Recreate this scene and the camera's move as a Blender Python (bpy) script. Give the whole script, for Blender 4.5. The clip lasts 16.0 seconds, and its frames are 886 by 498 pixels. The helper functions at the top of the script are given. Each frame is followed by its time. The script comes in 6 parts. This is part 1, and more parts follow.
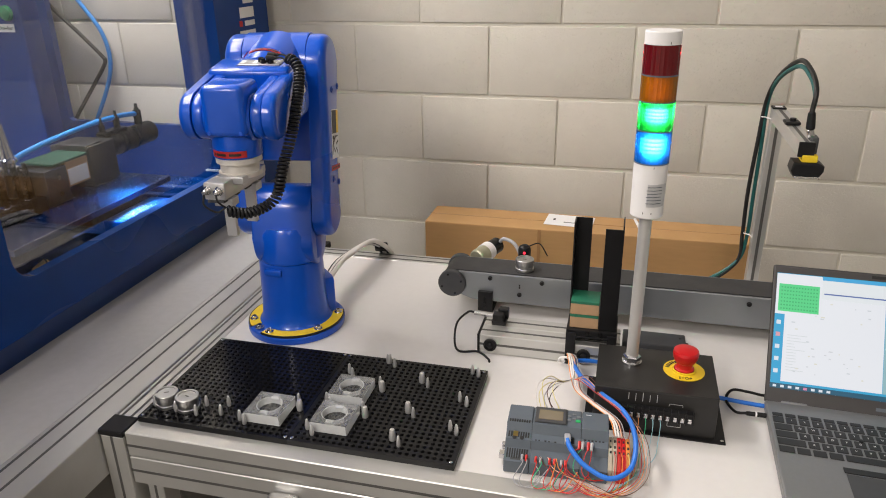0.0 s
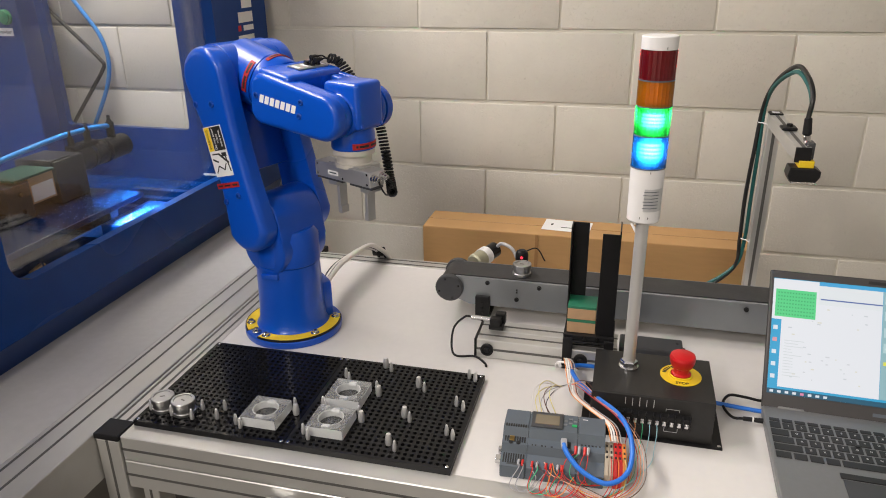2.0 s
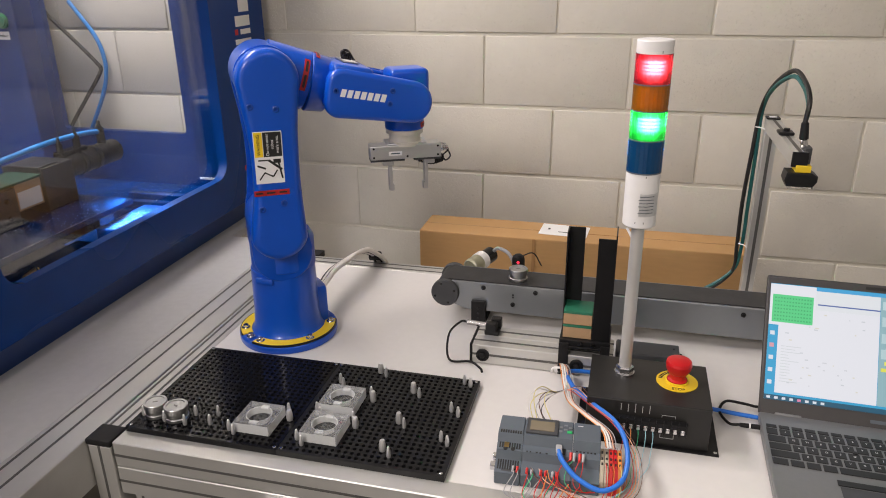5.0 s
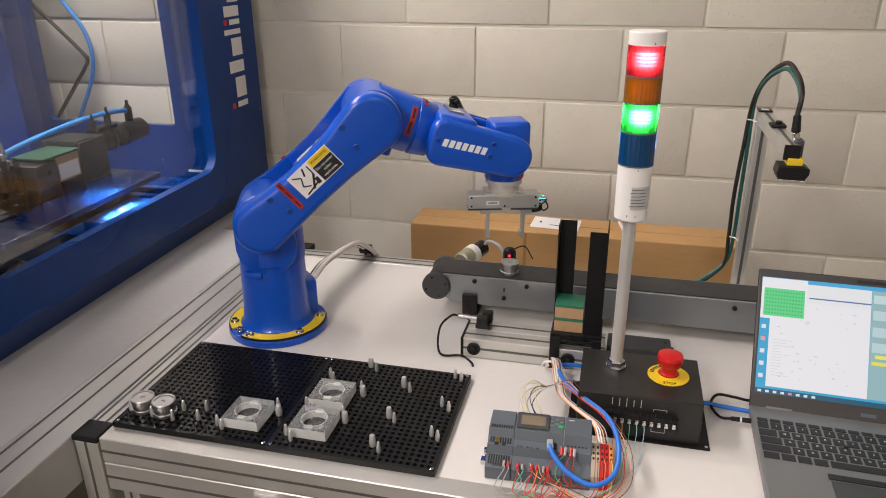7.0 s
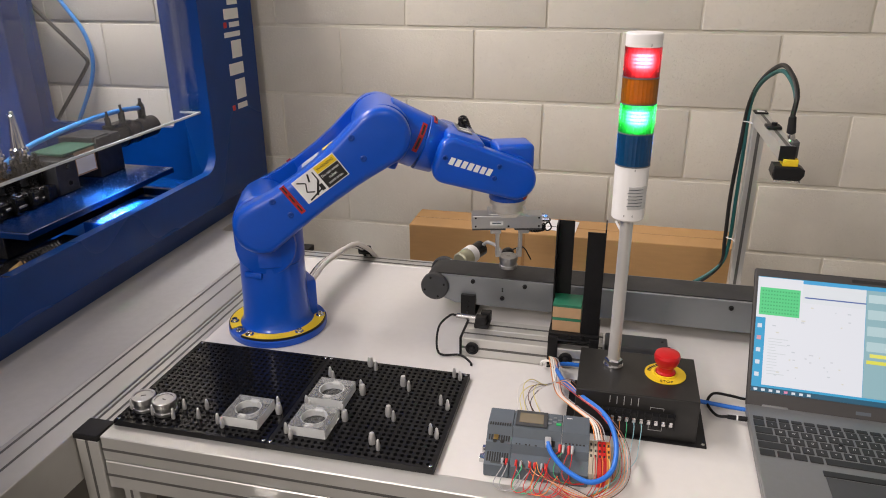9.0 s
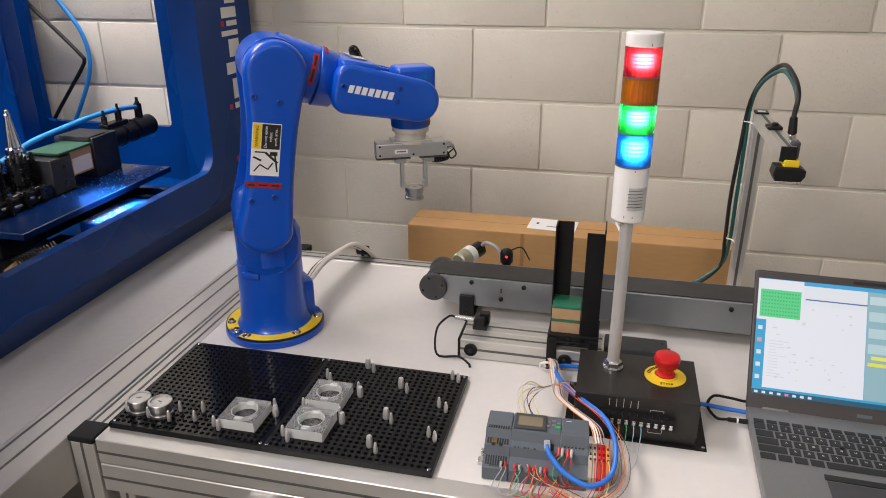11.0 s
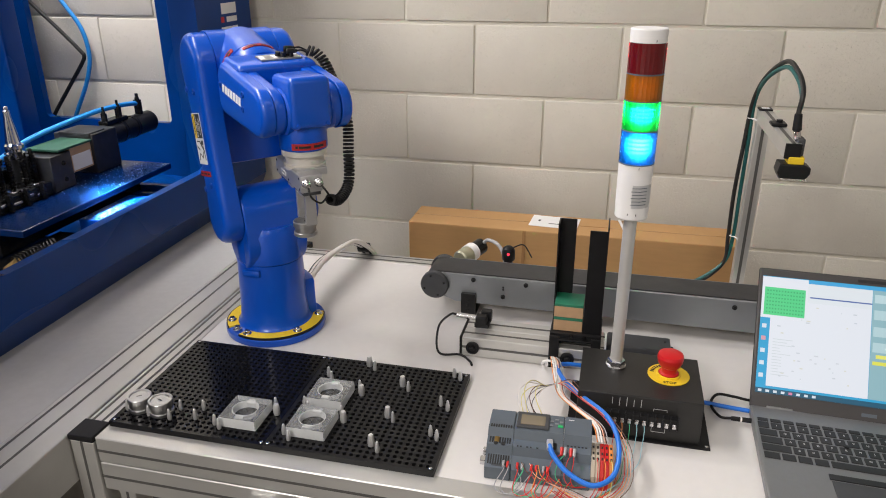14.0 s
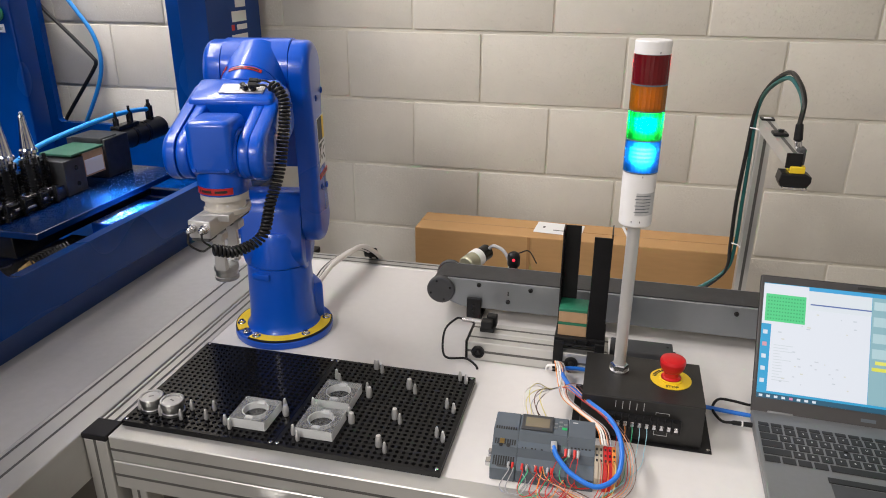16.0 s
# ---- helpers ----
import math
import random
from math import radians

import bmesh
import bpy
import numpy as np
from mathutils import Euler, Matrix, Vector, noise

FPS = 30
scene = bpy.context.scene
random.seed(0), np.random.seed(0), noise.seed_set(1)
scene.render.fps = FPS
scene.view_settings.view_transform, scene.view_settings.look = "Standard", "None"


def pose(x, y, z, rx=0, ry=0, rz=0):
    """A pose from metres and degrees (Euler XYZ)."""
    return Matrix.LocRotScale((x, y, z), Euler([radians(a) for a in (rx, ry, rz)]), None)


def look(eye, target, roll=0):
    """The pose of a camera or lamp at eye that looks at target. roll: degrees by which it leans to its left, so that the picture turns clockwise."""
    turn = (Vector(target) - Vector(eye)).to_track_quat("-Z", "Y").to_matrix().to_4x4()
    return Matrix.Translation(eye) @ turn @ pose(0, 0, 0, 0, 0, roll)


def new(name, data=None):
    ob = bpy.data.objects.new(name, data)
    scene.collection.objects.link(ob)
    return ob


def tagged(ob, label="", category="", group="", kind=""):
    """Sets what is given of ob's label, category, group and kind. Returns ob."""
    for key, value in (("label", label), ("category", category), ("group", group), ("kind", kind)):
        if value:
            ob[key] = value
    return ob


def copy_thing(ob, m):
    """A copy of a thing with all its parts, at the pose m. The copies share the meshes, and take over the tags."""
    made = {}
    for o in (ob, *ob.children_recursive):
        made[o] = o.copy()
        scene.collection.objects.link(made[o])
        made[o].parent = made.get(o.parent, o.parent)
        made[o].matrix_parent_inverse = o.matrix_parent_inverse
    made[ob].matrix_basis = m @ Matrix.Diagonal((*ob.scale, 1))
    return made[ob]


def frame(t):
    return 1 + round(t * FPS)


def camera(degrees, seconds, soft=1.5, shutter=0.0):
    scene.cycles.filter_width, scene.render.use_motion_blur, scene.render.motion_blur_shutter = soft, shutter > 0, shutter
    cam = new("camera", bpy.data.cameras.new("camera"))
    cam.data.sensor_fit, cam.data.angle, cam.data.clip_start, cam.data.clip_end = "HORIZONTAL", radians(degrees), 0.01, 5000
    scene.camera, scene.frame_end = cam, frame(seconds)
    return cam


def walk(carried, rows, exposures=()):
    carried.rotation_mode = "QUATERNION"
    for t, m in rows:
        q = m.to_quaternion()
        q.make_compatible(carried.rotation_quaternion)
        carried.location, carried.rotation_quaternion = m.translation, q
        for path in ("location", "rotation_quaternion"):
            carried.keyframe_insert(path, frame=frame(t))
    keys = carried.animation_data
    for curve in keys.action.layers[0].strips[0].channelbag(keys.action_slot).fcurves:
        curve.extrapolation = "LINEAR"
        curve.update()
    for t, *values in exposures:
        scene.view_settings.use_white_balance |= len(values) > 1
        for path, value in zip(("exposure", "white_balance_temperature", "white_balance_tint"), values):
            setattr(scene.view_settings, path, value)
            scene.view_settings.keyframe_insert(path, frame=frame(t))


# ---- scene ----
cam = camera(63.2, 16.0, soft=1.0)
PATH = [
    (0, (0.751, -0.841, 0.714), (0.285, 0.947, -0.05), -0.9),
    (0.5, (0.749, -0.843, 0.713), (0.285, 0.947, -0.048), -0.7),
    (1, (0.754, -0.84, 0.71), (0.287, 0.952, -0.046), -0.7),
    (1.5, (0.756, -0.837, 0.712), (0.288, 0.955, -0.043), -0.7),
    (2, (0.754, -0.841, 0.712), (0.29, 0.954, -0.038), -0.7),
    (2.5, (0.755, -0.848, 0.715), (0.292, 0.949, -0.029), -0.6),
    (3, (0.756, -0.855, 0.715), (0.288, 0.946, -0.02), -0.6),
    (3.5, (0.76, -0.855, 0.715), (0.291, 0.946, -0.017), -0.6),
    (4, (0.76, -0.847, 0.712), (0.291, 0.955, -0.019), -0.6),
    (6.5, (0.761, -0.824, 0.709), (0.313, 0.972, -0.049), -0.5),
    (7, (0.76, -0.822, 0.708), (0.319, 0.975, -0.051), -0.4),
    (7.5, (0.759, -0.823, 0.708), (0.323, 0.975, -0.051), -0.4),
    (8, (0.76, -0.825, 0.707), (0.327, 0.974, -0.051), -0.3),
    (8.5, (0.76, -0.83, 0.708), (0.326, 0.97, -0.048), -0.3),
    (9, (0.761, -0.834, 0.706), (0.325, 0.968, -0.044), -0.3),
    (11.5, (0.759, -0.82, 0.706), (0.327, 0.982, -0.048), -0.2),
    (12, (0.76, -0.818, 0.705), (0.327, 0.984, -0.048), -0.3),
    (12.5, (0.758, -0.82, 0.706), (0.329, 0.982, -0.049), -0.2),
    (13, (0.755, -0.82, 0.709), (0.328, 0.98, -0.051), -0.2),
    (13.5, (0.755, -0.819, 0.705), (0.325, 0.981, -0.054), -0.1),
    (14, (0.755, -0.816, 0.705), (0.322, 0.982, -0.058), -0.2),
    (14.5, (0.753, -0.811, 0.703), (0.322, 0.987, -0.06), -0.0),
    (15, (0.752, -0.817, 0.706), (0.319, 0.982, -0.053), -0.0),
    (15.5, (0.752, -0.832, 0.71), (0.314, 0.969, -0.042), 0.1),
    (16, (0.754, -0.84, 0.712), (0.311, 0.962, -0.034), 0.1),
]
# white balance along the clip; the picture dims a little and warms while the red lamp is lit
WARMTH = ((0, 6450), (2, 6480), (3, 6640), (4.2, 6400), (7.5, 6700), (9, 6480), (11.5, 6380), (14.5, 6260), (16, 6250))
RED_ON = (0.2, 2.2, 4.15, 6.15, 8.2, 10.2, 12.2, 14.2)


def tone(t, lit):
    k = max(i for i, r in enumerate(WARMTH[:-1]) if r[0] <= t)
    (a, ka), (b, kb) = WARMTH[k:k + 2]
    return t, 0.45 if lit else 0.50, ka + (kb - ka) * (t - a) / (b - a), 13.5 if lit else 10.5


LOOKS = [tone(0, False)]
for s_ in RED_ON:
    LOOKS += [tone(s_ - 0.1, False), tone(s_ + 0.15, True), tone(s_ + 0.9, True), tone(s_ + 1.15, False)]
LOOKS.append(tone(16, False))
walk(cam, [(t, look(eye, target, roll)) for t, eye, target, roll in PATH], LOOKS)

# ---- light ----
world = bpy.data.worlds.new("world")
scene.world = world
world.use_nodes = True
world.node_tree.nodes["Background"].inputs[0].default_value = (0.9, 0.88, 0.85, 1)
world.node_tree.nodes["Background"].inputs[1].default_value = 0.02
scene.view_settings.exposure = 0.45


def ceiling_lamp(x, y, sx, sy, watts, tint=(1.0, 0.922, 0.848)):
    d = bpy.data.lights.new("ceiling_lamp", "AREA")
    d.shape, d.size, d.size_y, d.energy, d.color = "RECTANGLE", sx, sy, watts, tint
    ob = new("ceiling_lamp", d)
    ob.matrix_world = pose(x, y, 1.88)
    return ob


ceiling_lamp(-1.95, 0.45, 0.55, 1.2, 48)
# small unseen extra, added to brighten the wall behind the machine
ceiling_lamp(-0.95, 0.90, 0.6, 0.3, 22)
ceiling_lamp(-0.68, 0.0, 0.4, 1.2, 31)
ceiling_lamp(-1.95, -1.6, 0.55, 1.2, 27)
ceiling_lamp(1.15, -0.65, 0.55, 1.0, 3.6)
ceiling_lamp(-0.3, -2.4, 0.55, 1.2, 54)
ceiling_lamp(1.4, -2.4, 0.55, 1.2, 7)
ceiling_lamp(3.0, -0.8, 0.55, 1.2, 3.5)
work = bpy.data.lights.new("machine_work_lamp", "AREA")
work.shape, work.size, work.energy, work.color = "DISK", 0.04, 0.9, (0.95, 0.97, 1.0)
work.spread = 0.22
new("machine_work_lamp", work).matrix_world = look((-0.366, 0.60, 1.00), (-0.405, 0.61, 0.13))
# unseen fill light, added to brighten the inside of the enclosure
inner = bpy.data.lights.new("machine_fill_light", "AREA")
inner.shape, inner.size, inner.size_y, inner.energy, inner.color = "RECTANGLE", 0.3, 0.06, 0.8, (0.93, 0.96, 1.0)
inner.spread = 0.8
new("machine_fill_light", inner).matrix_world = look((-0.78, 0.20, 1.08), (-0.56, 0.92, 0.05))

# ---- materials ----


def mat(name, color, rough=0.5, metal=0.0, vary=0.08, scale=30.0, bump=0.0, bump_scale=200.0, coat=0.0,
        rough_vary=0.08, transmission=0.0, ior=1.45, emit=0.0, island=0.0, stretch=None, spec=0.5):
    m = bpy.data.materials.new(name)
    m.use_nodes = True
    nt = m.node_tree
    b = nt.nodes["Principled BSDF"]
    N, L = nt.nodes.new, nt.links.new
    co = N("ShaderNodeTexCoord")
    src = co.outputs["Object"]
    if stretch:
        mp = N("ShaderNodeMapping")
        mp.inputs["Scale"].default_value = stretch
        L(src, mp.inputs["Vector"])
        src = mp.outputs[0]
    n1 = N("ShaderNodeTexNoise")
    n1.inputs["Scale"].default_value, n1.inputs["Detail"].default_value = scale, 4
    L(src, n1.inputs["Vector"])
    n2 = N("ShaderNodeTexNoise")
    n2.inputs["Scale"].default_value, n2.inputs["Detail"].default_value = scale * 0.13, 2
    L(src, n2.inputs["Vector"])
    add = N("ShaderNodeMath")
    add.operation = "ADD"
    L(n1.outputs[0], add.inputs[0]), L(n2.outputs[0], add.inputs[1])
    ramp = N("ShaderNodeMapRange")
    ramp.inputs[1].default_value, ramp.inputs[2].default_value = 0.6, 1.4
    ramp.inputs[3].default_value, ramp.inputs[4].default_value = 1 - vary, 1 + vary
    L(add.outputs[0], ramp.inputs[0])
    fac = ramp.outputs[0]
    if island:
        oi = N("ShaderNodeObjectInfo")
        mr = N("ShaderNodeMapRange")
        mr.inputs[3].default_value, mr.inputs[4].default_value = 1 - island, 1 + island
        L(oi.outputs["Random"], mr.inputs[0])
        mu = N("ShaderNodeMath")
        mu.operation = "MULTIPLY"
        L(fac, mu.inputs[0]), L(mr.outputs[0], mu.inputs[1])
        fac = mu.outputs[0]
    mix = N("ShaderNodeVectorMath")
    mix.operation = "SCALE"
    mix.inputs[0].default_value = color[:3]
    L(fac, mix.inputs["Scale"])
    L(mix.outputs[0], b.inputs["Base Color"])
    rr = N("ShaderNodeMapRange")
    rr.inputs[1].default_value, rr.inputs[2].default_value = 0.3, 0.7
    rr.inputs[3].default_value, rr.inputs[4].default_value = max(0.02, rough - rough_vary), min(1, rough + rough_vary)
    L(n2.outputs[0], rr.inputs[0])
    L(rr.outputs[0], b.inputs["Roughness"])
    b.inputs["Metallic"].default_value = metal
    b.inputs["IOR"].default_value = ior
    b.inputs["Specular IOR Level"].default_value = spec
    b.inputs["Coat Weight"].default_value = coat
    b.inputs["Coat Roughness"].default_value = 0.08
    b.inputs["Transmission Weight"].default_value = transmission
    if emit:
        b.inputs["Emission Color"].default_value = (*color[:3], 1)
        b.inputs["Emission Strength"].default_value = emit
    if bump:
        nb = N("ShaderNodeTexNoise")
        nb.inputs["Scale"].default_value, nb.inputs["Detail"].default_value = bump_scale, 5
        L(src, nb.inputs["Vector"])
        bp = N("ShaderNodeBump")
        bp.inputs["Strength"].default_value, bp.inputs["Distance"].default_value = bump, 0.002
        L(nb.outputs[0], bp.inputs["Height"])
        L(bp.outputs[0], b.inputs["Normal"])
    return m


def block_paint():
    """Painted concrete block: cream paint over a pitted face."""
    m = mat("painted_block", (0.62, 0.588, 0.515), 0.55, vary=0.05, scale=14, island=0.03, bump=0.55, bump_scale=170)
    nt = m.node_tree
    N, L = nt.nodes.new, nt.links.new
    b = nt.nodes["Principled BSDF"]
    bp = b.inputs["Normal"].links[0].from_node
    geo = N("ShaderNodeNewGeometry")
    v = N("ShaderNodeTexNoise")
    v.inputs["Scale"].default_value, v.inputs["Detail"].default_value = 150, 3
    mp = N("ShaderNodeMapping")
    mp.inputs["Scale"].default_value = (1, 1, 1.25)
    L(geo.outputs["Position"], mp.inputs["Vector"])
    L(mp.outputs[0], v.inputs["Vector"])
    r = N("ShaderNodeMapRange")
    r.inputs[1].default_value, r.inputs[2].default_value = 0.28, 0.40
    r.inputs[3].default_value, r.inputs[4].default_value = 0.0, 1.0
    L(v.outputs[0], r.inputs[0])
    b2 = N("ShaderNodeBump")
    b2.inputs["Strength"].default_value, b2.inputs["Distance"].default_value = 0.48, 0.002
    L(r.outputs[0], b2.inputs["Height"])
    L(bp.outputs[0], b2.inputs["Normal"])
    L(b2.outputs[0], b.inputs["Normal"])
    return m


M_WALL = block_paint()
M_MORTAR = mat("mortar", (0.64, 0.61, 0.525), 0.6, vary=0.05, scale=40, bump=0.3)
M_PLAIN = mat("plain_paint", (0.6, 0.58, 0.54), 0.7, vary=0.03, scale=5)
M_CEIL = mat("ceiling_paint", (0.75, 0.74, 0.72), 0.8, vary=0.03, scale=5)
M_FLOOR = mat("floor_concrete", (0.16, 0.15, 0.14), 0.5, vary=0.15, scale=8)
M_TOP = mat("laminate", (0.66, 0.64, 0.62), 0.35, vary=0.03, scale=60, rough_vary=0.06)
# bench laminate with the shade beside the machine put into its colour
M_TOP_SHADE = mat("shaded_laminate", (0.39, 0.385, 0.385), 0.38, vary=0.06, scale=60, rough_vary=0.06)
M_ALU = mat("aluminium_profile", (0.55, 0.545, 0.52), 0.34, 0.6, vary=0.05, scale=25, rough_vary=0.1)
M_ALUB = mat("brushed_aluminium", (0.44, 0.44, 0.44), 0.36, 1.0, vary=0.08, scale=90, rough_vary=0.1, bump=0.03)
M_GRIP = mat("gripper_aluminium", (0.50, 0.50, 0.50), 0.38, 0.7, vary=0.05, scale=60)
M_STEEL = mat("polished_steel", (0.62, 0.62, 0.63), 0.16, 1.0, vary=0.06, scale=60)
M_GROOVE = mat("groove_shade", (0.12, 0.117, 0.112), 0.5, 0.5, vary=0.1)
M_BLUE = mat("robot_blue_enamel", (0.002, 0.072, 0.48), 0.30, vary=0.07, scale=9, coat=0.3, spec=0.4, rough_vary=0.06, bump=0.02, bump_scale=400)
# robot blue darkened for screws, whose shading is put into the colour
M_BLUE_SHADE = mat("shaded_blue_screw", (0.002, 0.048, 0.31), 0.4, vary=0.1, scale=60)
M_MBLUE = mat("machine_blue_enamel", (0.0005, 0.036, 0.190), 0.26, vary=0.14, scale=12, coat=0.06, spec=0.25, bump=0.03, bump_scale=300)
M_TABLE = mat("oily_blue_enamel", (0.0006, 0.014, 0.075), 0.2, vary=0.35, scale=14, rough_vary=0.1, bump=0.04, bump_scale=200)
M_YEL = mat("yellow_plastic", (0.80, 0.56, 0.02), 0.45, vary=0.06, scale=40)
M_BLACK = mat("black_plastic", (0.012, 0.012, 0.013), 0.42, vary=0.2, scale=60, spec=0.25)
M_ANOD = mat("black_anodised", (0.010, 0.010, 0.011), 0.36, vary=0.25, scale=40, rough_vary=0.1, spec=0.22)
M_GLOSS = mat("black_gloss_plate", (0.008, 0.008, 0.009), 0.10, vary=0.2, scale=30, rough_vary=0.03, spec=0.22)
M_BELT = mat("rubber_belt", (0.035, 0.035, 0.036), 0.6, vary=0.12, scale=120, bump=0.1)
M_GREY = mat("grey_plastic", (0.095, 0.115, 0.137), 0.5, vary=0.05, scale=60)
M_DGREY = mat("dark_grey_plastic", (0.05, 0.052, 0.056), 0.5, vary=0.08, scale=60)
M_SIDE = mat("conveyor_side_grey", (0.26, 0.275, 0.29), 0.38, 0.6, vary=0.05, scale=30)
M_WHITE = mat("white_plastic", (0.78, 0.77, 0.76), 0.4, vary=0.03, scale=40)
M_RED = mat("red_plastic", (0.55, 0.012, 0.015), 0.35, vary=0.06, scale=50)
M_REDTAG = mat("red_tag", (0.36, 0.014, 0.014), 0.5, vary=0.35, scale=90)
M_GREEN = mat("green_block", (0.02, 0.16, 0.09), 0.55, vary=0.08, scale=70)
M_DGREEN = mat("dull_green_top", (0.012, 0.062, 0.036), 0.55, vary=0.12, scale=70)
M_FLANGE = mat("painted_flange", (0.58, 0.55, 0.50), 0.42, 0.2, vary=0.05, scale=60)
M_TAN = mat("tan_block", (0.42, 0.27, 0.15), 0.6, vary=0.1, scale=70)
M_CARD = mat("cardboard", (0.44, 0.255, 0.105), 0.75, vary=0.08, scale=20, bump=0.1, stretch=(1, 1, 6))
M_TAPE = mat("packing_tape", (0.36, 0.20, 0.085), 0.3, vary=0.05)
M_BEIGE = mat("beige_plastic", (0.46, 0.40, 0.31), 0.5, vary=0.05)
M_PAPER = mat("paper_label", (0.75, 0.75, 0.75), 0.6, vary=0.03)
M_SILVER = mat("silver_label", (0.56, 0.56, 0.56), 0.4, 0.3, vary=0.1, scale=80)
M_INK = mat("black_ink", (0.015, 0.015, 0.015), 0.5)
M_CLEAR = mat("clear_acrylic", (0.97, 0.98, 0.98), 0.05, vary=0.01, transmission=0.94, ior=1.16, rough_vary=0.03)
M_PIN = mat("pin_aluminium", (0.70, 0.70, 0.70), 0.32, 0.65, vary=0.06, scale=80)
M_LAP = mat("laptop_shell", (0.22, 0.225, 0.23), 0.42, 0.5, vary=0.04, scale=200)
M_LBEZ = mat("laptop_bezel", (0.05, 0.047, 0.047), 0.45, vary=0.05)
M_KEY = mat("key_cap", (0.016, 0.016, 0.017), 0.45, vary=0.1, scale=90)
M_GEAR = mat("gearmotor_zinc", (0.42, 0.41, 0.30), 0.4, 0.6, vary=0.15, scale=60)
M_DARKM = mat("oiled_iron", (0.016, 0.016, 0.017), 0.22, 0.5, vary=0.4, scale=40, bump=0.15)
M_BRASS = mat("brass", (0.5, 0.34, 0.12), 0.3, 1.0, vary=0.1)
M_VISE = mat("vise_grey", (0.055, 0.055, 0.058), 0.35, 0.6, vary=0.3, scale=50)
M_CHIP = mat("metal_chips", (0.5, 0.54, 0.58), 0.3, 0.6, vary=0.2)
M_WIRES = {n: mat("wire_" + n, c, 0.45, vary=0.05) for n, c in dict(
    blue=(0.02, 0.16, 0.62), white=(0.75, 0.72, 0.68), red=(0.55, 0.03, 0.025), orange=(0.75, 0.27, 0.06), green=(0.05, 0.42, 0.2),
    yellow=(0.68, 0.6, 0.22), black=(0.012, 0.012, 0.012), cyan=(0.015, 0.22, 0.60), brown=(0.12, 0.05, 0.03), pink=(0.75, 0.42, 0.3),
    grey=(0.35, 0.35, 0.36), teal=(0.012, 0.10, 0.095), pale=(0.3, 0.55, 0.62)).items()}


def door_glass():
    m = bpy.data.materials.new("tinted_door_sheet")
    m.use_nodes = True
    nt = m.node_tree
    nt.nodes.clear()
    out, mx = nt.nodes.new("ShaderNodeOutputMaterial"), nt.nodes.new("ShaderNodeMixShader")
    tr, gl = nt.nodes.new("ShaderNodeBsdfTransparent"), nt.nodes.new("ShaderNodeBsdfGlossy")
    tr.inputs[0].default_value = (0.94, 0.95, 0.96, 1)
    gl.inputs["Roughness"].default_value = 0.04
    mx.inputs[0].default_value = 0.08
    nt.links.new(tr.outputs[0], mx.inputs[1])
    nt.links.new(gl.outputs[0], mx.inputs[2])
    nt.links.new(mx.outputs[0], out.inputs[0])
    return m


M_DOOR = door_glass()


def frosted(name, least, most):
    """Sawn acrylic: half clear, half milky."""
    m = bpy.data.materials.new(name)
    m.use_nodes = True
    nt = m.node_tree
    N, L = nt.nodes.new, nt.links.new
    b, out = nt.nodes["Principled BSDF"], nt.nodes["Material Output"]
    b.inputs["Base Color"].default_value = (0.8, 0.82, 0.82, 1)
    b.inputs["Roughness"].default_value = 0.3
    tr, mx, n = N("ShaderNodeBsdfTransparent"), N("ShaderNodeMixShader"), N("ShaderNodeTexNoise")
    n.inputs["Scale"].default_value = 160
    r = N("ShaderNodeMapRange")
    r.inputs[3].default_value, r.inputs[4].default_value = least, most
    L(n.outputs[0], r.inputs[0]), L(r.outputs[0], mx.inputs[0])
    L(tr.outputs[0], mx.inputs[1]), L(b.outputs[0], mx.inputs[2]), L(mx.outputs[0], out.inputs[0])
    return m


M_FROST = frosted("frosted_acrylic", 0.34, 0.68)
M_HAZE = frosted("hazy_acrylic", 0.06, 0.22)
M_EDGE = mat("sheet_edge", (0.55, 0.6, 0.62), 0.4, vary=0.05)


def glow(name, color, power):
    m = bpy.data.materials.new(name)
    m.use_nodes = True
    b = m.node_tree.nodes["Principled BSDF"]
    b.inputs["Base Color"].default_value = (*[0.03 * c for c in color], 1)
    b.inputs["Roughness"].default_value = 0.35
    b.inputs["Emission Color"].default_value = (*color, 1)
    b.inputs["Emission Strength"].default_value = power
    return m


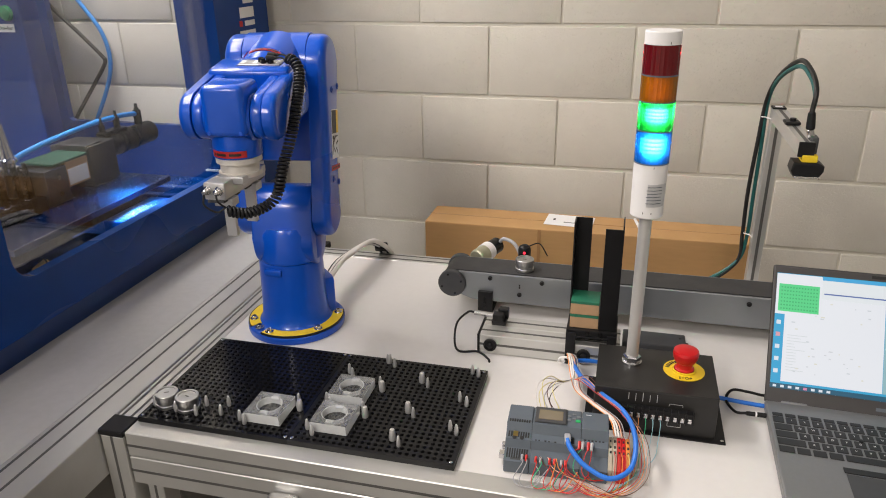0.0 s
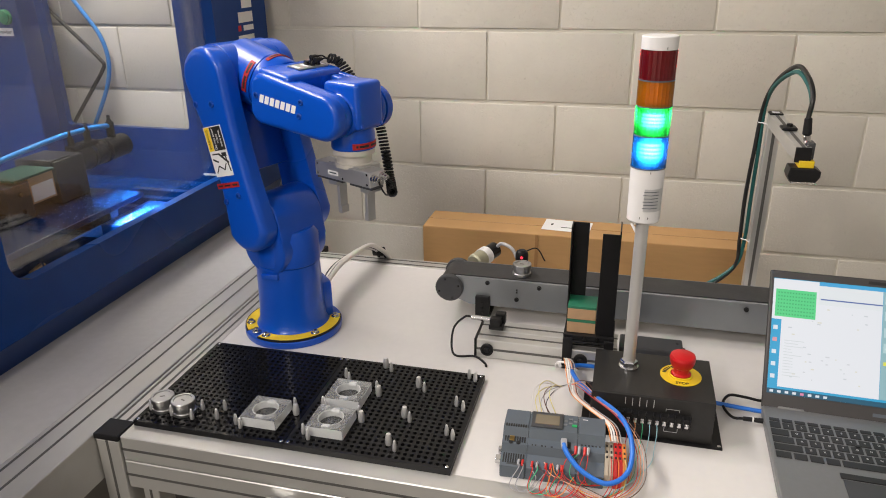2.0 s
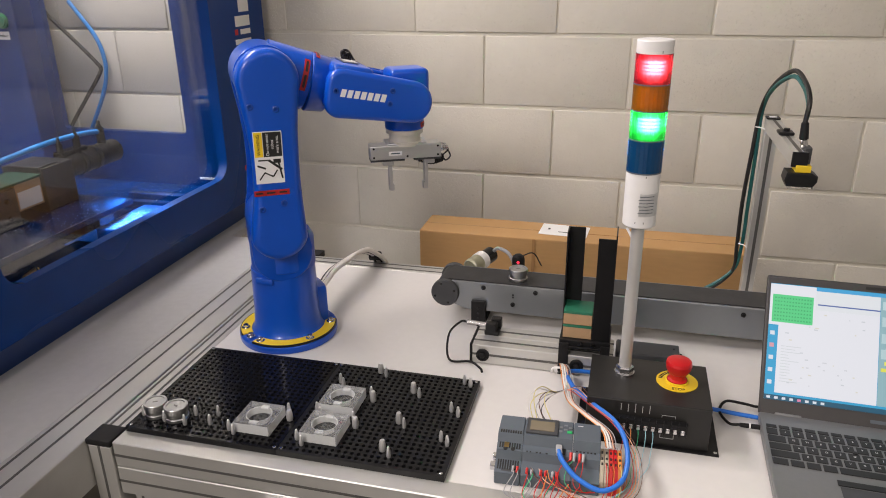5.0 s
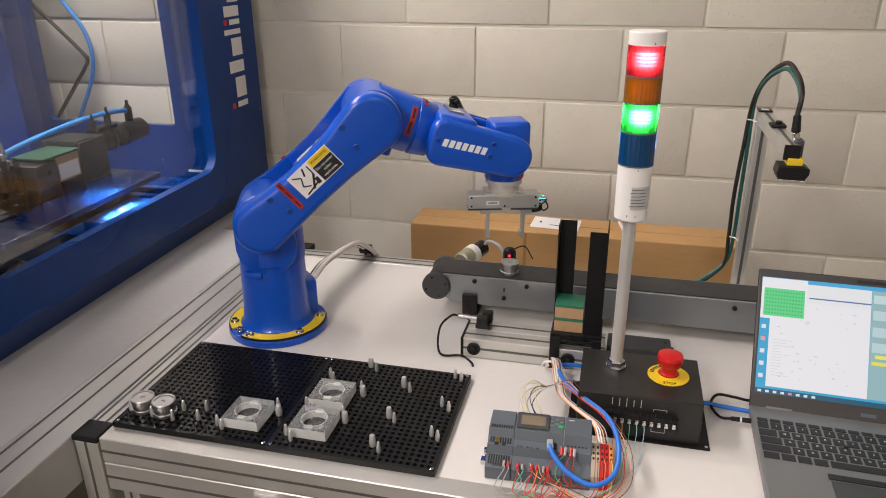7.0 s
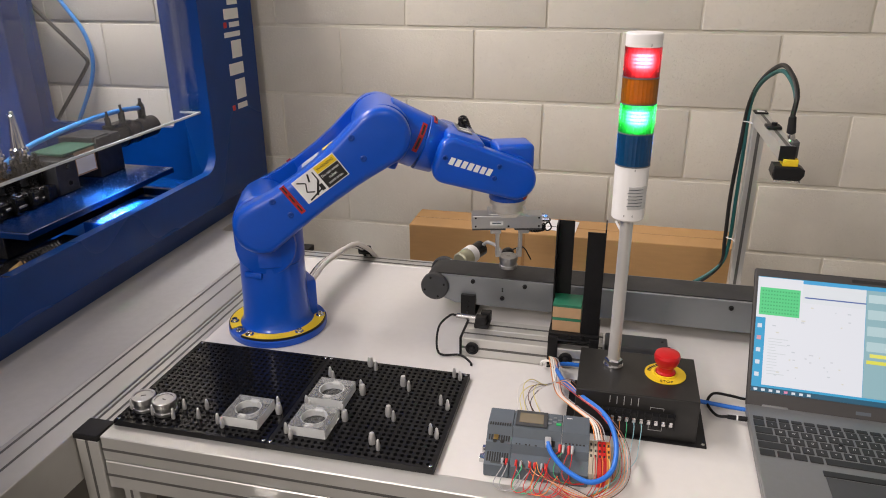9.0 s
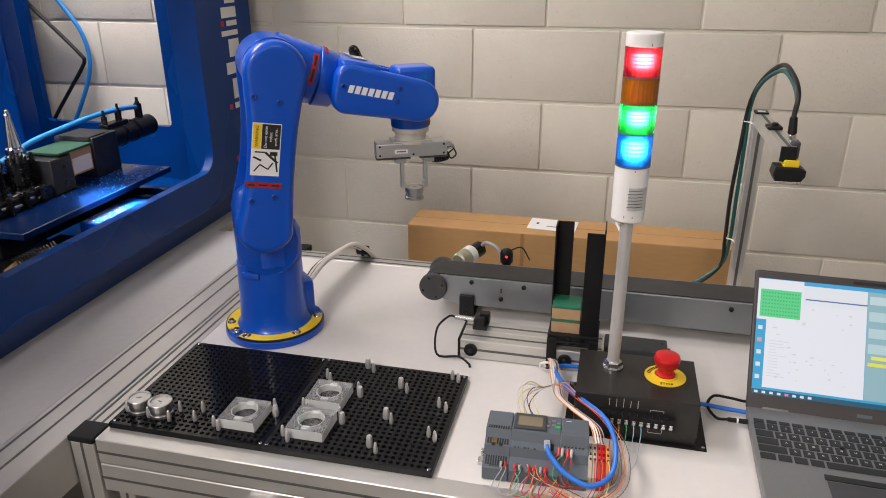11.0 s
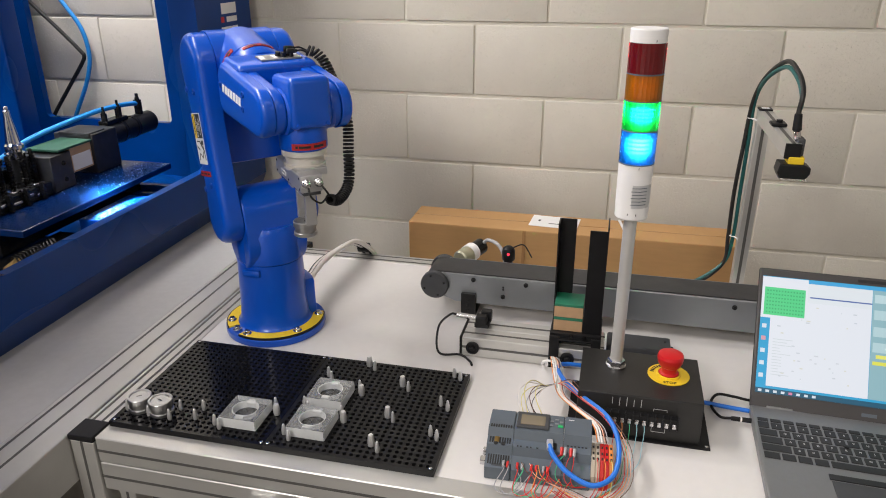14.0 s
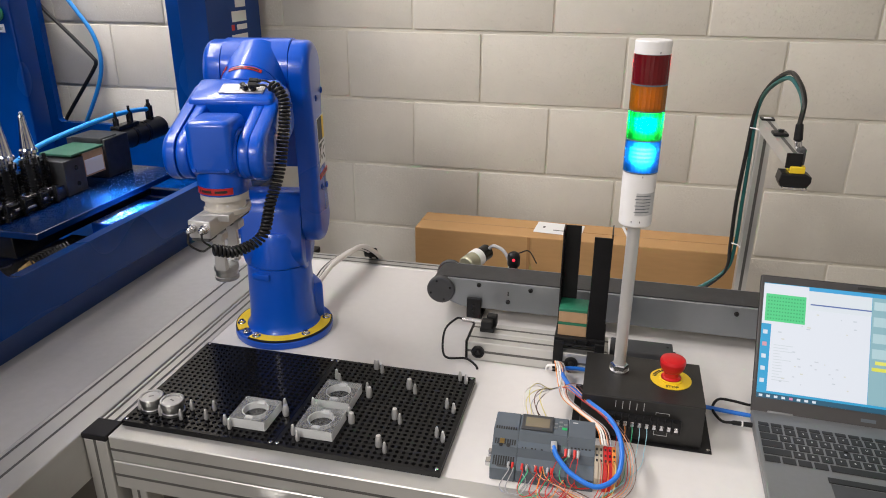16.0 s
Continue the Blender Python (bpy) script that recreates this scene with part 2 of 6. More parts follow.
def lamp_glow(name, color, power):
    """A lamp core that is brightest round its middle."""
    m = glow(name, color, power)
    nt = m.node_tree
    N, L = nt.nodes.new, nt.links.new
    co, sep = N("ShaderNodeTexCoord"), N("ShaderNodeSeparateXYZ")
    L(co.outputs["Generated"], sep.inputs[0])
    rp = N("ShaderNodeValToRGB")
    rp.color_ramp.interpolation = "EASE"
    e = rp.color_ramp.elements
    e[0].position, e[0].color = 0.10, (0.02, 0.02, 0.02, 1)
    e[1].position, e[1].color = 0.98, (0.05, 0.05, 0.05, 1)
    for at, v in ((0.26, 0.10), (0.36, 0.55), (0.42, 0.16), (0.50, 1.0), (0.56, 0.25), (0.65, 1.0), (0.71, 0.25), (0.80, 0.85), (0.87, 0.12)):
        e.new(at).color = (v, v, v, 1)
    L(sep.outputs["Z"], rp.inputs[0])
    sx = N("ShaderNodeValToRGB")
    e = sx.color_ramp.elements
    e[0].position, e[0].color = 0.05, (0.04, 0.04, 0.04, 1)
    e[1].position, e[1].color = 0.95, (0.04, 0.04, 0.04, 1)
    for at, v in ((0.20, 0.35), (0.38, 0.9), (0.55, 1.0), (0.72, 0.8), (0.86, 0.3)):
        e.new(at).color = (v, v, v, 1)
    L(sep.outputs["X"], sx.inputs[0])
    mu, mp = N("ShaderNodeMath"), N("ShaderNodeMath")
    mu.operation = mp.operation = "MULTIPLY"
    L(rp.outputs[0], mu.inputs[0]), L(sx.outputs[0], mu.inputs[1])
    L(mu.outputs[0], mp.inputs[0])
    mp.inputs[1].default_value = power
    L(mp.outputs[0], nt.nodes["Principled BSDF"].inputs["Emission Strength"])
    return m


def lens_mat(name, color):
    m = bpy.data.materials.new(name)
    m.use_nodes = True
    nt = m.node_tree
    nt.nodes.clear()
    N, L = nt.nodes.new, nt.links.new
    out, mx, mx2 = N("ShaderNodeOutputMaterial"), N("ShaderNodeMixShader"), N("ShaderNodeMixShader")
    tr, df, gl = N("ShaderNodeBsdfRefraction"), N("ShaderNodeBsdfTranslucent"), N("ShaderNodeBsdfGlossy")
    tr.inputs["Roughness"].default_value, tr.inputs["IOR"].default_value = 0.10, 1.06
    dd, mx3 = N("ShaderNodeBsdfDiffuse"), N("ShaderNodeMixShader")
    for n in (tr, df, dd):
        n.inputs[0].default_value = (*color, 1)
    gl.inputs["Roughness"].default_value = 0.24
    mx3.inputs[0].default_value = 0.5
    L(df.outputs[0], mx3.inputs[1]), L(dd.outputs[0], mx3.inputs[2])
    mx.inputs[0].default_value = 0.4
    L(tr.outputs[0], mx.inputs[1]), L(mx3.outputs[0], mx.inputs[2])
    fr = N("ShaderNodeFresnel")
    L(fr.outputs[0], mx2.inputs[0]), L(mx.outputs[0], mx2.inputs[1]), L(gl.outputs[0], mx2.inputs[2])
    L(mx2.outputs[0], out.inputs[0])
    return m


# ---- mesh helpers ----


def bm_new():
    return bmesh.new()


def box(bm, x0, x1, y0, y1, z0, z1, bev=0.0, m=None, seg=2):
    r = bmesh.ops.create_cube(bm, size=1.0, matrix=Matrix.Translation(((x0 + x1) / 2, (y0 + y1) / 2, (z0 + z1) / 2)) @ Matrix.Diagonal((x1 - x0, y1 - y0, z1 - z0, 1)))
    vs = r["verts"]
    if bev:
        es = list({e for v in vs for e in v.link_edges})
        g = bmesh.ops.bevel(bm, geom=es, offset=bev, segments=seg, affect="EDGES", profile=0.5)
        vs = list({v for f in g["faces"] for v in f.verts} | {v for v in vs if v.is_valid})
    if m is not None:
        bmesh.ops.transform(bm, matrix=m, verts=vs)
    return vs


def lathe(bm, prof, seg=32, m=None, cap=True):
    rings = []
    for r, z in prof:
        rings.append([bm.verts.new((r * math.cos(2 * math.pi * i / seg), r * math.sin(2 * math.pi * i / seg), z)) for i in range(seg)])
    for a, b in zip(rings, rings[1:]):
        for i in range(seg):
            j = (i + 1) % seg
            bm.faces.new((a[i], a[j], b[j], b[i]))
    if cap:
        if prof[0][0] > 1e-6:
            bm.faces.new(rings[0][::-1])
        if prof[-1][0] > 1e-6:
            bm.faces.new(rings[-1])
    vs = [v for r in rings for v in r]
    if m is not None:
        bmesh.ops.transform(bm, matrix=m, verts=vs)
    return vs


def along(p, q):
    """A pose at p whose z looks at q."""
    d = Vector(q) - Vector(p)
    return Matrix.Translation(p) @ d.to_track_quat("Z", "Y").to_matrix().to_4x4()


def rod(bm, p, q, r, r2=None, seg=20, bev=0.0):
    h = (Vector(q) - Vector(p)).length
    r2 = r if r2 is None else r2
    prof = [(r - bev, 0), (r, bev), (r2, h - bev), (r2 - bev, h)] if bev else [(r, 0), (r2, h)]
    return lathe(bm, prof, seg, along(p, q))


def smooth_path(pts, n=8):
    P = [Vector(p) for p in pts]
    P = [2 * P[0] - P[1]] + P + [2 * P[-1] - P[-2]]
    out = []
    for i in range(1, len(P) - 2):
        a, b, c, d = P[i - 1:i + 3]
        for k in range(n):
            t = k / n
            out.append(0.5 * (2 * b + (c - a) * t + (2 * a - 5 * b + 4 * c - d) * t * t + (3 * b - a - 3 * c + d) * t ** 3))
    out.append(P[-2])
    return out


def tube(bm, pts, r, seg=8, n=8):
    path = smooth_path(pts, n)
    up = Vector((0.13, 0.31, 0.94)).normalized()
    rings = []
    for i, c in enumerate(path):
        d = (path[min(i + 1, len(path) - 1)] - path[max(i - 1, 0)]).normalized()
        s = d.cross(up)
        if s.length < 0.05:
            s = d.cross(Vector((1, 0, 0)))
        s.normalize()
        up = s.cross(d).normalized()
        rings.append([bm.verts.new(c + r * (math.cos(2 * math.pi * k / seg) * s + math.sin(2 * math.pi * k / seg) * up)) for k in range(seg)])
    for a, b in zip(rings, rings[1:]):
        for k in range(seg):
            j = (k + 1) % seg
            bm.faces.new((a[k], a[j], b[j], b[k]))
    bm.faces.new(rings[0][::-1])
    bm.faces.new(rings[-1])


def prism(bm, outline, d0, d1, m=None, bev=0.0, seg=3):
    """An outline in x and z, thickened along y from d0 to d1; the rims rounded by bev."""
    a = [bm.verts.new((x, d0, z)) for x, z in outline]
    b = [bm.verts.new((x, d1, z)) for x, z in outline]
    n = len(a)
    fa, fb = bm.faces.new(a), bm.faces.new(b[::-1])
    for i in range(n):
        j = (i + 1) % n
        bm.faces.new((a[j], a[i], b[i], b[j]))
    vs = a + b
    if bev:
        es = list(fa.edges) + list(fb.edges)
        g = bmesh.ops.bevel(bm, geom=es, offset=bev, segments=seg, affect="EDGES", profile=0.5)
        vs = list({v for f in g["faces"] for v in f.verts} | {v for v in vs if v.is_valid})
    if m is not None:
        bmesh.ops.transform(bm, matrix=m, verts=vs)
    return vs


def rounded(bm, outline, d0, d1, m=None, bev=0.01, seg=5, inner=0):
    """An outline in x and z, thickened along y, with its rims rolled over."""
    n = len(outline)
    P = [Vector(p) for p in outline]
    area = sum(P[i].x * P[(i + 1) % n].y - P[(i + 1) % n].x * P[i].y for i in range(n))
    nrm = []
    for i in range(n):
        e = P[(i + 1) % n] - P[i - 1]
        v = Vector((e.y, -e.x)).normalized()
        nrm.append(v if area > 0 else -v)
    loops = []
    for k in range(seg + 1):
        a = math.pi / 2 * k / seg
        loops.append((bev * (1 - math.sin(a)), d0 + bev * (1 - math.cos(a))))
    loops += [(i_, d0 + d1 - y_) for i_, y_ in reversed(loops)]
    half = seg + 1
    if inner < 0:
        loops = [(0.0006, d0), (0.0, d0 + 0.0006)] + loops[half:]
    elif inner > 0:
        loops = loops[:half] + [(0.0, d1 - 0.0006), (0.0006, d1)]
    rings = [[bm.verts.new((p.x - q.x * ins, y_, p.y - q.y * ins)) for p, q in zip(P, nrm)] for ins, y_ in loops]
    for a, b in zip(rings, rings[1:]):
        for k in range(n):
            j = (k + 1) % n
            bm.faces.new((a[k], a[j], b[j], b[k]))
    bm.faces.new(rings[0]), bm.faces.new(rings[-1][::-1])
    vs = [v for r in rings for v in r]
    if m is not None:
        bmesh.ops.transform(bm, matrix=m, verts=vs)
    return vs


def capsule(p, rp, q, rq, n=16):
    """The outline round two circles, in x and z."""
    (px, pz), (qx, qz) = p, q
    d = math.hypot(qx - px, qz - pz)
    th = math.atan2(qz - pz, qx - px)
    k = math.acos(max(-1, min(1, (rp - rq) / d)))
    out = []
    for i in range(n + 1):
        a = th + k + (2 * math.pi - 2 * k) * i / n
        out.append((px + rp * math.cos(a), pz + rp * math.sin(a)))
    for i in range(n + 1):
        a = th - k + 2 * k * i / n
        out.append((qx + rq * math.cos(a), qz + rq * math.sin(a)))
    return out


def part(name, bm, material, parent=None, label="", m=None, smooth=True):
    bmesh.ops.recalc_face_normals(bm, faces=bm.faces)
    me = bpy.data.meshes.new(name)
    bm.to_mesh(me)
    bm.free()
    me.materials.append(material)
    if smooth:
        for p in me.polygons:
            p.use_smooth = True
        me.set_sharp_from_angle(angle=radians(40 if material == M_BLUE else 22))
    ob = new(name, me)
    if parent is not None:
        ob.parent = parent
    if m is not None:
        ob.matrix_basis = m
    if label:
        ob["label"] = label
    return ob


def thing(name, label, category, m=None, group="", kind=""):
    ob = new(name)
    ob.empty_display_size = 0.05
    if m is not None:
        ob.matrix_basis = m
    return tagged(ob, label, category, group, kind)


def again(ob, name, parent, m):
    """One more piece on the same mesh."""
    o = new(name, ob.data)
    o.parent = parent
    o.matrix_basis = m
    return o


def letters(name, text, size, material, parent, m, depth=0.0003):
    cu = bpy.data.curves.new(name, "FONT")
    cu.body, cu.size, cu.extrude, cu.align_x, cu.align_y = text, size, depth, "CENTER", "CENTER"
    tmp = new("tmp", cu)
    bpy.context.view_layer.update()
    me = bpy.data.meshes.new_from_object(tmp.evaluated_get(bpy.context.evaluated_depsgraph_get()))
    bpy.data.objects.remove(tmp)
    me.materials.clear()
    me.materials.append(material)
    ob = new(name, me)
    ob.parent = parent
    ob.matrix_basis = m
    return ob


def flat(name, w, h, material, parent, m, label="", t=0.0006, bev=0.0):
    """A thin sheet in its own x and y, centred, with its face along z."""
    bm = bm_new()
    box(bm, -w / 2, w / 2, -h / 2, h / 2, 0, t, bev)
    return part(name, bm, material, parent, label, m)


FLOOR = -0.80

# ---- the room ----
bm = bm_new()
box(bm, -3.2, 4.2, -4.0, 1.45, FLOOR - 0.1, FLOOR)
tagged(part("floor", bm, M_FLOOR), "dark grey concrete floor", "floor", kind="structure")
bm = bm_new()
box(bm, -3.2, 4.2, -4.0, 1.45, 1.9, 2.0)
tagged(part("ceiling", bm, M_CEIL), "plain white ceiling", "ceiling", kind="structure")
for nm, b4 in (("wall_south", (-3.2, 4.2, -4.1, -4.0)), ("wall_west", (-3.3, -3.2, -4.1, 1.45)), ("wall_east", (4.2, 4.3, -4.1, 1.45))):
    bm = bm_new()
    box(bm, *b4, FLOOR - 0.1, 2.0)
    tagged(part(nm, bm, M_PLAIN), "plain painted wall", "wall", kind="structure")
bm = bm_new()
box(bm, -3.2, 4.2, 1.256, 1.45, FLOOR - 0.1, 2.0)
wall = tagged(part("wall_north", bm, M_MORTAR), "cream painted concrete block wall with flush joints", "wall", kind="structure")

# ---- the workbenches ----
BACK = 0.775


def profile(parent, name, axis, a, b, u0, u1, v0, v1, grooves, label=""):
    """An extruded bar along x or y; grooves: (side, place) of its slots, with side one of top, front."""
    bm = bm_new()
    if axis == "x":
        box(bm, a, b, u0, u1, v0, v1, 0.0015, seg=1)
    elif axis == "y":
        box(bm, u0, u1, a, b, v0, v1, 0.0015, seg=1)
    else:
        box(bm, u0, u1, v0, v1, a, b, 0.0015, seg=1)
    bar = part(name, bm, M_ALU, parent, label)
    # slots are strips laid on the bar, their inner shade put into the colour
    for side, c in grooves:
        bm = bm_new()
        w = 0.0023
        if axis == "x" and side == "top":
            box(bm, a, b, c - w, c + w, v1 - 0.003, v1 + 0.0006)
        elif axis == "x":
            box(bm, a, b, u0 - 0.0006, u0 + 0.003, c - w, c + w)
        elif axis == "y" and side == "top":
            box(bm, c - w, c + w, a, b, v1 - 0.003, v1 + 0.0006)
        elif axis == "y":
            box(bm, u1 - 0.003, u1 + 0.0006, a, b, c - w, c + w)
        else:
            box(bm, c - w, c + w, v0 - 0.0006, v0 + 0.003, a, b)
        part("slot", bm, M_GROOVE, bar)
    return bar


bench = thing("workbench", "aluminium profile workbench with a white laminate top", "workbench")
bm = bm_new()
box(bm, 0.0, 1.75, 0.0, BACK - 0.045, -0.02, 0.0)
part("tabletop", bm, M_TOP, bench, "white laminate top")
profile(bench, "left_rail", "y", 0.0, BACK, -0.040, 0.0, -0.045, 0.0008, [("top", -0.0135), ("top", -0.031)])
profile(bench, "front_rail", "x", 0.002, 1.75, -0.036, 0.0, -0.045, 0.0008, [("front", -0.0235)])
profile(bench, "apron_rail", "x", 0.002, 1.75, -0.036, -0.002, -0.100, -0.047, [("front", -0.0735)])
profile(bench, "back_rail", "x", 0.0, 1.75, BACK - 0.045, BACK, -0.045, 0.0008, [("top", BACK - 0.012), ("top", BACK - 0.034)])
profile(bench, "leg", "z", FLOOR, -0.008, -0.042, 0.0, -0.040, 0.0, [("front", -0.021)])
profile(bench, "leg", "z", FLOOR, -0.046, 1.70, 1.745, -0.034, 0.0, [])
profile(bench, "leg", "z", FLOOR, -0.046, -0.042, 0.0, BACK - 0.045, BACK, [])
profile(bench, "leg", "z", FLOOR, -0.046, 1.70, 1.745, BACK - 0.045, BACK, [])
profile(bench, "inner_leg", "z", FLOOR, -0.101, 0.012, 0.042, -0.02, 0.02, [("front", 0.027)])
profile(bench, "lower_shelf_rail", "x", 0.0, 1.70, 0.36, 0.40, -0.40, -0.36, [])
bm = bm_new()
box(bm, -0.044, 0.002, -0.042, 0.003, -0.007, 0.0035, 0.002)
part("corner_cap", bm, M_BLACK, bench, "black plastic corner cap")
bm = bm_new()
box(bm, -0.028, 0.012, BACK - 0.003, BACK + 0.035, -0.012, 0.004, 0.002)
part("corner_cap", bm, M_BLACK, bench, "black plastic corner cap")
bm = bm_new()
box(bm, 0.255, 0.305, -0.062, -0.036, -0.090, -0.064, 0.006)
part("drawer_handle", bm, M_ALUB, bench, "brushed metal handle")

bench2 = thing("machine_bench", "aluminium profile bench with a shade-toned top beneath the milling machine", "workbench")
bm = bm_new()
box(bm, -1.8, -0.290, -1.6, 1.2, -0.02, 0.0)
box(bm, -0.290, -0.130, -1.6, 0.86, -0.02, 0.0)
bmesh.ops.remove_doubles(bm, verts=bm.verts, dist=1e-6)
part("tabletop", bm, M_TOP_SHADE, bench2)
profile(bench2, "right_rail", "y", -1.6, 0.79, -0.130, -0.0435, -0.09, 0.0008, [("top", -0.086), ("top", -0.119)])
for ly in (-1.55, 0.70):
    profile(bench2, "leg", "z", FLOOR, -0.091, -0.12, -0.05, ly, ly + 0.06, [])
for ly in (-1.55, 1.1):
    profile(bench2, "leg", "z", FLOOR, -0.021, -1.78, -1.71, ly, ly + 0.06, [])

# ---- perforated plates and what stands on them ----
PITCH = 0.0108


def hole_plate(name, x0, y0, nx, ny, material, label):
    th = 0.010
    w, d = nx * PITCH + 0.010, ny * PITCH + 0.008
    t = thing(name, label, "perforated plate", pose(x0, y0, 0.0008), group="perforated plates")
    bm = bm_new()
    r, ox, oy = 0.0037, 0.005, 0.004
    ring = [(math.cos(math.pi / 4 * k + math.pi / 8), math.sin(math.pi / 4 * k + math.pi / 8)) for k in range(8)]
    sq = [(1, 0.414), (0.414, 1), (-0.414, 1), (-1, 0.414), (-1, -0.414), (-0.414, -1), (0.414, -1), (1, -0.414)]
    h = PITCH / 2
    for i in range(nx):
        for j in range(ny):
            cx, cy = ox + PITCH * (i + 0.5), oy + PITCH * (j + 0.5)
            a = [bm.verts.new((cx + sx * h, cy + sy * h, th)) for sx, sy in sq]
            b = [bm.verts.new((cx + sx * r, cy + sy * r, th)) for sx, sy in ring]
            c = [bm.verts.new((cx + sx * r, cy + sy * r, 0.001)) for sx, sy in ring]
            for k in range(8):
                l = (k + 1) % 8
                bm.faces.new((a[k], a[l], b[l], b[k]))
                bm.faces.new((b[k], b[l], c[l], c[k]))
            for sx, sy, k in ((1, 1, 0), (-1, 1, 2), (-1, -1, 4), (1, -1, 6)):
                bm.faces.new((a[k], bm.verts.new((cx + sx * h, cy + sy * h, th)), a[k + 1]))
    X, Y = nx * PITCH + ox, ny * PITCH + oy
    for q in (((0, 0), (w, 0), (X, oy), (ox, oy)), ((w, 0), (w, d), (X, Y), (X, oy)), ((w, d), (0, d), (ox, Y), (X, Y)), ((0, d), (0, 0), (ox, oy), (ox, Y))):
        bm.faces.new([bm.verts.new((*p, th)) for p in q])
    for p, q in (((0, 0), (w, 0)), ((w, 0), (w, d)), ((w, d), (0, d)), ((0, d), (0, 0))):
        bm.faces.new([bm.verts.new((*p, 0)), bm.verts.new((*q, 0)), bm.verts.new((*q, th)), bm.verts.new((*p, th))])
    bm.faces.new([bm.verts.new(p) for p in ((0, 0, 0.001), (w, 0, 0.001), (w, d, 0.001), (0, d, 0.001))])
    bmesh.ops.remove_doubles(bm, verts=bm.verts, dist=1e-5)
    part("plate", bm, material, t, smooth=False)
    for sx in (0.006, w - 0.006):
        for sy in (0.006, d - 0.006):
            bm = bm_new()
            lathe(bm, [(0.003, 0), (0.003, 0.0008), (0.0018, 0.0014), (0.0, 0.0014)], 12, pose(sx, sy, th))
            part("screw", bm, M_STEEL, t, "small silver screw")
    return t


hole_plate("perforated_plate", 0.0065, -0.0045, 24, 24, M_GLOSS, "glossy black perforated plate on the white bench top")
hole_plate("perforated_plate", 0.2750, -0.0045, 24, 24, M_ANOD, "matt black perforated plate with rows of round holes")
PZ = 0.0108

pin = thing("locating_pin", "pointed aluminium locating pin standing in the plate", "pin", pose(0, 0, -5), group="locating pins")
bm = bm_new()
lathe(bm, [(0.0031, 0), (0.0036, 0.003), (0.0036, 0.009), (0.0020, 0.0182), (0.0010, 0.0196), (0, 0.0196)], 14)
part("pin_body", bm, M_PIN, pin)
fat = thing("locating_peg", "blunt aluminium peg standing in the plate", "peg", pose(0, 0, -5), group="locating pegs")
bm = bm_new()
lathe(bm, [(0.0049, 0), (0.0055, 0.004), (0.0055, 0.010), (0.0042, 0.0184), (0.0036, 0.0196), (0, 0.0196)], 16)
part("peg_body", bm, M_PIN, fat)
PINS = [(0.018, 0.030), (0.061, 0.024), (0.100, 0.022), (0.103, 0.050), (0.140, 0.032), (0.140, 0.058), (0.178, 0.026), (0.190, 0.018),
        (0.252, 0.092), (0.302, 0.200), (0.312, 0.188), (0.296, 0.028), (0.309, 0.016), (0.297, 0.106), (0.370, 0.172), (0.375, 0.238),
        (0.452, 0.187), (0.452, 0.097), (0.451, 0.020), (0.519, 0.077), (0.531, 0.068), (0.516, 0.158), (0.530, 0.147), (0.519, 0.247), (0.531, 0.240), (0.308, 0.094), (0.366, 0.095)]
PEGS = [(0.262, 0.074), (0.361, 0.249), (0.438, 0.200), (0.440, 0.108), (0.437, 0.033), (0.375, 0.080), (0.378, 0.158)]
for k, (x, y) in enumerate(PINS):
    m = pose(x, y, PZ)
    pin.matrix_basis = m if k == 0 else pin.matrix_basis
    if k:
        copy_thing(pin, m)
for k, (x, y) in enumerate(PEGS):
    m = pose(x, y, PZ)
    fat.matrix_basis = m if k == 0 else fat.matrix_basis
    if k:
        copy_thing(fat, m)


def cup(name, label, m, group):
    t = thing(name, label, "metal cylinder", m, group)
    bm = bm_new()
    lathe(bm, [(0.0182, 0), (0.0194, 0.0010), (0.0194, 0.0060), (0.0188, 0.0066), (0.0176, 0.0070), (0.0176, 0.0150), (0.0188, 0.0154), (0.0194, 0.0162), (0.0194, 0.0245), (0.0186, 0.0255),
               (0.0150, 0.0255), (0.0146, 0.0240), (0, 0.0240)], 44)
    part("body", bm, M_ALUB, t)
    bm = bm_new()
    box(bm, -0.004, 0.004, -0.0012, 0.0012, 0.0238, 0.0244)
    part("engraving", bm, M_GROOVE, t)
    return t


cup_a = cup("metal_cylinder", "turned aluminium cylinder workpiece standing on the black plate", pose(0.037, 0.038, PZ, rz=30), "turned cylinders")
copy_thing(cup_a, pose(0.077, 0.036, PZ, rz=-20))
work_cup = cup("metal_cylinder", "turned aluminium cylinder picked off the conveyor belt", pose(0.568, 0.537, 0.0935), "turned cylinders")

holder = thing("acrylic_block", "clear acrylic block with a round pocket on the black plate", "acrylic block", pose(0.218, 0.055, PZ), group="acrylic blocks")
bm = bm_new()
S, R0, HB = 0.0308, 0.0205, 0.0175
seg = 32
outer, inner = [], []
for k in range(seg):
    a = 2 * math.pi * k / seg
    c, s = math.cos(a), math.sin(a)
    f = S / max(abs(c), abs(s))
    outer.append((c * f, s * f)), inner.append((c * R0, s * R0))
ot = [bm.verts.new((*p, HB)) for p in outer]
ob_ = [bm.verts.new((*p, 0)) for p in outer]
it = [bm.verts.new((*p, HB)) for p in inner]
ib = [bm.verts.new((*p, 0.005)) for p in inner]
for k in range(seg):
    j = (k + 1) % seg
    bm.faces.new((ot[k], ot[j], it[j], it[k])), bm.faces.new((it[k], it[j], ib[j], ib[k])), bm.faces.new((ob_[k], ob_[j], ot[j], ot[k]))
bm.faces.new(ib), bm.faces.new(ob_[::-1])
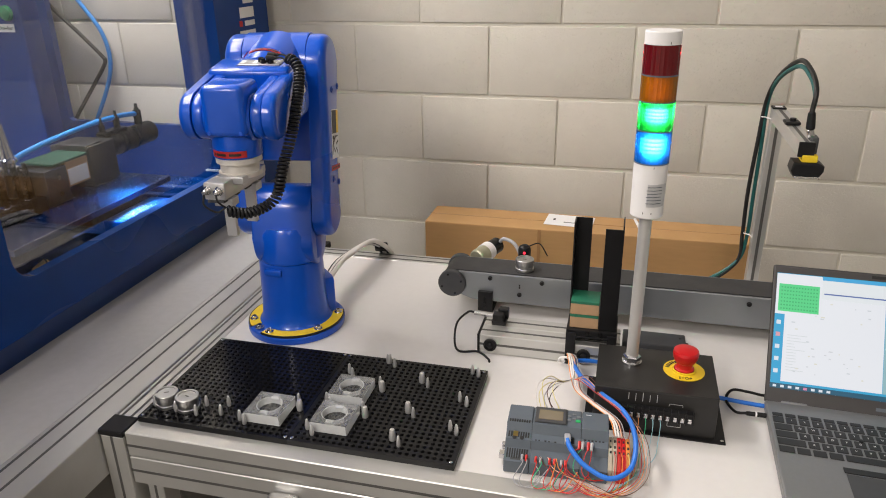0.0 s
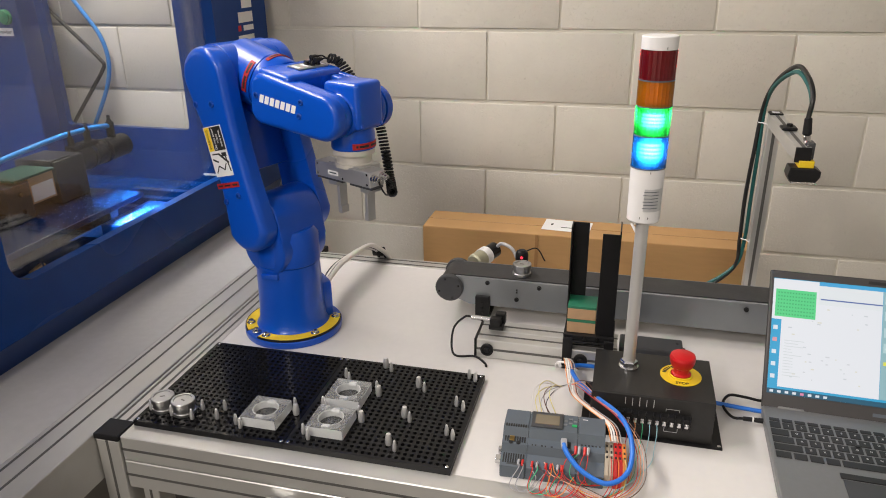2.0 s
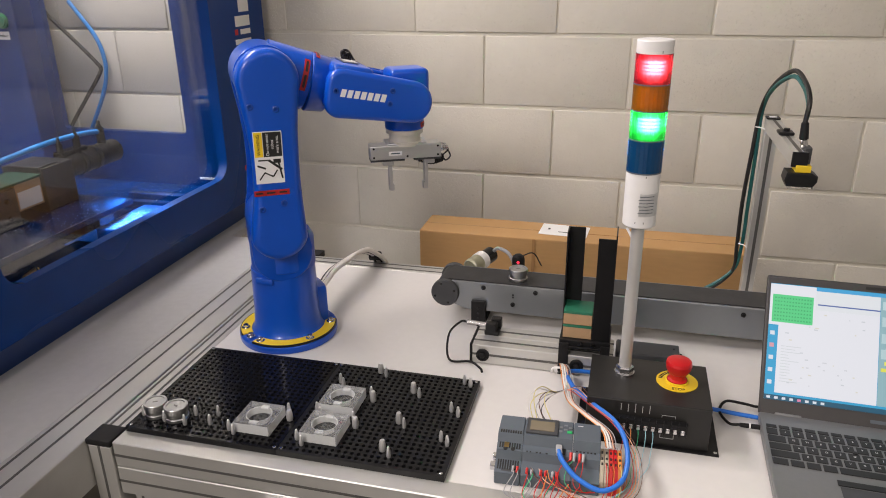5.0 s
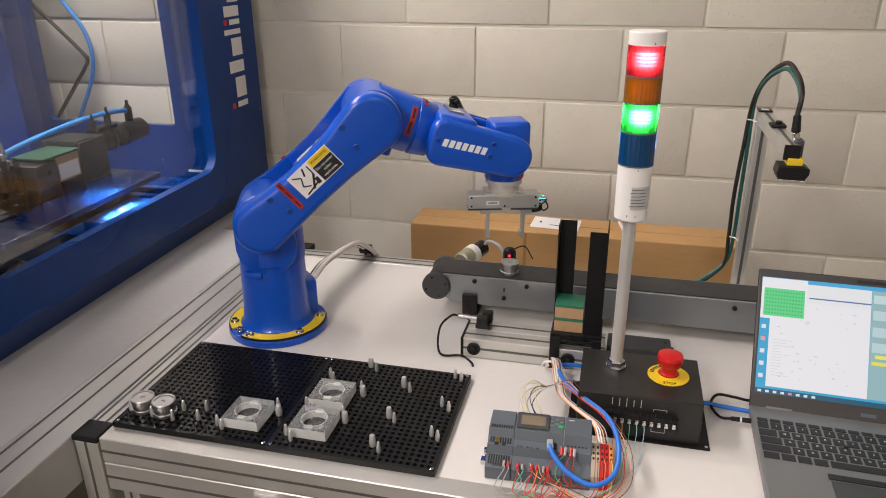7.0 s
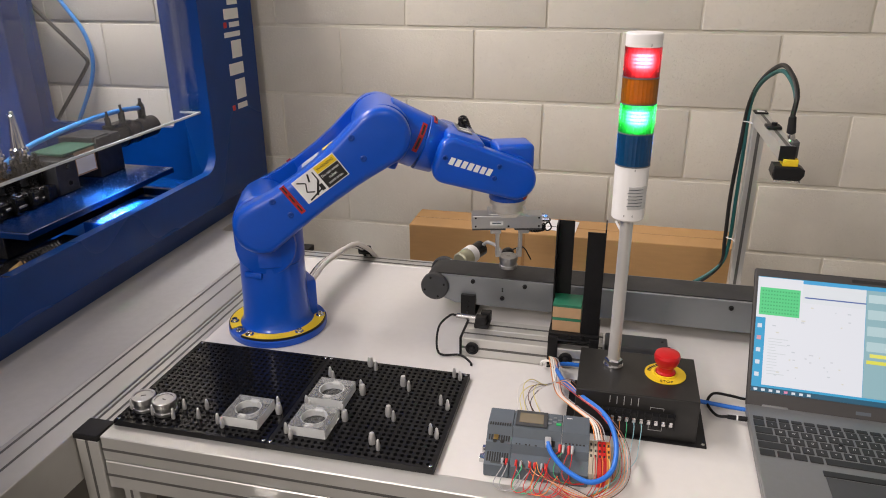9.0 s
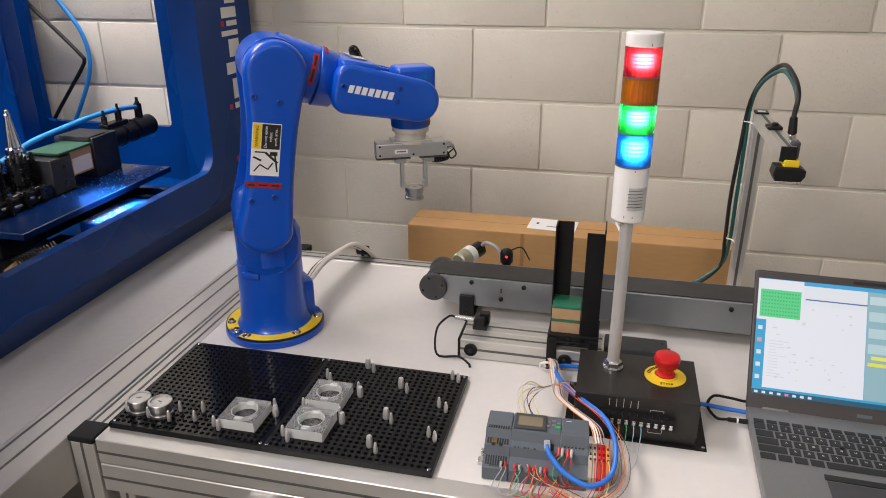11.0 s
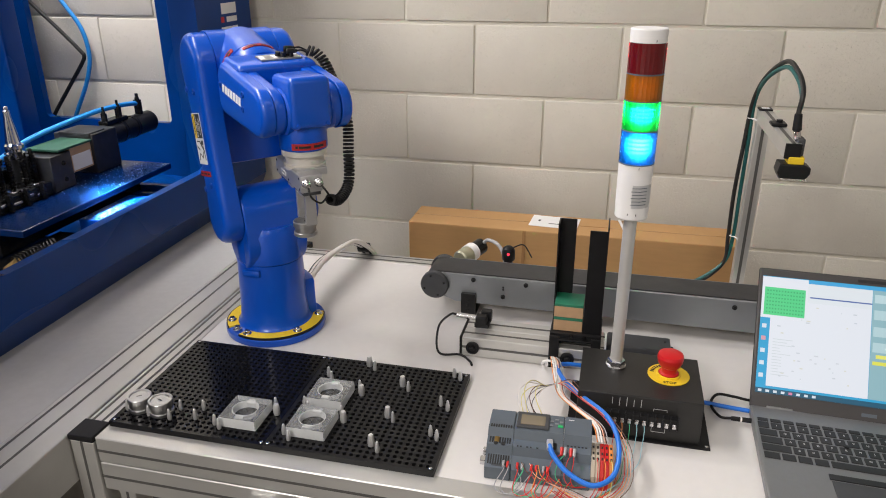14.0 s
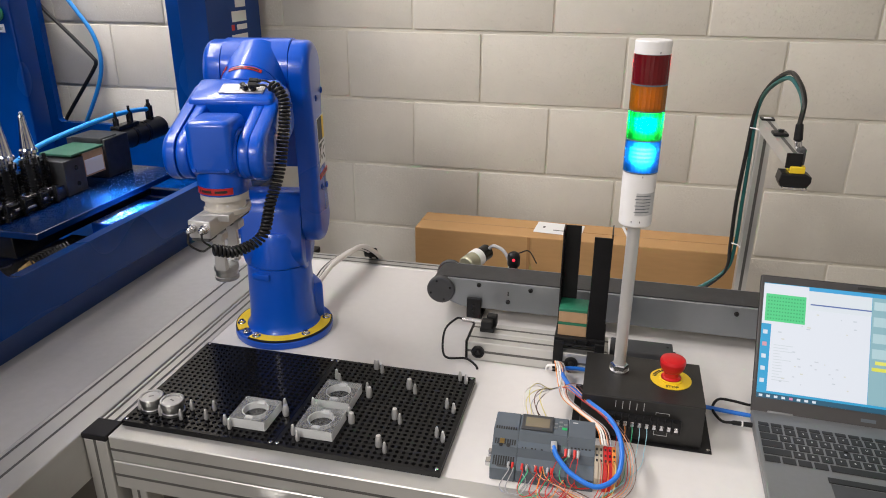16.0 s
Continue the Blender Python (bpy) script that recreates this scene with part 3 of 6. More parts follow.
part("block", bm, M_CLEAR, holder, smooth=False)
# thin milky sheet, added to make the top face paler
bm = bm_new()
ot = [bm.verts.new((x * 0.985, y * 0.985, HB + 0.0003)) for x, y in outer]
it = [bm.verts.new((x * 1.03, y * 1.03, HB + 0.0003)) for x, y in inner]
for k in range(seg):
    bm.faces.new((ot[k], ot[(k + 1) % seg], it[(k + 1) % seg], it[k]))
part("top_skin", bm, M_HAZE, holder, "thin milky sheet on the top face", smooth=False)
bm = bm_new()
lathe(bm, [(0.0203, 0.0054), (0.0203, 0.0172), (0.0198, 0.0172), (0.0198, 0.0054)], 40, cap=False)
part("pocket_wall", bm, M_FROST, holder, "milky milled pocket wall")
for a_ in range(4):
    bm = bm_new()
    box(bm, -0.0305, 0.0305, -0.0313, -0.0310, 0.0004, 0.0172)
    part("sawn_side", bm, M_FROST, holder, "milky sawn side", pose(0, 0, 0, rz=90 * a_))
bm = bm_new()
lathe(bm, [(0.0216, 0.0177), (0.0206, 0.0179), (0.0203, 0.0172)], 40, cap=False)
part("pocket_rim", bm, M_FROST, holder)
for y_ in (-0.018, 0.018):
    bm = bm_new()
    box(bm, -0.0075, 0.0075, y_ * 1.22 - 0.005, y_ * 1.22 + 0.005, 0.0120, 0.0178, 0.0025)
    part("finger_notch", bm, M_FROST, holder)
copy_thing(holder, pose(0.3325, 0.056, PZ))
copy_thing(holder, pose(0.3305, 0.137, PZ))

# ---- robot arm ----
AXIS = (0.1205, 0.3739)
H2, A1, L2, L3 = 0.244, -0.0099, 0.2870, 0.2469
ANGLES = [
    (0, -81.2, -9.8, 15.5), (0.5, -69.2, -11.0, 15.4), (1, -54.8, -11.0, 15.6), (1.5, -33.6, -15.0, 15.6), (2, -19.4, -13.8, 16.9),
    (2.5, -4.7, -11.3, 17.6), (3, 11.4, -9.8, 18.1), (3.5, 28.0, -8.4, 18.4), (4, 35.8, -7.7, 18.7), (4.2, 35.6, -7.9, 18.2),
    (6.3, 26.9, 31.3, 21.2), (6.5, 25.4, 36.1, 21.6), (7, 22.5, 48.8, 22.8), (7.5, 21.4, 55.3, 28.3), (8, 21.1, 56.0, 29.5),
    (8.5, 21.2, 56.0, 29.4), (9, 21.3, 54.6, 26.9), (9.2, 21.9, 53.1, 24.4), (11.3, 34.0, 0.6, 20.3), (11.5, 34.8, -4.6, 19.7),
    (12, 24.7, -8.1, 19.3), (12.5, 9.2, -9.7, 18.9), (13, -5.7, -11.9, 18.3), (13.5, -22.7, -13.8, 17.8), (14, -42.2, -10.8, 16.0),
    (14.5, -57.1, -11.1, 15.8), (15, -72.2, -12.6, 15.3), (15.5, -82.0, -10.1, 17.3), (16, -79.6, 3.0, 26.4)]


def joints(t):
    """The three joint angles at t, gliding from row to row."""
    k = max(i for i, r in enumerate(ANGLES) if r[0] <= t + 1e-6)
    if k == len(ANGLES) - 1:
        return ANGLES[-1][1:]
    a, b = ANGLES[k], ANGLES[k + 1]
    h = b[0] - a[0]
    u = (t - a[0]) / h

    def slope(i, c):
        if i in (0, len(ANGLES) - 1):
            return 0.0
        p, q, r = ANGLES[i - 1], ANGLES[i], ANGLES[i + 1]
        s0, s1 = (q[c] - p[c]) / (q[0] - p[0]), (r[c] - q[c]) / (r[0] - q[0])
        return 0.0 if s0 * s1 <= 0 else 2 * s0 * s1 / (s0 + s1)
    out = []
    for c in (1, 2, 3):
        m0, m1 = slope(k, c) * h, slope(k + 1, c) * h
        out.append((2 * u ** 3 - 3 * u * u + 1) * a[c] + (u ** 3 - 2 * u * u + u) * m0 + (3 * u * u - 2 * u ** 3) * b[c] + (u ** 3 - u * u) * m1)
    return out


def links(t):
    """The poses of turret, lower arm, forearm and tool in the robot's space."""
    th, al, be = joints(t)
    turn = pose(0, 0, 0, rz=th)
    lower = turn @ pose(A1, 0, H2, ry=al)
    elbow = lower @ Vector((0, 0, L2))
    fore = Matrix.Translation(elbow) @ turn @ pose(0, 0, 0, ry=be)
    wrist = fore @ Vector((L3, 0, 0))
    return turn, lower, fore, Matrix.Translation(wrist) @ turn


robot = thing("industrial_robot", "blue six-axis industrial robot arm with a parallel gripper", "robot arm", pose(AXIS[0], AXIS[1], 0.001))
TURN, LOWER, FORE, TOOL = links(0)
TWIST = pose(0.030, 0, 0.004, rz=-7) @ pose(-0.030, 0, 0)  # the gripper is bolted on slightly turned

bm = bm_new()
base_m = pose(-0.004, 0.003, 0)
lathe(bm, [(0.098, 0), (0.099, 0.003), (0.099, 0.0125), (0.096, 0.0155), (0.076, 0.0165), (0.072, 0.020), (0.0675, 0.032), (0.0655, 0.06), (0.063, 0.152), (0.061, 0.154), (0, 0.154)], 64, base_m)
rb = part("base", bm, M_BLUE, robot, "blue enamelled base column and round flange")
bm = bm_new()
box(bm, 0.0, 0.080, -0.032, 0.032, 0.014, 0.100, 0.012, base_m @ pose(0, 0, 0, rz=45))
part("connector_housing", bm, M_BLUE, rb)
for a0, a1 in ((-136, -205), (-112, 26)):
    bm = bm_new()
    n = 24
    rows = []
    for i in range(n + 1):
        a = radians(a0 + (a1 - a0) * i / n)
        c, s = math.cos(a), math.sin(a)
        rows.append([bm.verts.new((r * c, r * s, z)) for r, z in ((0.0745, 0.0166), (0.0745, 0.0190), (0.0955, 0.0190), (0.0955, 0.0166))])
    for p, q in zip(rows, rows[1:]):
        for k in range(4):
            bm.faces.new((p[k], p[(k + 1) % 4], q[(k + 1) % 4], q[k]))
    bm.faces.new(rows[0]), bm.faces.new(rows[-1][::-1])
    wr = part("warning_ring", bm, M_YEL, rb, "yellow ring segment bolted to the flange", base_m)
    bm = bm_new()
    rows = []
    for i in range(n + 1):
        a = radians(a0 + (a1 - a0) * i / n)
        c, s = math.cos(a), math.sin(a)
        rows.append([bm.verts.new((r * c, r * s, z)) for r, z in ((0.0956, 0.0156), (0.0956, 0.0188), (0.0978, 0.0186), (0.0982, 0.0150))])
    for p, q in zip(rows, rows[1:]):
        for k in range(4):
            bm.faces.new((p[k], p[(k + 1) % 4], q[(k + 1) % 4], q[k]))
    bm.faces.new(rows[0]), bm.faces.new(rows[-1][::-1])
    part("ring_edge", bm, M_BLACK, wr, "black ring edge")
for a in (-153, -124, -104, -36, 18, 75, 130):
    bm = bm_new()
    c, s = math.cos(radians(a)) * 0.086, math.sin(radians(a)) * 0.086
    lathe(bm, [(0.0085, 0), (0.0085, 0.0016), (0.0056, 0.0018), (0.0056, 0.0066), (0.0048, 0.0072), (0.0028, 0.0072), (0.0028, 0.004), (0, 0.004)], 18, base_m @ pose(c, s, 0.0188))
    part("bolt", bm, M_STEEL, rb, "steel socket bolt")
bm = bm_new()
box(bm, -0.018, 0.018, -0.006, 0.003, -0.007, 0.007, 0.003, base_m @ pose(-0.008, -0.063, 0.14))
part("stopper", bm, M_BLUE, rb)

bm = bm_new()
lathe(bm, [(0.0605, 0.155), (0.0625, 0.157), (0.0625, 0.212), (0.055, 0.226), (0, 0.226)], 48)
prism(bm, capsule((A1, H2 + 0.004), 0.0515, (A1 * 0.5, 0.195), 0.056), -0.0585, 0.0585, None, 0.004)
turret = part("turret", bm, M_BLUE, robot, "blue rotating shoulder housing", TURN)


def waisted():
    """The side plate's outline: two round ends and a narrower middle."""
    out = [(0.053 * math.cos(radians(a)), 0.006 + 0.053 * math.sin(radians(a))) for a in range(195, 346, 10)]
    out += [(0.0475, 0.05), (0.0455, 0.09), (0.0450, 0.14), (0.0460, 0.19), (0.0490, 0.23), (0.0525, 0.262)]
    out += [(0.0545 * math.cos(radians(a)), L2 - 0.006 + 0.0545 * math.sin(radians(a))) for a in range(-15, 196, 10)]
    out += [(-0.0490, 0.24), (-0.0430, 0.205), (-0.0385, 0.16), (-0.0375, 0.11), (-0.0410, 0.06), (-0.0465, 0.025)]
    return out


bm = bm_new()
for s in (-1, 1):
    y0, y1 = sorted((s * 0.0600, s * 0.0948))
    rounded(bm, waisted(), y0, y1, None, 0.015, 6, -s)
box(bm, -0.022, -0.004, -0.0605, 0.0605, 0.098, 0.235, 0.004)
low = part("lower_arm", bm, M_BLUE, robot, "blue fork-shaped lower arm with two side plates", LOWER)
for s in (-1, 1):
    m0 = pose(0, s * 0.0949, 0, 90 if s < 0 else -90) if s < 0 else pose(0, 0.0949, 0, -90, 0, 180)
    for (x, z) in ((0.009, 0.234), (-0.034, 0.240), (-0.028, 0.056), (0.011, 0.065)):
        bm = bm_new()
        lathe(bm, [(0.0060, 0), (0.0060, 0.0022), (0.0046, 0.0030), (0.0030, 0.0030), (0.0026, 0.0012), (0, 0.0012)], 14, pose(x, s * 0.0940, z, -90 * s))
        part("cover_screw", bm, M_BLUE_SHADE, low)
    # warning sticker
    bm = bm_new()
    y0, y1 = sorted((s * 0.0948, s * 0.0953))
    box(bm, -0.034, 0.0155, y0, y1, 0.104, 0.197)
    st = part("warning_sticker", bm, M_PAPER, low, "white, black and yellow warning sticker")
    for nm, x0, x1, z0, z1, mt in (("yellow_field", -0.0325, -0.0185, 0.152, 0.1955, M_YEL), ("black_field", -0.0175, 0.014, 0.152, 0.1955, M_INK)):
        bm = bm_new()
        y0, y1 = sorted((s * 0.0953, s * 0.0956))
        box(bm, x0, x1, y0, y1, z0, z1)
        part(nm, bm, mt, st)
    for x0, z0, x1, z1, w in ((-0.028, 0.146, -0.010, 0.146, 0.002), (-0.010, 0.146, 0.012, 0.128, 0.0035), (0.006, 0.146, 0.012, 0.112, 0.0025),
                              (-0.028, 0.111, -0.018, 0.124, 0.002), (-0.018, 0.124, -0.004, 0.116, 0.002), (-0.004, 0.116, 0.004, 0.128, 0.002), (-0.03, 0.137, -0.016, 0.131, 0.0028), (-0.002, 0.144, 0.011, 0.144, 0.006)):
        bm = bm_new()
        d = math.hypot(x1 - x0, z1 - z0)
        y0, y1 = sorted((s * 0.0953, s * 0.0956))
        box(bm, 0, d, y0, y1, -w * 0.6, w * 0.6, 0, pose(x0, 0, z0, ry=-math.degrees(math.atan2(z1 - z0, x1 - x0))))
        part("pictogram_bar", bm, M_INK, st)
    if s < 0:
        face = pose(0, -0.0957, 0, 90)
        letters("warning_text", "WARNING", 0.0075, M_INK, st, face @ pose(-0.0255, 0.1735, 0, rz=90))
        for k, wd in enumerate(("Do not enter", "robot", "work area.")):
            letters("warning_text", wd, 0.0072, M_PAPER, st, face @ pose(-0.0105 + 0.0085 * k, 0.1735, 0, rz=90))
    # red transport tag
    bm = bm_new()
    y0, y1 = sorted((s * 0.0948, s * 0.0954))
    box(bm, -0.040, 0.022, y0, y1, 0.0815, 0.0915)
    tg = part("red_tag", bm, M_REDTAG, low, "red tag with dark marks")
    for x0, x1 in ((-0.037, -0.024), (-0.018, -0.003), (0.004, 0.018)):
        bm = bm_new()
        y0, y1 = sorted((s * 0.0954, s * 0.0956))
        box(bm, x0, x1, y0, y1, 0.085, 0.088)
        part("tag_mark", bm, M_INK, tg)
bm = bm_new()
box(bm, -0.0255, -0.0222, -0.030, 0.040, 0.115, 0.155)
part("rating_plate", bm, M_SILVER, low, "silver rating plate")
bm = bm_new()
box(bm, -0.0255, -0.0222, -0.030, 0.040, 0.165, 0.200)
part("yellow_plate", bm, M_YEL, low, "yellow caution plate")


def cover_outline(inset):
    """The forearm's side cover: a blunt rounded end at the collar, a round one at the wrist."""
    xl, zc, h, r = -0.012 + inset, -0.001, 0.0445 - inset, 0.027
    out = [(xl + r + r * math.cos(radians(a)), zc - h + r + r * math.sin(radians(a))) for a in range(180, 271, 15)]
    out += [(0.151 + (0.0385 - inset) * math.cos(radians(a)), (0.0385 - inset) * math.sin(radians(a))) for a in range(-88, 89, 8)]
    out += [(xl + r + r * math.cos(radians(a)), zc + h - r + r * math.sin(radians(a))) for a in range(90, 181, 15)]
    return out


bm = bm_new()
rod(bm, (0, -0.0592, -0.003), (0, 0.0592, -0.003), 0.0538, None, 48, 0.0008)
rod(bm, (0.0, 0, 0.002), (0.078, 0, 0.004), 0.0555, 0.0535, 40)
rod(bm, (0.045, 0.0, -0.035), (0.045, 0.0, -0.066), 0.016, None, 20, 0.002)
rod(bm, (0.0785, 0, 0.004), (0.081, 0, 0.004), 0.0515, 0.0515, 40)
rod(bm, (0.0812, 0, 0.004), (0.118, 0, 0.007), 0.0540, 0.0505, 40, 0.002)
arm_m = pose(0.118, 0, 0.004, ry=-8)
box(bm, -0.004, 0.072, -0.0690, 0.0690, -0.038, 0.0495, 0.009, arm_m, 3)
for s in (-1, 1):
    y0, y1 = sorted((s * 0.0562, s * 0.0770))
    rounded(bm, cover_outline(0.0), y0, y1, arm_m, 0.010, 6, -s)
    y0, y1 = sorted((s * 0.0370, s * 0.0554))
    rounded(bm, cover_outline(0.0014), y0, y1, arm_m, 0.004, 3)
fore = part("forearm", bm, M_BLUE, robot, "blue forearm with a forked wrist end", FORE)
for s in (-1, 1):
    for x, z in ((0.004, 0.004), (0.108, 0.017), (0.106, -0.007)):
        bm = bm_new()
        lathe(bm, [(0.0054, 0), (0.0054, 0.0022), (0.0042, 0.0029), (0.0028, 0.0029), (0.0024, 0.0012), (0, 0.0012)], 14, pose(x, s * 0.0758, z, -90 * s))
        part("cover_screw", bm, M_BLUE_SHADE, fore, "", arm_m)
    for k in range(7):
        bm = bm_new()
        x = 0.0125 + k * 0.0124
        y0, y1 = sorted((s * 0.0766, s * 0.0773))
        prism(bm, [(x, -0.0055), (x + 0.0092, -0.0055), (x + 0.0116, 0.0085), (x + 0.0024, 0.0085)], y0, y1)
        part("logo_block", bm, M_WHITE, fore, "white logo shape", arm_m)
for a0, a1, x0, x1 in ((132, 194, 0.063, 0.073), (58, 118, 0.084, 0.091)):
    bm = bm_new()
    rows = []
    for i in range(13):
        a = radians(a0 + (a1 - a0) * i / 12)
        # angle measured round the forearm from its left side over the top
        rows.append([bm.verts.new((x, -r * math.cos(a) * -1, r * math.sin(a) + 0.004)) for x, r in ((x0, 0.0546), (x0, 0.0555), (x1, 0.0552), (x1, 0.0540))])
    for p, q in zip(rows, rows[1:]):
        for k in range(4):
            bm.faces.new((p[k], p[(k + 1) % 4], q[(k + 1) % 4], q[k]))
    rt = part("red_tag", bm, M_REDTAG, fore, "red tag on the forearm collar")
    for u0, u1 in ((0.08, 0.42), (0.52, 0.9)):
        bm = bm_new()
        xa, xb = x0 + (x1 - x0) * 0.30, x0 + (x1 - x0) * 0.72
        rows = []
        for i in range(7):
            a = radians(a0 + (a1 - a0) * (u0 + (u1 - u0) * i / 6))
            rows.append([bm.verts.new((x, r * math.cos(a), r * math.sin(a) + 0.004)) for x, r in ((xa, 0.0553), (xa, 0.0557), (xb, 0.0556), (xb, 0.0551))])
        for p, q in zip(rows, rows[1:]):
            for k in range(4):
                bm.faces.new((p[k], p[(k + 1) % 4], q[(k + 1) % 4], q[k]))
        part("tag_mark", bm, M_INK, rt)
bm = bm_new()
box(bm, 0.022, 0.052, -0.022, 0.050, 0.0495, 0.0525, 0.001, arm_m)
cp = part("connector_plate", bm, M_ALUB, fore, "metal connector plate")
for x, y, r, h in ((0.034, 0.014, 0.0055, 0.007), (0.042, 0.020, 0.005, 0.008), (0.034, 0.028, 0.0055, 0.010), (0.043, 0.033, 0.005, 0.007)):
    bm = bm_new()
    lathe(bm, [(r, 0), (r, h * 0.5), (r * 0.8, h * 0.55), (r * 0.8, h), (0, h)], 14, arm_m @ pose(x, y, 0.052))
    part("connector", bm, M_DARKM, cp)
for y0, y1 in ((-0.020, -0.012), (0.002, 0.009), (0.041, 0.047)):
    bm = bm_new()
    box(bm, 0.029, 0.046, y0, y1, 0.0525, 0.0529, 0, arm_m)
    part("port_label", bm, M_PAPER, cp, "white port label")
for x, z in ((0.032, 0.063), (0.042, 0.0605)):
    bm = bm_new()
    rod(bm, (x, 0.026, z), (x, 0.040, z), 0.0046, 0.0040, 14, 0.0008)
    rod(bm, (x, 0.040, z), (x, 0.044, z), 0.0030, None, 12)
    part("plug", bm, M_BLACK, cp, "black plug", arm_m)
    bm = bm_new()
    tube(bm, [(x, 0.041, z), (x + 0.002, 0.052, z + 0.001), (x + 0.004, 0.061, z - 0.003), (0.043, 0.066, 0.058)], 0.0016, 6)
    part("hose_lead", bm, M_BLACK, cp, "thin black air lead", arm_m)

bm = bm_new()
wm = pose(0.030, 0, 0.0165)
rod(bm, (0, -0.0368, 0), (0, 0.0368, 0), 0.0375, None, 36, 0.003)
bmesh.ops.transform(bm, matrix=wm, verts=bm.verts)
box(bm, -0.033, 0.044, -0.0340, 0.0340, -0.024, 0.056, 0.010, wm, 4)
lathe(bm, [(0.0375, -0.060), (0.0385, -0.058), (0.0385, -0.036), (0.035, -0.014), (0.031, 0.0)], 40, wm)
wrist = part("wrist", bm, M_BLUE, robot, "blue wrist housing", TOOL)
for s in (-1, 1):
    bm = bm_new()
    rod(bm, (0.0735, s * 0.025, 0.000), (0.0752, s * 0.025, 0.000), 0.0035, 0.003, 12)
    part("cover_screw", bm, M_BLUE, wrist)
for a0, a1 in ((-52, 40),):
    bm = bm_new()
    rows = []
    for i in range(13):
        a = radians(a0 + (a1 - a0) * i / 12)
        rows.append([bm.verts.new((0.030 + r * math.cos(a), r * math.sin(a), z)) for r, z in ((0.0384, -0.0405), (0.0393, -0.0405), (0.0393, -0.0300), (0.0384, -0.0300))])
    for p, q in zip(rows, rows[1:]):
        for k in range(4):
            bm.faces.new((p[k], p[(k + 1) % 4], q[(k + 1) % 4], q[k]))
    rt = part("red_tag", bm, M_REDTAG, wrist, "red tag round the wrist")
    for u0, u1 in ((0.10, 0.16), (0.19, 0.48), (0.56, 0.86)):
        bm = bm_new()
        rows = []
        for i in range(7):
            a = radians(a0 + (a1 - a0) * (u0 + (u1 - u0) * i / 6))
            rows.append([bm.verts.new((0.030 + r * math.cos(a), r * math.sin(a), z)) for r, z in ((0.0392, -0.0372), (0.0395, -0.0372), (0.0395, -0.0335), (0.0392, -0.0335))])
        for p, q in zip(rows, rows[1:]):
            for k in range(4):
                bm.faces.new((p[k], p[(k + 1) % 4], q[(k + 1) % 4], q[k]))
        part("tag_mark", bm, M_INK, rt)
bm = bm_new()
lathe(bm, [(0.0355, -0.0435), (0.0365, -0.045), (0.0365, -0.053), (0.031, -0.054), (0.031, -0.068), (0.034, -0.069), (0.034, -0.0755)], 40, pose(0.030, 0, 0))
part("tool_flange", bm, M_FLANGE, wrist, "grey tool flange")

bm = bm_new()
box(bm, -0.043, 0.098, -0.030, 0.006, -0.104, -0.0757, 0.0025)
box(bm, -0.010, 0.070, -0.026, 0.024, -0.086, -0.0735, 0.002)
grip = part("gripper", bm, M_GRIP, robot, "grey aluminium parallel gripper", TOOL @ TWIST)
for y in (-0.030 + 0.008, -0.002):
    bm = bm_new()
    lathe(bm, [(0.0072, 0), (0.0072, 0.005), (0.0060, 0.006), (0.0060, 0.010), (0.0046, 0.011), (0.0046, 0.015), (0.0028, 0.016), (0, 0.016)], 14, pose(0.097, y, -0.0875, ry=90))
    part("air_fitting", bm, M_STEEL, grip, "shiny metal air fitting")
bm = bm_new()
flat_m = pose(0.006, -0.0302, -0.092, 90)
box(bm, -0.013, 0.013, -0.004, 0.004, 0, 0.0004, 0, flat_m)
part("gripper_label", bm, M_PAPER, grip, "small white label with grey print")
bm = bm_new()
box(bm, -0.009, 0.009, -0.001, 0.0015, 0.0004, 0.0006, 0, flat_m)
part("label_print", bm, M_GREY, grip)
for x0, x1 in ((-0.0425, 0.0250), (0.0430, 0.0975)):
    bm = bm_new()
    box(bm, x0, x1, -0.0260, 0.002, -0.1085, -0.1041, 0.0006)
    part("jaw_guide", bm, M_DGREY, grip, "dark steel jaw guide")
for x, z in ((-0.036, -0.081), (-0.036, -0.0985), (0.091, -0.081), (0.091, -0.0985), (0.030, -0.0985)):
    bm = bm_new()
    rod(bm, (x, -0.0303, z), (x, -0.0285, z), 0.0021, None, 10)
    part("screw", bm, M_DARKM, grip)
fingers = []
for s in (-1, 1):
    bm = bm_new()
    box(bm, -0.016 if s < 0 else -0.006, 0.006 if s < 0 else 0.016, -0.022, 0.010, -0.118, -0.1042, 0.002)
    box(bm, -0.0035, 0.0035, -0.014, 0.004, -0.172, -0.116, 0.001)
    box(bm, -0.0035 if s > 0 else -0.001, 0.001 if s > 0 else 0.0035, -0.014, 0.004, -0.172, -0.158, 0.0008, pose(-s * 0.0028, 0, 0))
    fingers.append((s, part("finger", bm, M_GRIP, grip, "aluminium gripper finger", pose(0.034 + s * 0.036, 0, 0))))
bm = bm_new()
tube(bm, [(0.110, -0.022, -0.088), (0.118, -0.020, -0.105), (0.112, -0.004, -0.118), (0.107, 0.008, -0.112)], 0.0016, 6)
part("air_tube", bm, M_BLACK, grip)
bm = bm_new()
tube(bm, [(0.110, -0.002, -0.088), (0.119, 0.004, -0.098), (0.111, 0.012, -0.110)], 0.0016, 6)
part("air_tube", bm, M_BLACK, grip)

COILS = 54


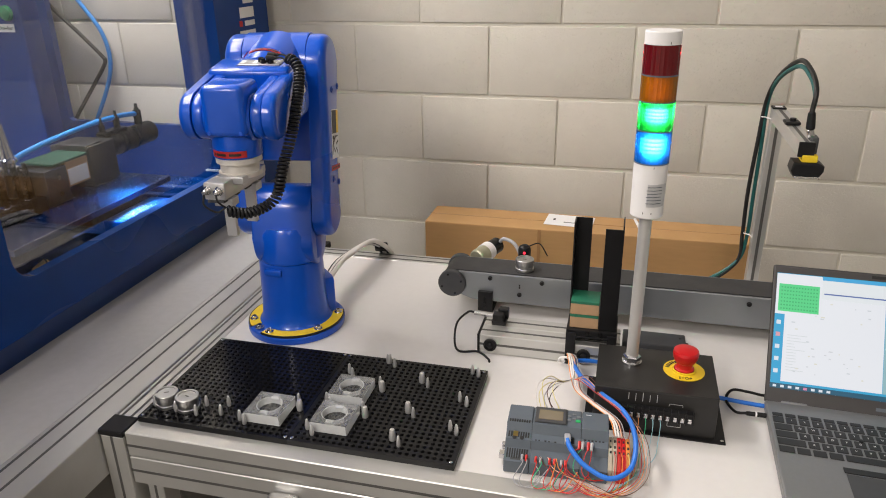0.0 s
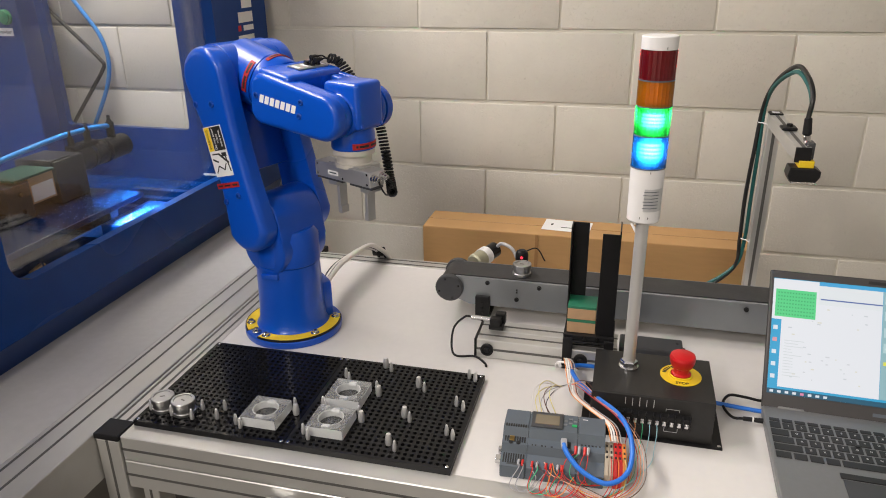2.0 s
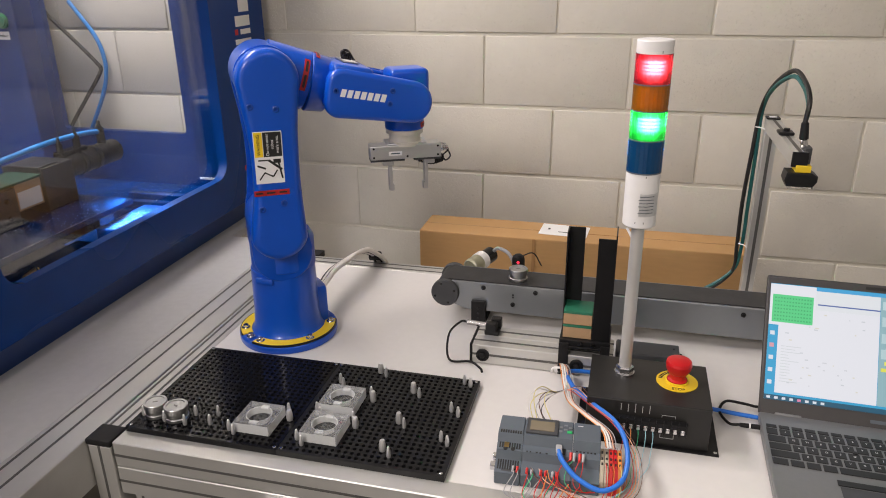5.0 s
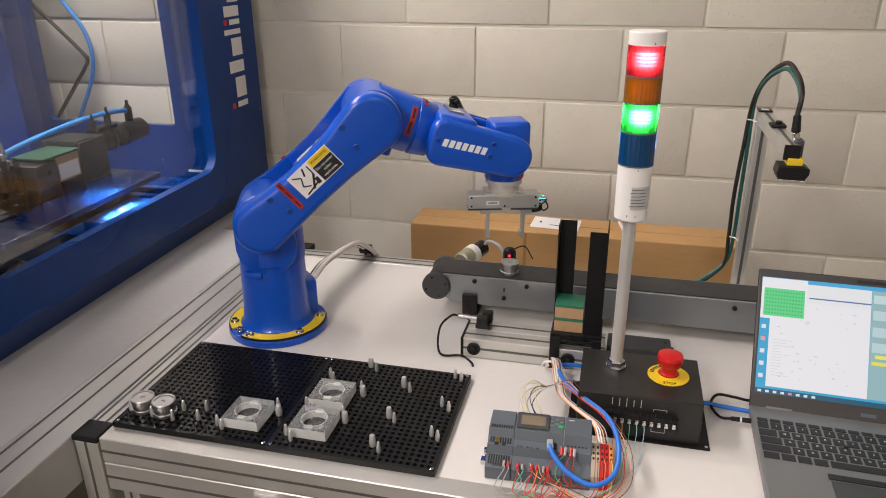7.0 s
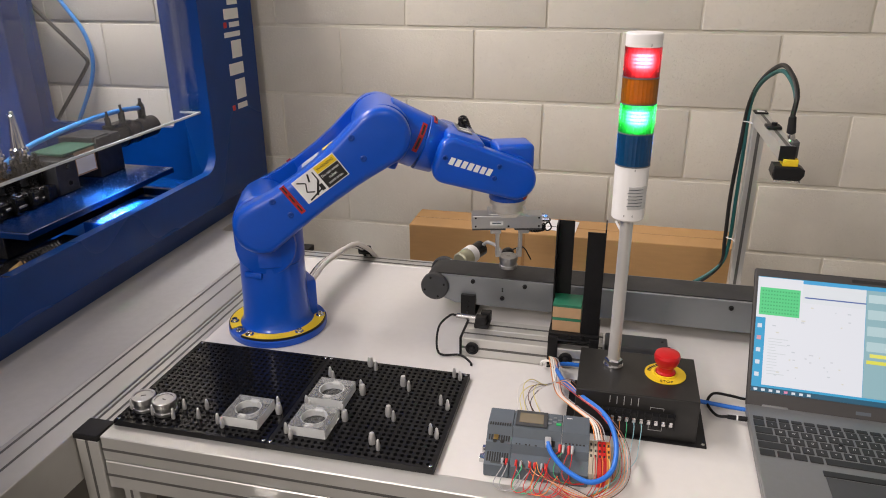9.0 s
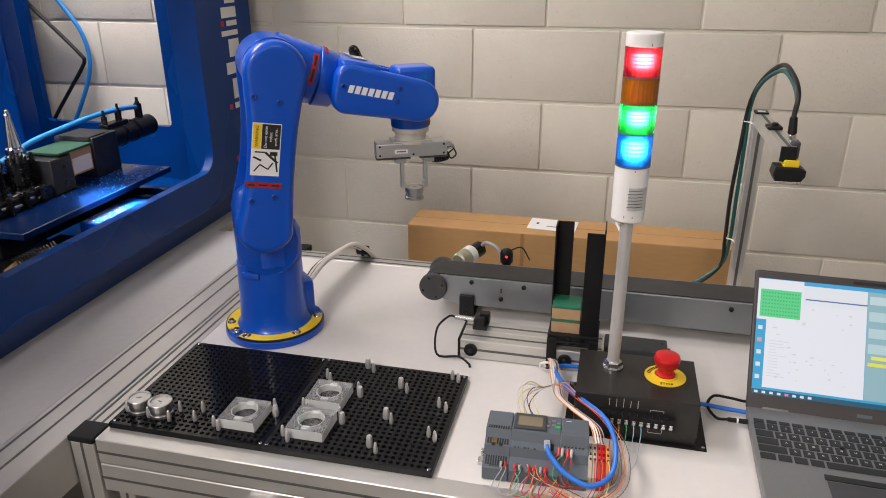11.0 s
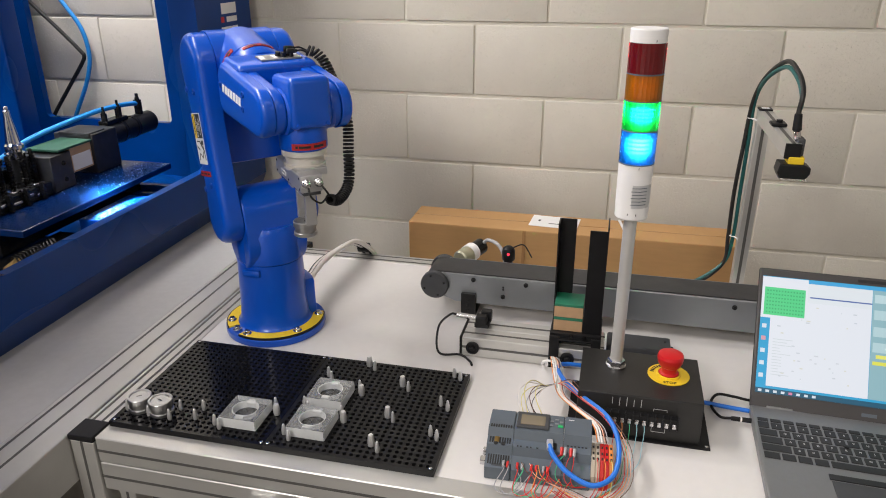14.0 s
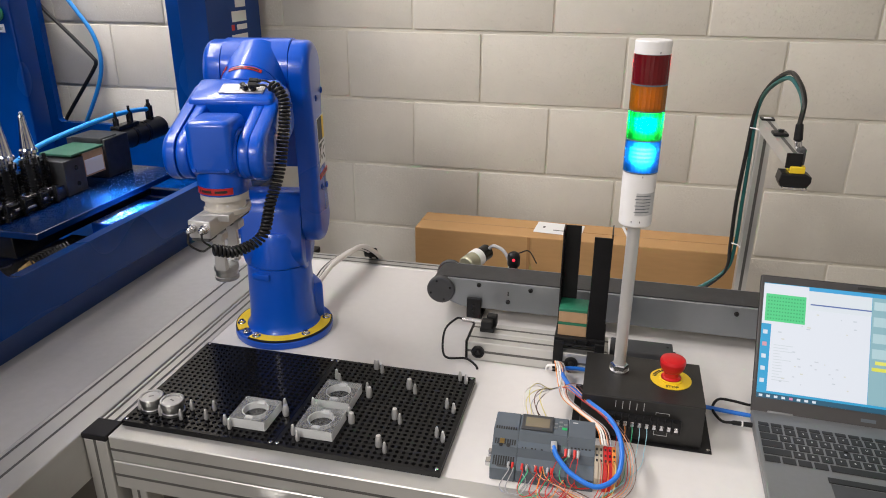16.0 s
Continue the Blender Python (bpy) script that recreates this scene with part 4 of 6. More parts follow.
def hose_path(t):
    _, _, f, w = links(t)
    P = [f @ (arm_m @ Vector((0.042, 0.062, 0.060))), f @ (arm_m @ Vector((0.050, 0.076, 0.056))), f @ (arm_m @ Vector((0.070, 0.087, 0.036))),
         w @ Vector((0.012, 0.087, -0.006)), w @ Vector((0.040, 0.074, -0.060)), w @ Vector((0.058, 0.062, -0.108)), w @ TWIST @ Vector((0.084, 0.036, -0.126)), w @ TWIST @ Vector((0.108, 0.012, -0.116))]
    return smooth_path(P, 10)


def hose_poses(t):
    path = hose_path(t)
    cum = [0.0]
    for a, b in zip(path, path[1:]):
        cum.append(cum[-1] + (b - a).length)
    out = []
    for k in range(COILS):
        s = cum[-1] * (k + 0.5) / COILS
        i = max(j for j in range(len(cum)) if cum[j] <= s)
        i = min(i, len(path) - 2)
        u = (s - cum[i]) / (cum[i + 1] - cum[i])
        c = path[i].lerp(path[i + 1], u)
        d = path[i + 1] - path[i]
        out.append(Matrix.Translation(c) @ d.to_track_quat("Z", "Y").to_matrix().to_4x4() @ pose(0, 0, 0, 14))
    return out


bm = bm_new()
rings = []
for i in range(14):
    a = 2 * math.pi * i / 14
    c = Vector((math.cos(a), math.sin(a), 0))
    rings.append([bm.verts.new(c * (0.0075 + 0.0021 * math.cos(b)) + Vector((0, 0, 0.0024 * math.sin(b)))) for b in (k * math.pi / 3 for k in range(6))])
for i in range(14):
    p, q = rings[i], rings[(i + 1) % 14]
    for k in range(6):
        bm.faces.new((p[k], q[k], q[(k + 1) % 6], p[(k + 1) % 6]))
coil0 = part("hose_coil", bm, M_BLACK, robot, "black spiral air hose coil")
coils = [coil0] + [again(coil0, "hose_coil", robot, Matrix()) for _ in range(COILS - 1)]
for c, m in zip(coils, hose_poses(0)):
    c.matrix_basis = m

robot_cable = thing("robot_cable", "white and black cables running over the bench edge", "cable")
for k, (mt, r) in enumerate(((M_BLACK, 0.0038), (M_WIRES["white"], 0.0046), (M_BLACK, 0.0036), (M_WIRES["white"], 0.0058))):
    o = 0.009 * (k - 1)
    bm = bm_new()
    tube(bm, [(0.150 + o * 0.4, 0.440, 0.070), (0.146 + o * 0.6, 0.478, 0.062 + o * 0.3), (0.138 + o * 0.8, 0.546, 0.062 + o * 0.4), (0.141 + o, 0.60, 0.062 + o * 0.5), (0.150 + o, 0.70, 0.052 + o * 0.5), (0.164 + o, 0.742, 0.036), (0.174 + o, 0.765, 0.012), (0.178 + o, 0.79, -0.02)], r, 8)
    part("cable", bm, mt, robot_cable)
bm = bm_new()
box(bm, -0.016, 0.016, -0.010, 0.010, -0.008, 0.008, 0.003, pose(0.172, 0.760, 0.022, 35, 0, 10))
part("cable_clip", bm, M_BLACK, robot_cable, "black cable clip")

# ---- conveyor ----
conv = thing("belt_conveyor", "small grey belt conveyor with a black belt", "conveyor")
CY0, CY1, CX0, CX1 = 0.505, 0.588, 0.423, 1.46
for y0 in (CY0, CY1 - 0.006):
    bm = bm_new()
    prism(bm, [(CX0 + 0.01, 0.040), (CX0 + 0.04, 0.029), (CX1, 0.024), (CX1, 0.0915), (CX0 + 0.01, 0.0915)], y0, y0 + 0.006, None, 0.001, 1)
    part("side_plate", bm, M_SIDE, conv, "grey metal side plate")
bm = bm_new()
out = capsule((CX0, 0.065), 0.0282, (CX1 - 0.03, 0.065), 0.0282, 20)
prism(bm, out, CY0 + 0.0065, CY1 - 0.0065)
part("belt", bm, M_BELT, conv, "black rubber belt")
for y0, y1 in ((CY0 - 0.010, CY0 + 0.004), (CY1 - 0.004, CY1 + 0.010)):
    bm = bm_new()
    rod(bm, (CX0 - 0.003, y0, 0.065), (CX0 - 0.003, y1, 0.065), 0.0295, None, 36, 0.002)
    cap_ = part("drum_cover", bm, M_DGREY, conv, "round black drum cover")
    for a in (20, 110, 200, 290):
        bm = bm_new()
        c, s = 0.022 * math.cos(radians(a)), 0.022 * math.sin(radians(a))
        rod(bm, (CX0 - 0.003 + c, y0 - 0.0008, 0.065 + s), (CX0 - 0.003 + c, y0 + 0.002, 0.065 + s), 0.0024, None, 10)
        part("screw", bm, M_DARKM, cap_)
for x, z in ((0.501, 0.082), (0.609, 0.081), (0.563, 0.050), (0.80, 0.080), (1.008, 0.077), (1.2, 0.078)):
    bm = bm_new()
    lathe(bm, [(0.0048, 0), (0.0048, 0.0015), (0.0036, 0.002), (0.0036, 0.005), (0, 0.005)], 12, pose(x, CY0, z, 90))
    part("bolt", bm, M_BLACK, conv)
for z in (0.064, 0.069):
    bm = bm_new()
    box(bm, 0.5615, 0.5645, CY0 - 0.0006, CY0 + 0.002, z, z + 0.004)
    part("slot_mark", bm, M_INK, conv)
for x in (0.492, 1.17):
    bm = bm_new()
    box(bm, x - 0.015, x + 0.015, CY0 - 0.010, CY0 - 0.0005, 0.0, 0.053, 0.001)
    box(bm, x - 0.015, x + 0.015, CY0 - 0.010, CY1, 0.0, 0.005, 0.001)
    box(bm, x - 0.015, x + 0.015, CY1 + 0.0005, CY1 + 0.010, 0.0, 0.05, 0.001)
    ft = part("foot_bracket", bm, M_BLACK, conv, "black foot bracket")
    for z in (0.016, 0.027, 0.038):
        bm = bm_new()
        rod(bm, (x, CY0 - 0.0112, z), (x, CY0 - 0.009, z), 0.0026, None, 10)
        part("screw", bm, M_DARKM, ft)
bm = bm_new()
rod(bm, (0.452, 0.60, 0.082), (0.472, 0.645, 0.086), 0.0195, None, 28, 0.003)
gm = part("gearmotor", bm, M_GEAR, conv, "zinc gearmotor with a white strap")
bm = bm_new()
rod(bm, (0.472, 0.645, 0.086), (0.486, 0.676, 0.089), 0.0178, None, 28, 0.002)
part("motor_end", bm, M_DARKM, gm)
bm = bm_new()
rod(bm, (0.464, 0.628, 0.0845), (0.4715, 0.646, 0.086), 0.0205, None, 28)
part("strap", bm, M_WHITE, gm)
bm = bm_new()
tube(bm, [(0.492, 0.665, 0.100), (0.505, 0.655, 0.112), (0.53, 0.64, 0.108), (0.545, 0.63, 0.085), (0.548, 0.62, 0.06)], 0.004, 8)
part("motor_cable", bm, M_WIRES["grey"], conv)

sens = thing("optical_sensor", "small black optical sensor with a glowing red window beside the belt", "sensor", pose(0.556, 0.618, 0.0))
bm = bm_new()
box(bm, -0.009, 0.009, -0.009, 0.009, 0.0, 0.092, 0.003)
lathe(bm, [(0.0136, 0.086), (0.0142, 0.088), (0.0142, 0.106), (0.0120, 0.1125), (0.0070, 0.1162), (0, 0.1172)], 24)
part("housing", bm, M_BLACK, sens)
bm = bm_new()
lathe(bm, [(0.0030, 0), (0.0027, 0.0010), (0.0, 0.0014)], 16, pose(0.0015, -0.0138, 0.103, 90))
part("window", bm, glow("red_window", (0.9, 0.02, 0.04), 2.2), sens, "glowing red lens")
bm = bm_new()
tube(bm, [(0.008, 0.005, 0.112), (0.03, 0.02, 0.114), (0.05, 0.01, 0.09)], 0.0015, 6)
part("lead", bm, M_BLACK, sens)

# ---- feeder rail and magazine ----
rail = thing("feeder_rail", "aluminium profile rail lying on the bench", "rail")
for y0, y1, z1 in ((0.340, 0.3795, 0.040), (0.3805, 0.420, 0.040)):
    profile(rail, "bar", "x", 0.512, 0.772, y0, y1, 0.001, z1, [("top", (y0 + y1) / 2)] + ([("front", 0.0205)] if y0 < 0.35 else []))
bm = bm_new()
box(bm, 0.508, 0.5115, 0.338, 0.422, 0.001, 0.0415, 0.001)
part("end_cap", bm, M_BLACK, rail, "black end cap")
for x in (0.533, 0.708):
    bm = bm_new()
    lathe(bm, [(0.0125, 0), (0.0125, 0.004), (0.0095, 0.005), (0.0095, 0.0025), (0.005, 0.0025), (0.005, 0.006), (0.0035, 0.007), (0, 0.007)], 20, pose(x, 0.3398, 0.0205, 90))
    part("round_clamp", bm, M_BLACK, rail, "round black clamp")

clip = thing("proximity_sensor", "black bracket with a metal proximity sensor on the rail", "sensor", pose(0.540, 0.392, 0.0414))
bm = bm_new()
box(bm, -0.012, 0.016, -0.014, 0.014, 0, 0.010, 0.002)
box(bm, -0.010, 0.012, -0.016, 0.004, 0.008, 0.024, 0.003)
box(bm, -0.002, 0.018, 0.002, 0.018, 0.006, 0.028, 0.002)
part("bracket", bm, M_BLACK, clip)
bm = bm_new()
rod(bm, (-0.048, -0.006, 0.020), (-0.006, -0.006, 0.018), 0.0052, None, 16, 0.001)
part("barrel", bm, M_STEEL, clip)
bm = bm_new()
tube(bm, [(-0.046, -0.006, 0.020), (-0.060, -0.008, 0.020), (-0.078, -0.030, 0.002), (-0.070, -0.062, -0.034), (-0.030, -0.058, -0.036), (-0.008, -0.072, -0.0395), (-0.002, -0.084, -0.0395)], 0.0022, 8)
part("lead", bm, M_BLACK, clip)

mag = thing("block_magazine", "black sheet metal magazine holding stacked green blocks", "magazine")
bm = bm_new()
box(bm, 0.676, 0.7065, 0.4005, 0.403, 0.070, 0.268, 0.0005)
box(bm, 0.676, 0.6785, 0.372, 0.4005, 0.070, 0.268, 0.0005)
part("upright", bm, M_ANOD, mag, "black angle upright")
bm = bm_new()
box(bm, 0.7315, 0.7630, 0.3485, 0.351, 0.070, 0.268, 0.0005)
box(bm, 0.7605, 0.7630, 0.351, 0.402, 0.070, 0.274, 0.0005)
part("upright", bm, M_ANOD, mag, "black angle upright")
bm = bm_new()
box(bm, 0.674, 0.765, 0.342, 0.410, 0.060, 0.070, 0.001)
box(bm, 0.674, 0.692, 0.336, 0.3395, 0.0, 0.066, 0.001)
box(bm, 0.748, 0.765, 0.336, 0.3395, 0.0, 0.066, 0.001)
box(bm, 0.674, 0.765, 0.4205, 0.424, 0.0, 0.066, 0.001)
box(bm, 0.674, 0.765, 0.336, 0.424, 0.0575, 0.0605, 0.001)
part("base_bracket", bm, M_BLACK, mag, "black base bracket")
for x in (0.712, 0.735):
    bm = bm_new()
    lathe(bm, [(0.004, 0), (0.004, 0.003), (0, 0.003)], 12, pose(x, 0.3418, 0.065, 90))
    part("screw", bm, M_DARKM, mag)
blk = thing("machinable_block", "square tan block with a green top face in the magazine", "block", pose(0.7045, 0.376, 0.0705), group="stacked blocks")
bm = bm_new()
box(bm, -0.0255, 0.0255, -0.0245, 0.0245, 0.0, 0.021, 0.0006)
part("core", bm, M_TAN, blk)
bm = bm_new()
box(bm, -0.0255, 0.0255, -0.0247, 0.0247, 0.0212, 0.0262, 0.0006)
part("green_face", bm, M_GREEN, blk)
copy_thing(blk, pose(0.7045, 0.376, 0.0975))

# ---- control box with stack light ----
cbox = thing("control_box", "black sheet metal control box with a terminal strip", "control box")
bm = bm_new()
box(bm, 0.722, 0.940, 0.150, 0.300, 0.0, 0.0025, 0.0004)
part("base_flange", bm, M_BLACK, cbox)
bm = bm_new()
prism(bm, [(-0.0945, 0.002), (0.0945, 0.002), (0.0935, 0.076), (-0.0935, 0.076)], 0.158, 0.292, pose(0.8295, 0, 0), 0.002, 2)
part("cover", bm, mat("black_powder_coat", (0.016, 0.0155, 0.015), 0.42, vary=0.15, scale=90, bump=0.08, bump_scale=700), cbox)
for x, y in ((0.727, 0.156), (0.727, 0.294), (0.935, 0.156), (0.935, 0.294)):
    bm = bm_new()
    lathe(bm, [(0.0028, 0), (0.0028, 0.0012), (0, 0.0015)], 12, pose(x, y, 0.0025))
    part("screw", bm, M_STEEL, cbox)
bm = bm_new()
box(bm, 0.778, 0.888, 0.147, 0.158, 0.031, 0.050, 0.001)
strip = part("terminal_strip", bm, M_BLACK, cbox, "black screw terminal strip")
for k in range(10):
    x = 0.7835 + k * 0.0110
    bm = bm_new()
    box(bm, x - 0.0028, x + 0.0028, 0.1450, 0.1475, 0.034, 0.0425, 0.0006)
    part("clamp", bm, M_STEEL, strip)
    bm = bm_new()
    lathe(bm, [(0.0026, 0), (0.0026, 0.002), (0, 0.0022)], 10, pose(x, 0.1450, 0.0385, 90))
    part("screw", bm, M_STEEL, strip)
    bm = bm_new()
    box(bm, x + 0.0045, x + 0.0062, 0.1445, 0.150, 0.030, 0.054, 0.0004)
    part("divider", bm, M_BLACK, strip)
for k in range(5):
    flat("marking_bar", 0.0010, 0.012 + 0.002 * (k % 3), M_SILVER, cbox, pose(0.7890 + 0.0108 * k, 0.1575, 0.0645 - 0.001 * (k % 2), 90), t=0.0003)
for x, z, w, h in ((0.861, 0.058, 0.020, 0.0007), (0.851, 0.056, 0.0007, 0.004), (0.871, 0.056, 0.0007, 0.004),
                   (0.861, 0.017, 0.020, 0.0007), (0.851, 0.022, 0.0007, 0.010), (0.871, 0.022, 0.0007, 0.010)):
    flat("marking_bar", w, h, M_SILVER, cbox, pose(x, 0.1575, z, 90), t=0.0003)

estop = thing("emergency_stop", "red mushroom emergency stop button on a yellow disc", "emergency stop", pose(0.874, 0.232, 0.0762))
bm = bm_new()
lathe(bm, [(0.0325, 0), (0.0325, 0.0012), (0, 0.0012)], 40)
disc = part("label_disc", bm, M_YEL, estop, "yellow label disc")
bm = bm_new()
lathe(bm, [(0.0155, 0.0012), (0.0155, 0.006), (0.0125, 0.008), (0.0125, 0.016), (0.0165, 0.019), (0.0195, 0.026), (0.0205, 0.034), (0.019, 0.0385), (0.013, 0.041), (0, 0.0415)], 36)
part("mushroom", bm, M_RED, estop, "red plastic mushroom head")
bm = bm_new()
lathe(bm, [(0.0185, 0.0012), (0.0185, 0.0038), (0.0165, 0.0045)], 36, cap=False)
part("collar", bm, M_YEL, estop)
letters("stop_text", "STOP", 0.0085, M_INK, estop, pose(0.001, -0.0255, 0.0014))
for k in range(9):
    a = radians(140 + 80 * k / 8 - 110 + 60)
    flat("print_bar", 0.0028, 0.006, M_INK, disc, pose(0.0262 * math.cos(a), 0.0262 * math.sin(a), 0.0012, rz=math.degrees(a) - 90), t=0.0003)

tower = thing("signal_tower", "signal tower with four coloured lenses on a metal pole", "signal tower", pose(0.7910, 0.240, 0.0762))
bm = bm_new()
lathe(bm, [(0.016, 0), (0.016, 0.004), (0.0, 0.004)], 30)
lathe(bm, [(0.0145, 0.004), (0.0145, 0.013), (0.0125, 0.015), (0, 0.015)], 6)
part("nut", bm, M_STEEL, tower, "hexagonal steel nut")
bm = bm_new()
lathe(bm, [(0.0098, 0.012), (0.0098, 0.266)], 28)
part("pole", bm, mat("satin_pole", (0.60, 0.59, 0.57), 0.42, 0.55, vary=0.04, scale=60), tower, "brushed metal pole")
ZB = 0.261
bm = bm_new()
lathe(bm, [(0.012, ZB), (0.0224, ZB), (0.0244, ZB + 0.002), (0.0250, ZB + 0.0845), (0.0, ZB + 0.0845)], 40)
wb = part("housing", bm, M_WHITE, tower, "white plastic housing")
bm = bm_new()
rows = []
for i in range(11):
    a = radians(-95 + 70 * i / 10)
    rows.append([bm.verts.new((r * math.cos(a), r * math.sin(a), z)) for r, z in ((0.0245, ZB + 0.020), (0.0251, ZB + 0.020), (0.0256, ZB + 0.055), (0.0248, ZB + 0.055))])
for p, q in zip(rows, rows[1:]):
    for k in range(4):
        bm.faces.new((p[k], p[(k + 1) % 4], q[(k + 1) % 4], q[k]))
lab = part("rating_label", bm, M_SILVER, wb, "silver rating label")
for k in range(6):
    bm = bm_new()
    for a in (-85 + 3 * (k % 2), -60):
        aa = radians(a)
        box(bm, -0.0060, 0.0060, -0.0003, 0.0003, -0.0004, 0.0004, 0, pose(0.0259 * math.cos(aa), 0.0259 * math.sin(aa), ZB + 0.026 + 0.005 * k, 0, 0, a + 90))
    part("print_bar", bm, M_GREY, lab)
drums = {}
z = ZB + 0.0845
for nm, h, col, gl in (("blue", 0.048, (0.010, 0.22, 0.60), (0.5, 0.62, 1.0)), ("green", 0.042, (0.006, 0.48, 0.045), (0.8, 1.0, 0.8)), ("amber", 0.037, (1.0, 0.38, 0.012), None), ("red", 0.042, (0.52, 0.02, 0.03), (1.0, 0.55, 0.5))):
    bm = bm_new()
    n = 56
    prof = [(0.0250, 0.0005), (0.0252, h - 0.0005)]
    rings = []
    for r, zz in prof:
        rings.append([bm.verts.new(((r + (0.0004 if k % 2 else -0.0003)) * math.cos(2 * math.pi * k / n), (r + (0.0004 if k % 2 else -0.0003)) * math.sin(2 * math.pi * k / n), zz)) for k in range(n)])
    for k in range(n):
        j = (k + 1) % n
        bm.faces.new((rings[0][k], rings[0][j], rings[1][j], rings[1][k]))
    part(nm + "_lens", bm, lens_mat(nm + "_lens", col), tower, nm + " ribbed plastic lens", pose(0, 0, z))
    # core added to imitate blinking by turning: half of it is a lamp
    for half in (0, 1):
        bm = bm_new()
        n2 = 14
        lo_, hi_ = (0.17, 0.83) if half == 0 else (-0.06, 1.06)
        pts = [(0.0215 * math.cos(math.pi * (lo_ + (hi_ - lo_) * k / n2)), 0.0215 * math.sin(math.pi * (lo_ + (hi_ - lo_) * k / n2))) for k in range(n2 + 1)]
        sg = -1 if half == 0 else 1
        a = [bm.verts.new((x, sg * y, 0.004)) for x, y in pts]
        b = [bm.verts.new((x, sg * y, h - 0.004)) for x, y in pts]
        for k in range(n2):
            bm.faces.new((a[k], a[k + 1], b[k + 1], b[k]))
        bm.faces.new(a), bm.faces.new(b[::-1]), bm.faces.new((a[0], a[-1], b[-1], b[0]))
        # added baffles that keep a lamp turned away from lighting the lens edges
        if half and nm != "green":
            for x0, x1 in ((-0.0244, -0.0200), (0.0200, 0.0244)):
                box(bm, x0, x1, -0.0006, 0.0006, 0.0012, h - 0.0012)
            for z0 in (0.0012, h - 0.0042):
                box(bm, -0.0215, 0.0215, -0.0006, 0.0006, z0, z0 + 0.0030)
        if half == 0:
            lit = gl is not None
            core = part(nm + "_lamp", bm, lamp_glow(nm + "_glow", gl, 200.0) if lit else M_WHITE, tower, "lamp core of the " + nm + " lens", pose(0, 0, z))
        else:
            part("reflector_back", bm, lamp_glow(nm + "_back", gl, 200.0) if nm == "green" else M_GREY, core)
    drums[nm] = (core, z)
    bm = bm_new()
    lathe(bm, [(0.0250, z - 0.0010), (0.0257, z - 0.0008), (0.0257, z + 0.0008), (0.0250, z + 0.0010)], 40)
    part("joint_ring", bm, M_GREY, tower, "thin joint between two lenses")
    z += h
bm = bm_new()
lathe(bm, [(0.0252, z), (0.0254, z + 0.0168), (0.0244, z + 0.0182), (0, z + 0.0186)], 40)
part("top_cap", bm, M_WHITE, tower, "white plastic cap")
for dx, dz in ((-0.004, z + 0.003), (0.010, z + 0.003), (0.006, ZB + 0.010), (-0.006, ZB + 0.010), (0.004, ZB + 0.0800)):
    flat("vent_slit", 0.0009, 0.003, M_INK, tower, pose(dx, -0.0250 + abs(dx) * 0.15, dz, 90), t=0.0004)

psu = thing("power_supply", "flat black power supply box behind the control box", "power supply", pose(0.8345, 0.420, 0.0))
bm = bm_new()
box(bm, -0.058, 0.058, -0.0265, 0.0265, 0.0, 0.028, 0.003)
part("case", bm, M_DGREY, psu)
bm = bm_new()
lathe(bm, [(0.0025, 0), (0.0025, 0.0008), (0, 0.001)], 10, pose(0.048, 0.008, 0.0282))
part("screw", bm, M_INK, psu)
bm = bm_new()
box(bm, 0.058, 0.064, -0.015, 0.010, 0.003, 0.020, 0.002)
part("socket", bm, M_BLACK, psu)

# ---- logic controller ----
plc = thing("logic_controller", "grey logic controller and power module wired up on the bench", "controller", pose(0.615, 0.012, 0.001, rz=2.5))
PLAT = [(0.0, 0.0), (0.094, 0.0), (0.094, 0.040), (0.091, 0.056), (0.045, 0.058), (0.039, 0.044), (0.026, 0.041), (0.022, 0.028), (0.0, 0.020)]


def module(name, x0, x1, label=""):
    bm = bm_new()
    prism(bm, PLAT, x0, x1, pose(0, 0, 0, rz=90) @ Matrix.Diagonal((1, -1, 1, 1)), 0.0012, 1)
    return part(name, bm, M_GREY, plc, label)


def plat(u, lift=0.0):
    """A point of the controller's stepped front at depth u from its front edge: y, z and tilt."""
    P = PLAT[::-1]
    for (a, za), (b, zb) in zip(P, P[1:]):
        if a <= u <= b and b > a:
            return u, za + (zb - za) * (u - a) / (b - a) + lift, math.degrees(math.atan2(zb - za, b - a))
    return u, 0.03, 0


def on_plc(x, u):
    y, z_, a = plat(u)
    return pose(x, y, z_, a)


pm = module("power_module", 0.0, 0.0375, "grey power module with vents")
lm = module("controller_body", 0.0380, 0.1100)
em = module("expansion_module", 0.1105, 0.150)
for k in range(9):
    for u, h in ((0.0485, 0.007), (0.036, 0.013), (0.013, 0.016)):
        flat("vent", 0.0022, h, M_INK, pm, on_plc(0.0045 + k * 0.0036, u), t=0.0006)
flat("terminal_window", 0.007, 0.011, M_BRASS, pm, on_plc(0.014, 0.036) @ pose(0, 0, 0.0006), t=0.0005)
for x in (0.013, 0.024):
    bm = bm_new()
    lathe(bm, [(0.0032, 0), (0.0032, 0.001), (0, 0.001)], 14, on_plc(x, 0.0285))
    part("terminal_screw", bm, M_INK, pm)
flat("display_frame", 0.047, 0.040, M_DGREY, lm, on_plc(0.0640, 0.0685), t=0.003, bev=0.0008)
flat("display", 0.036, 0.025, mat("lcd_glass", (0.19, 0.16, 0.11), 0.25, vary=0.05), lm, on_plc(0.0640, 0.0675) @ pose(0, 0, 0.003), "dim amber display", t=0.0006)
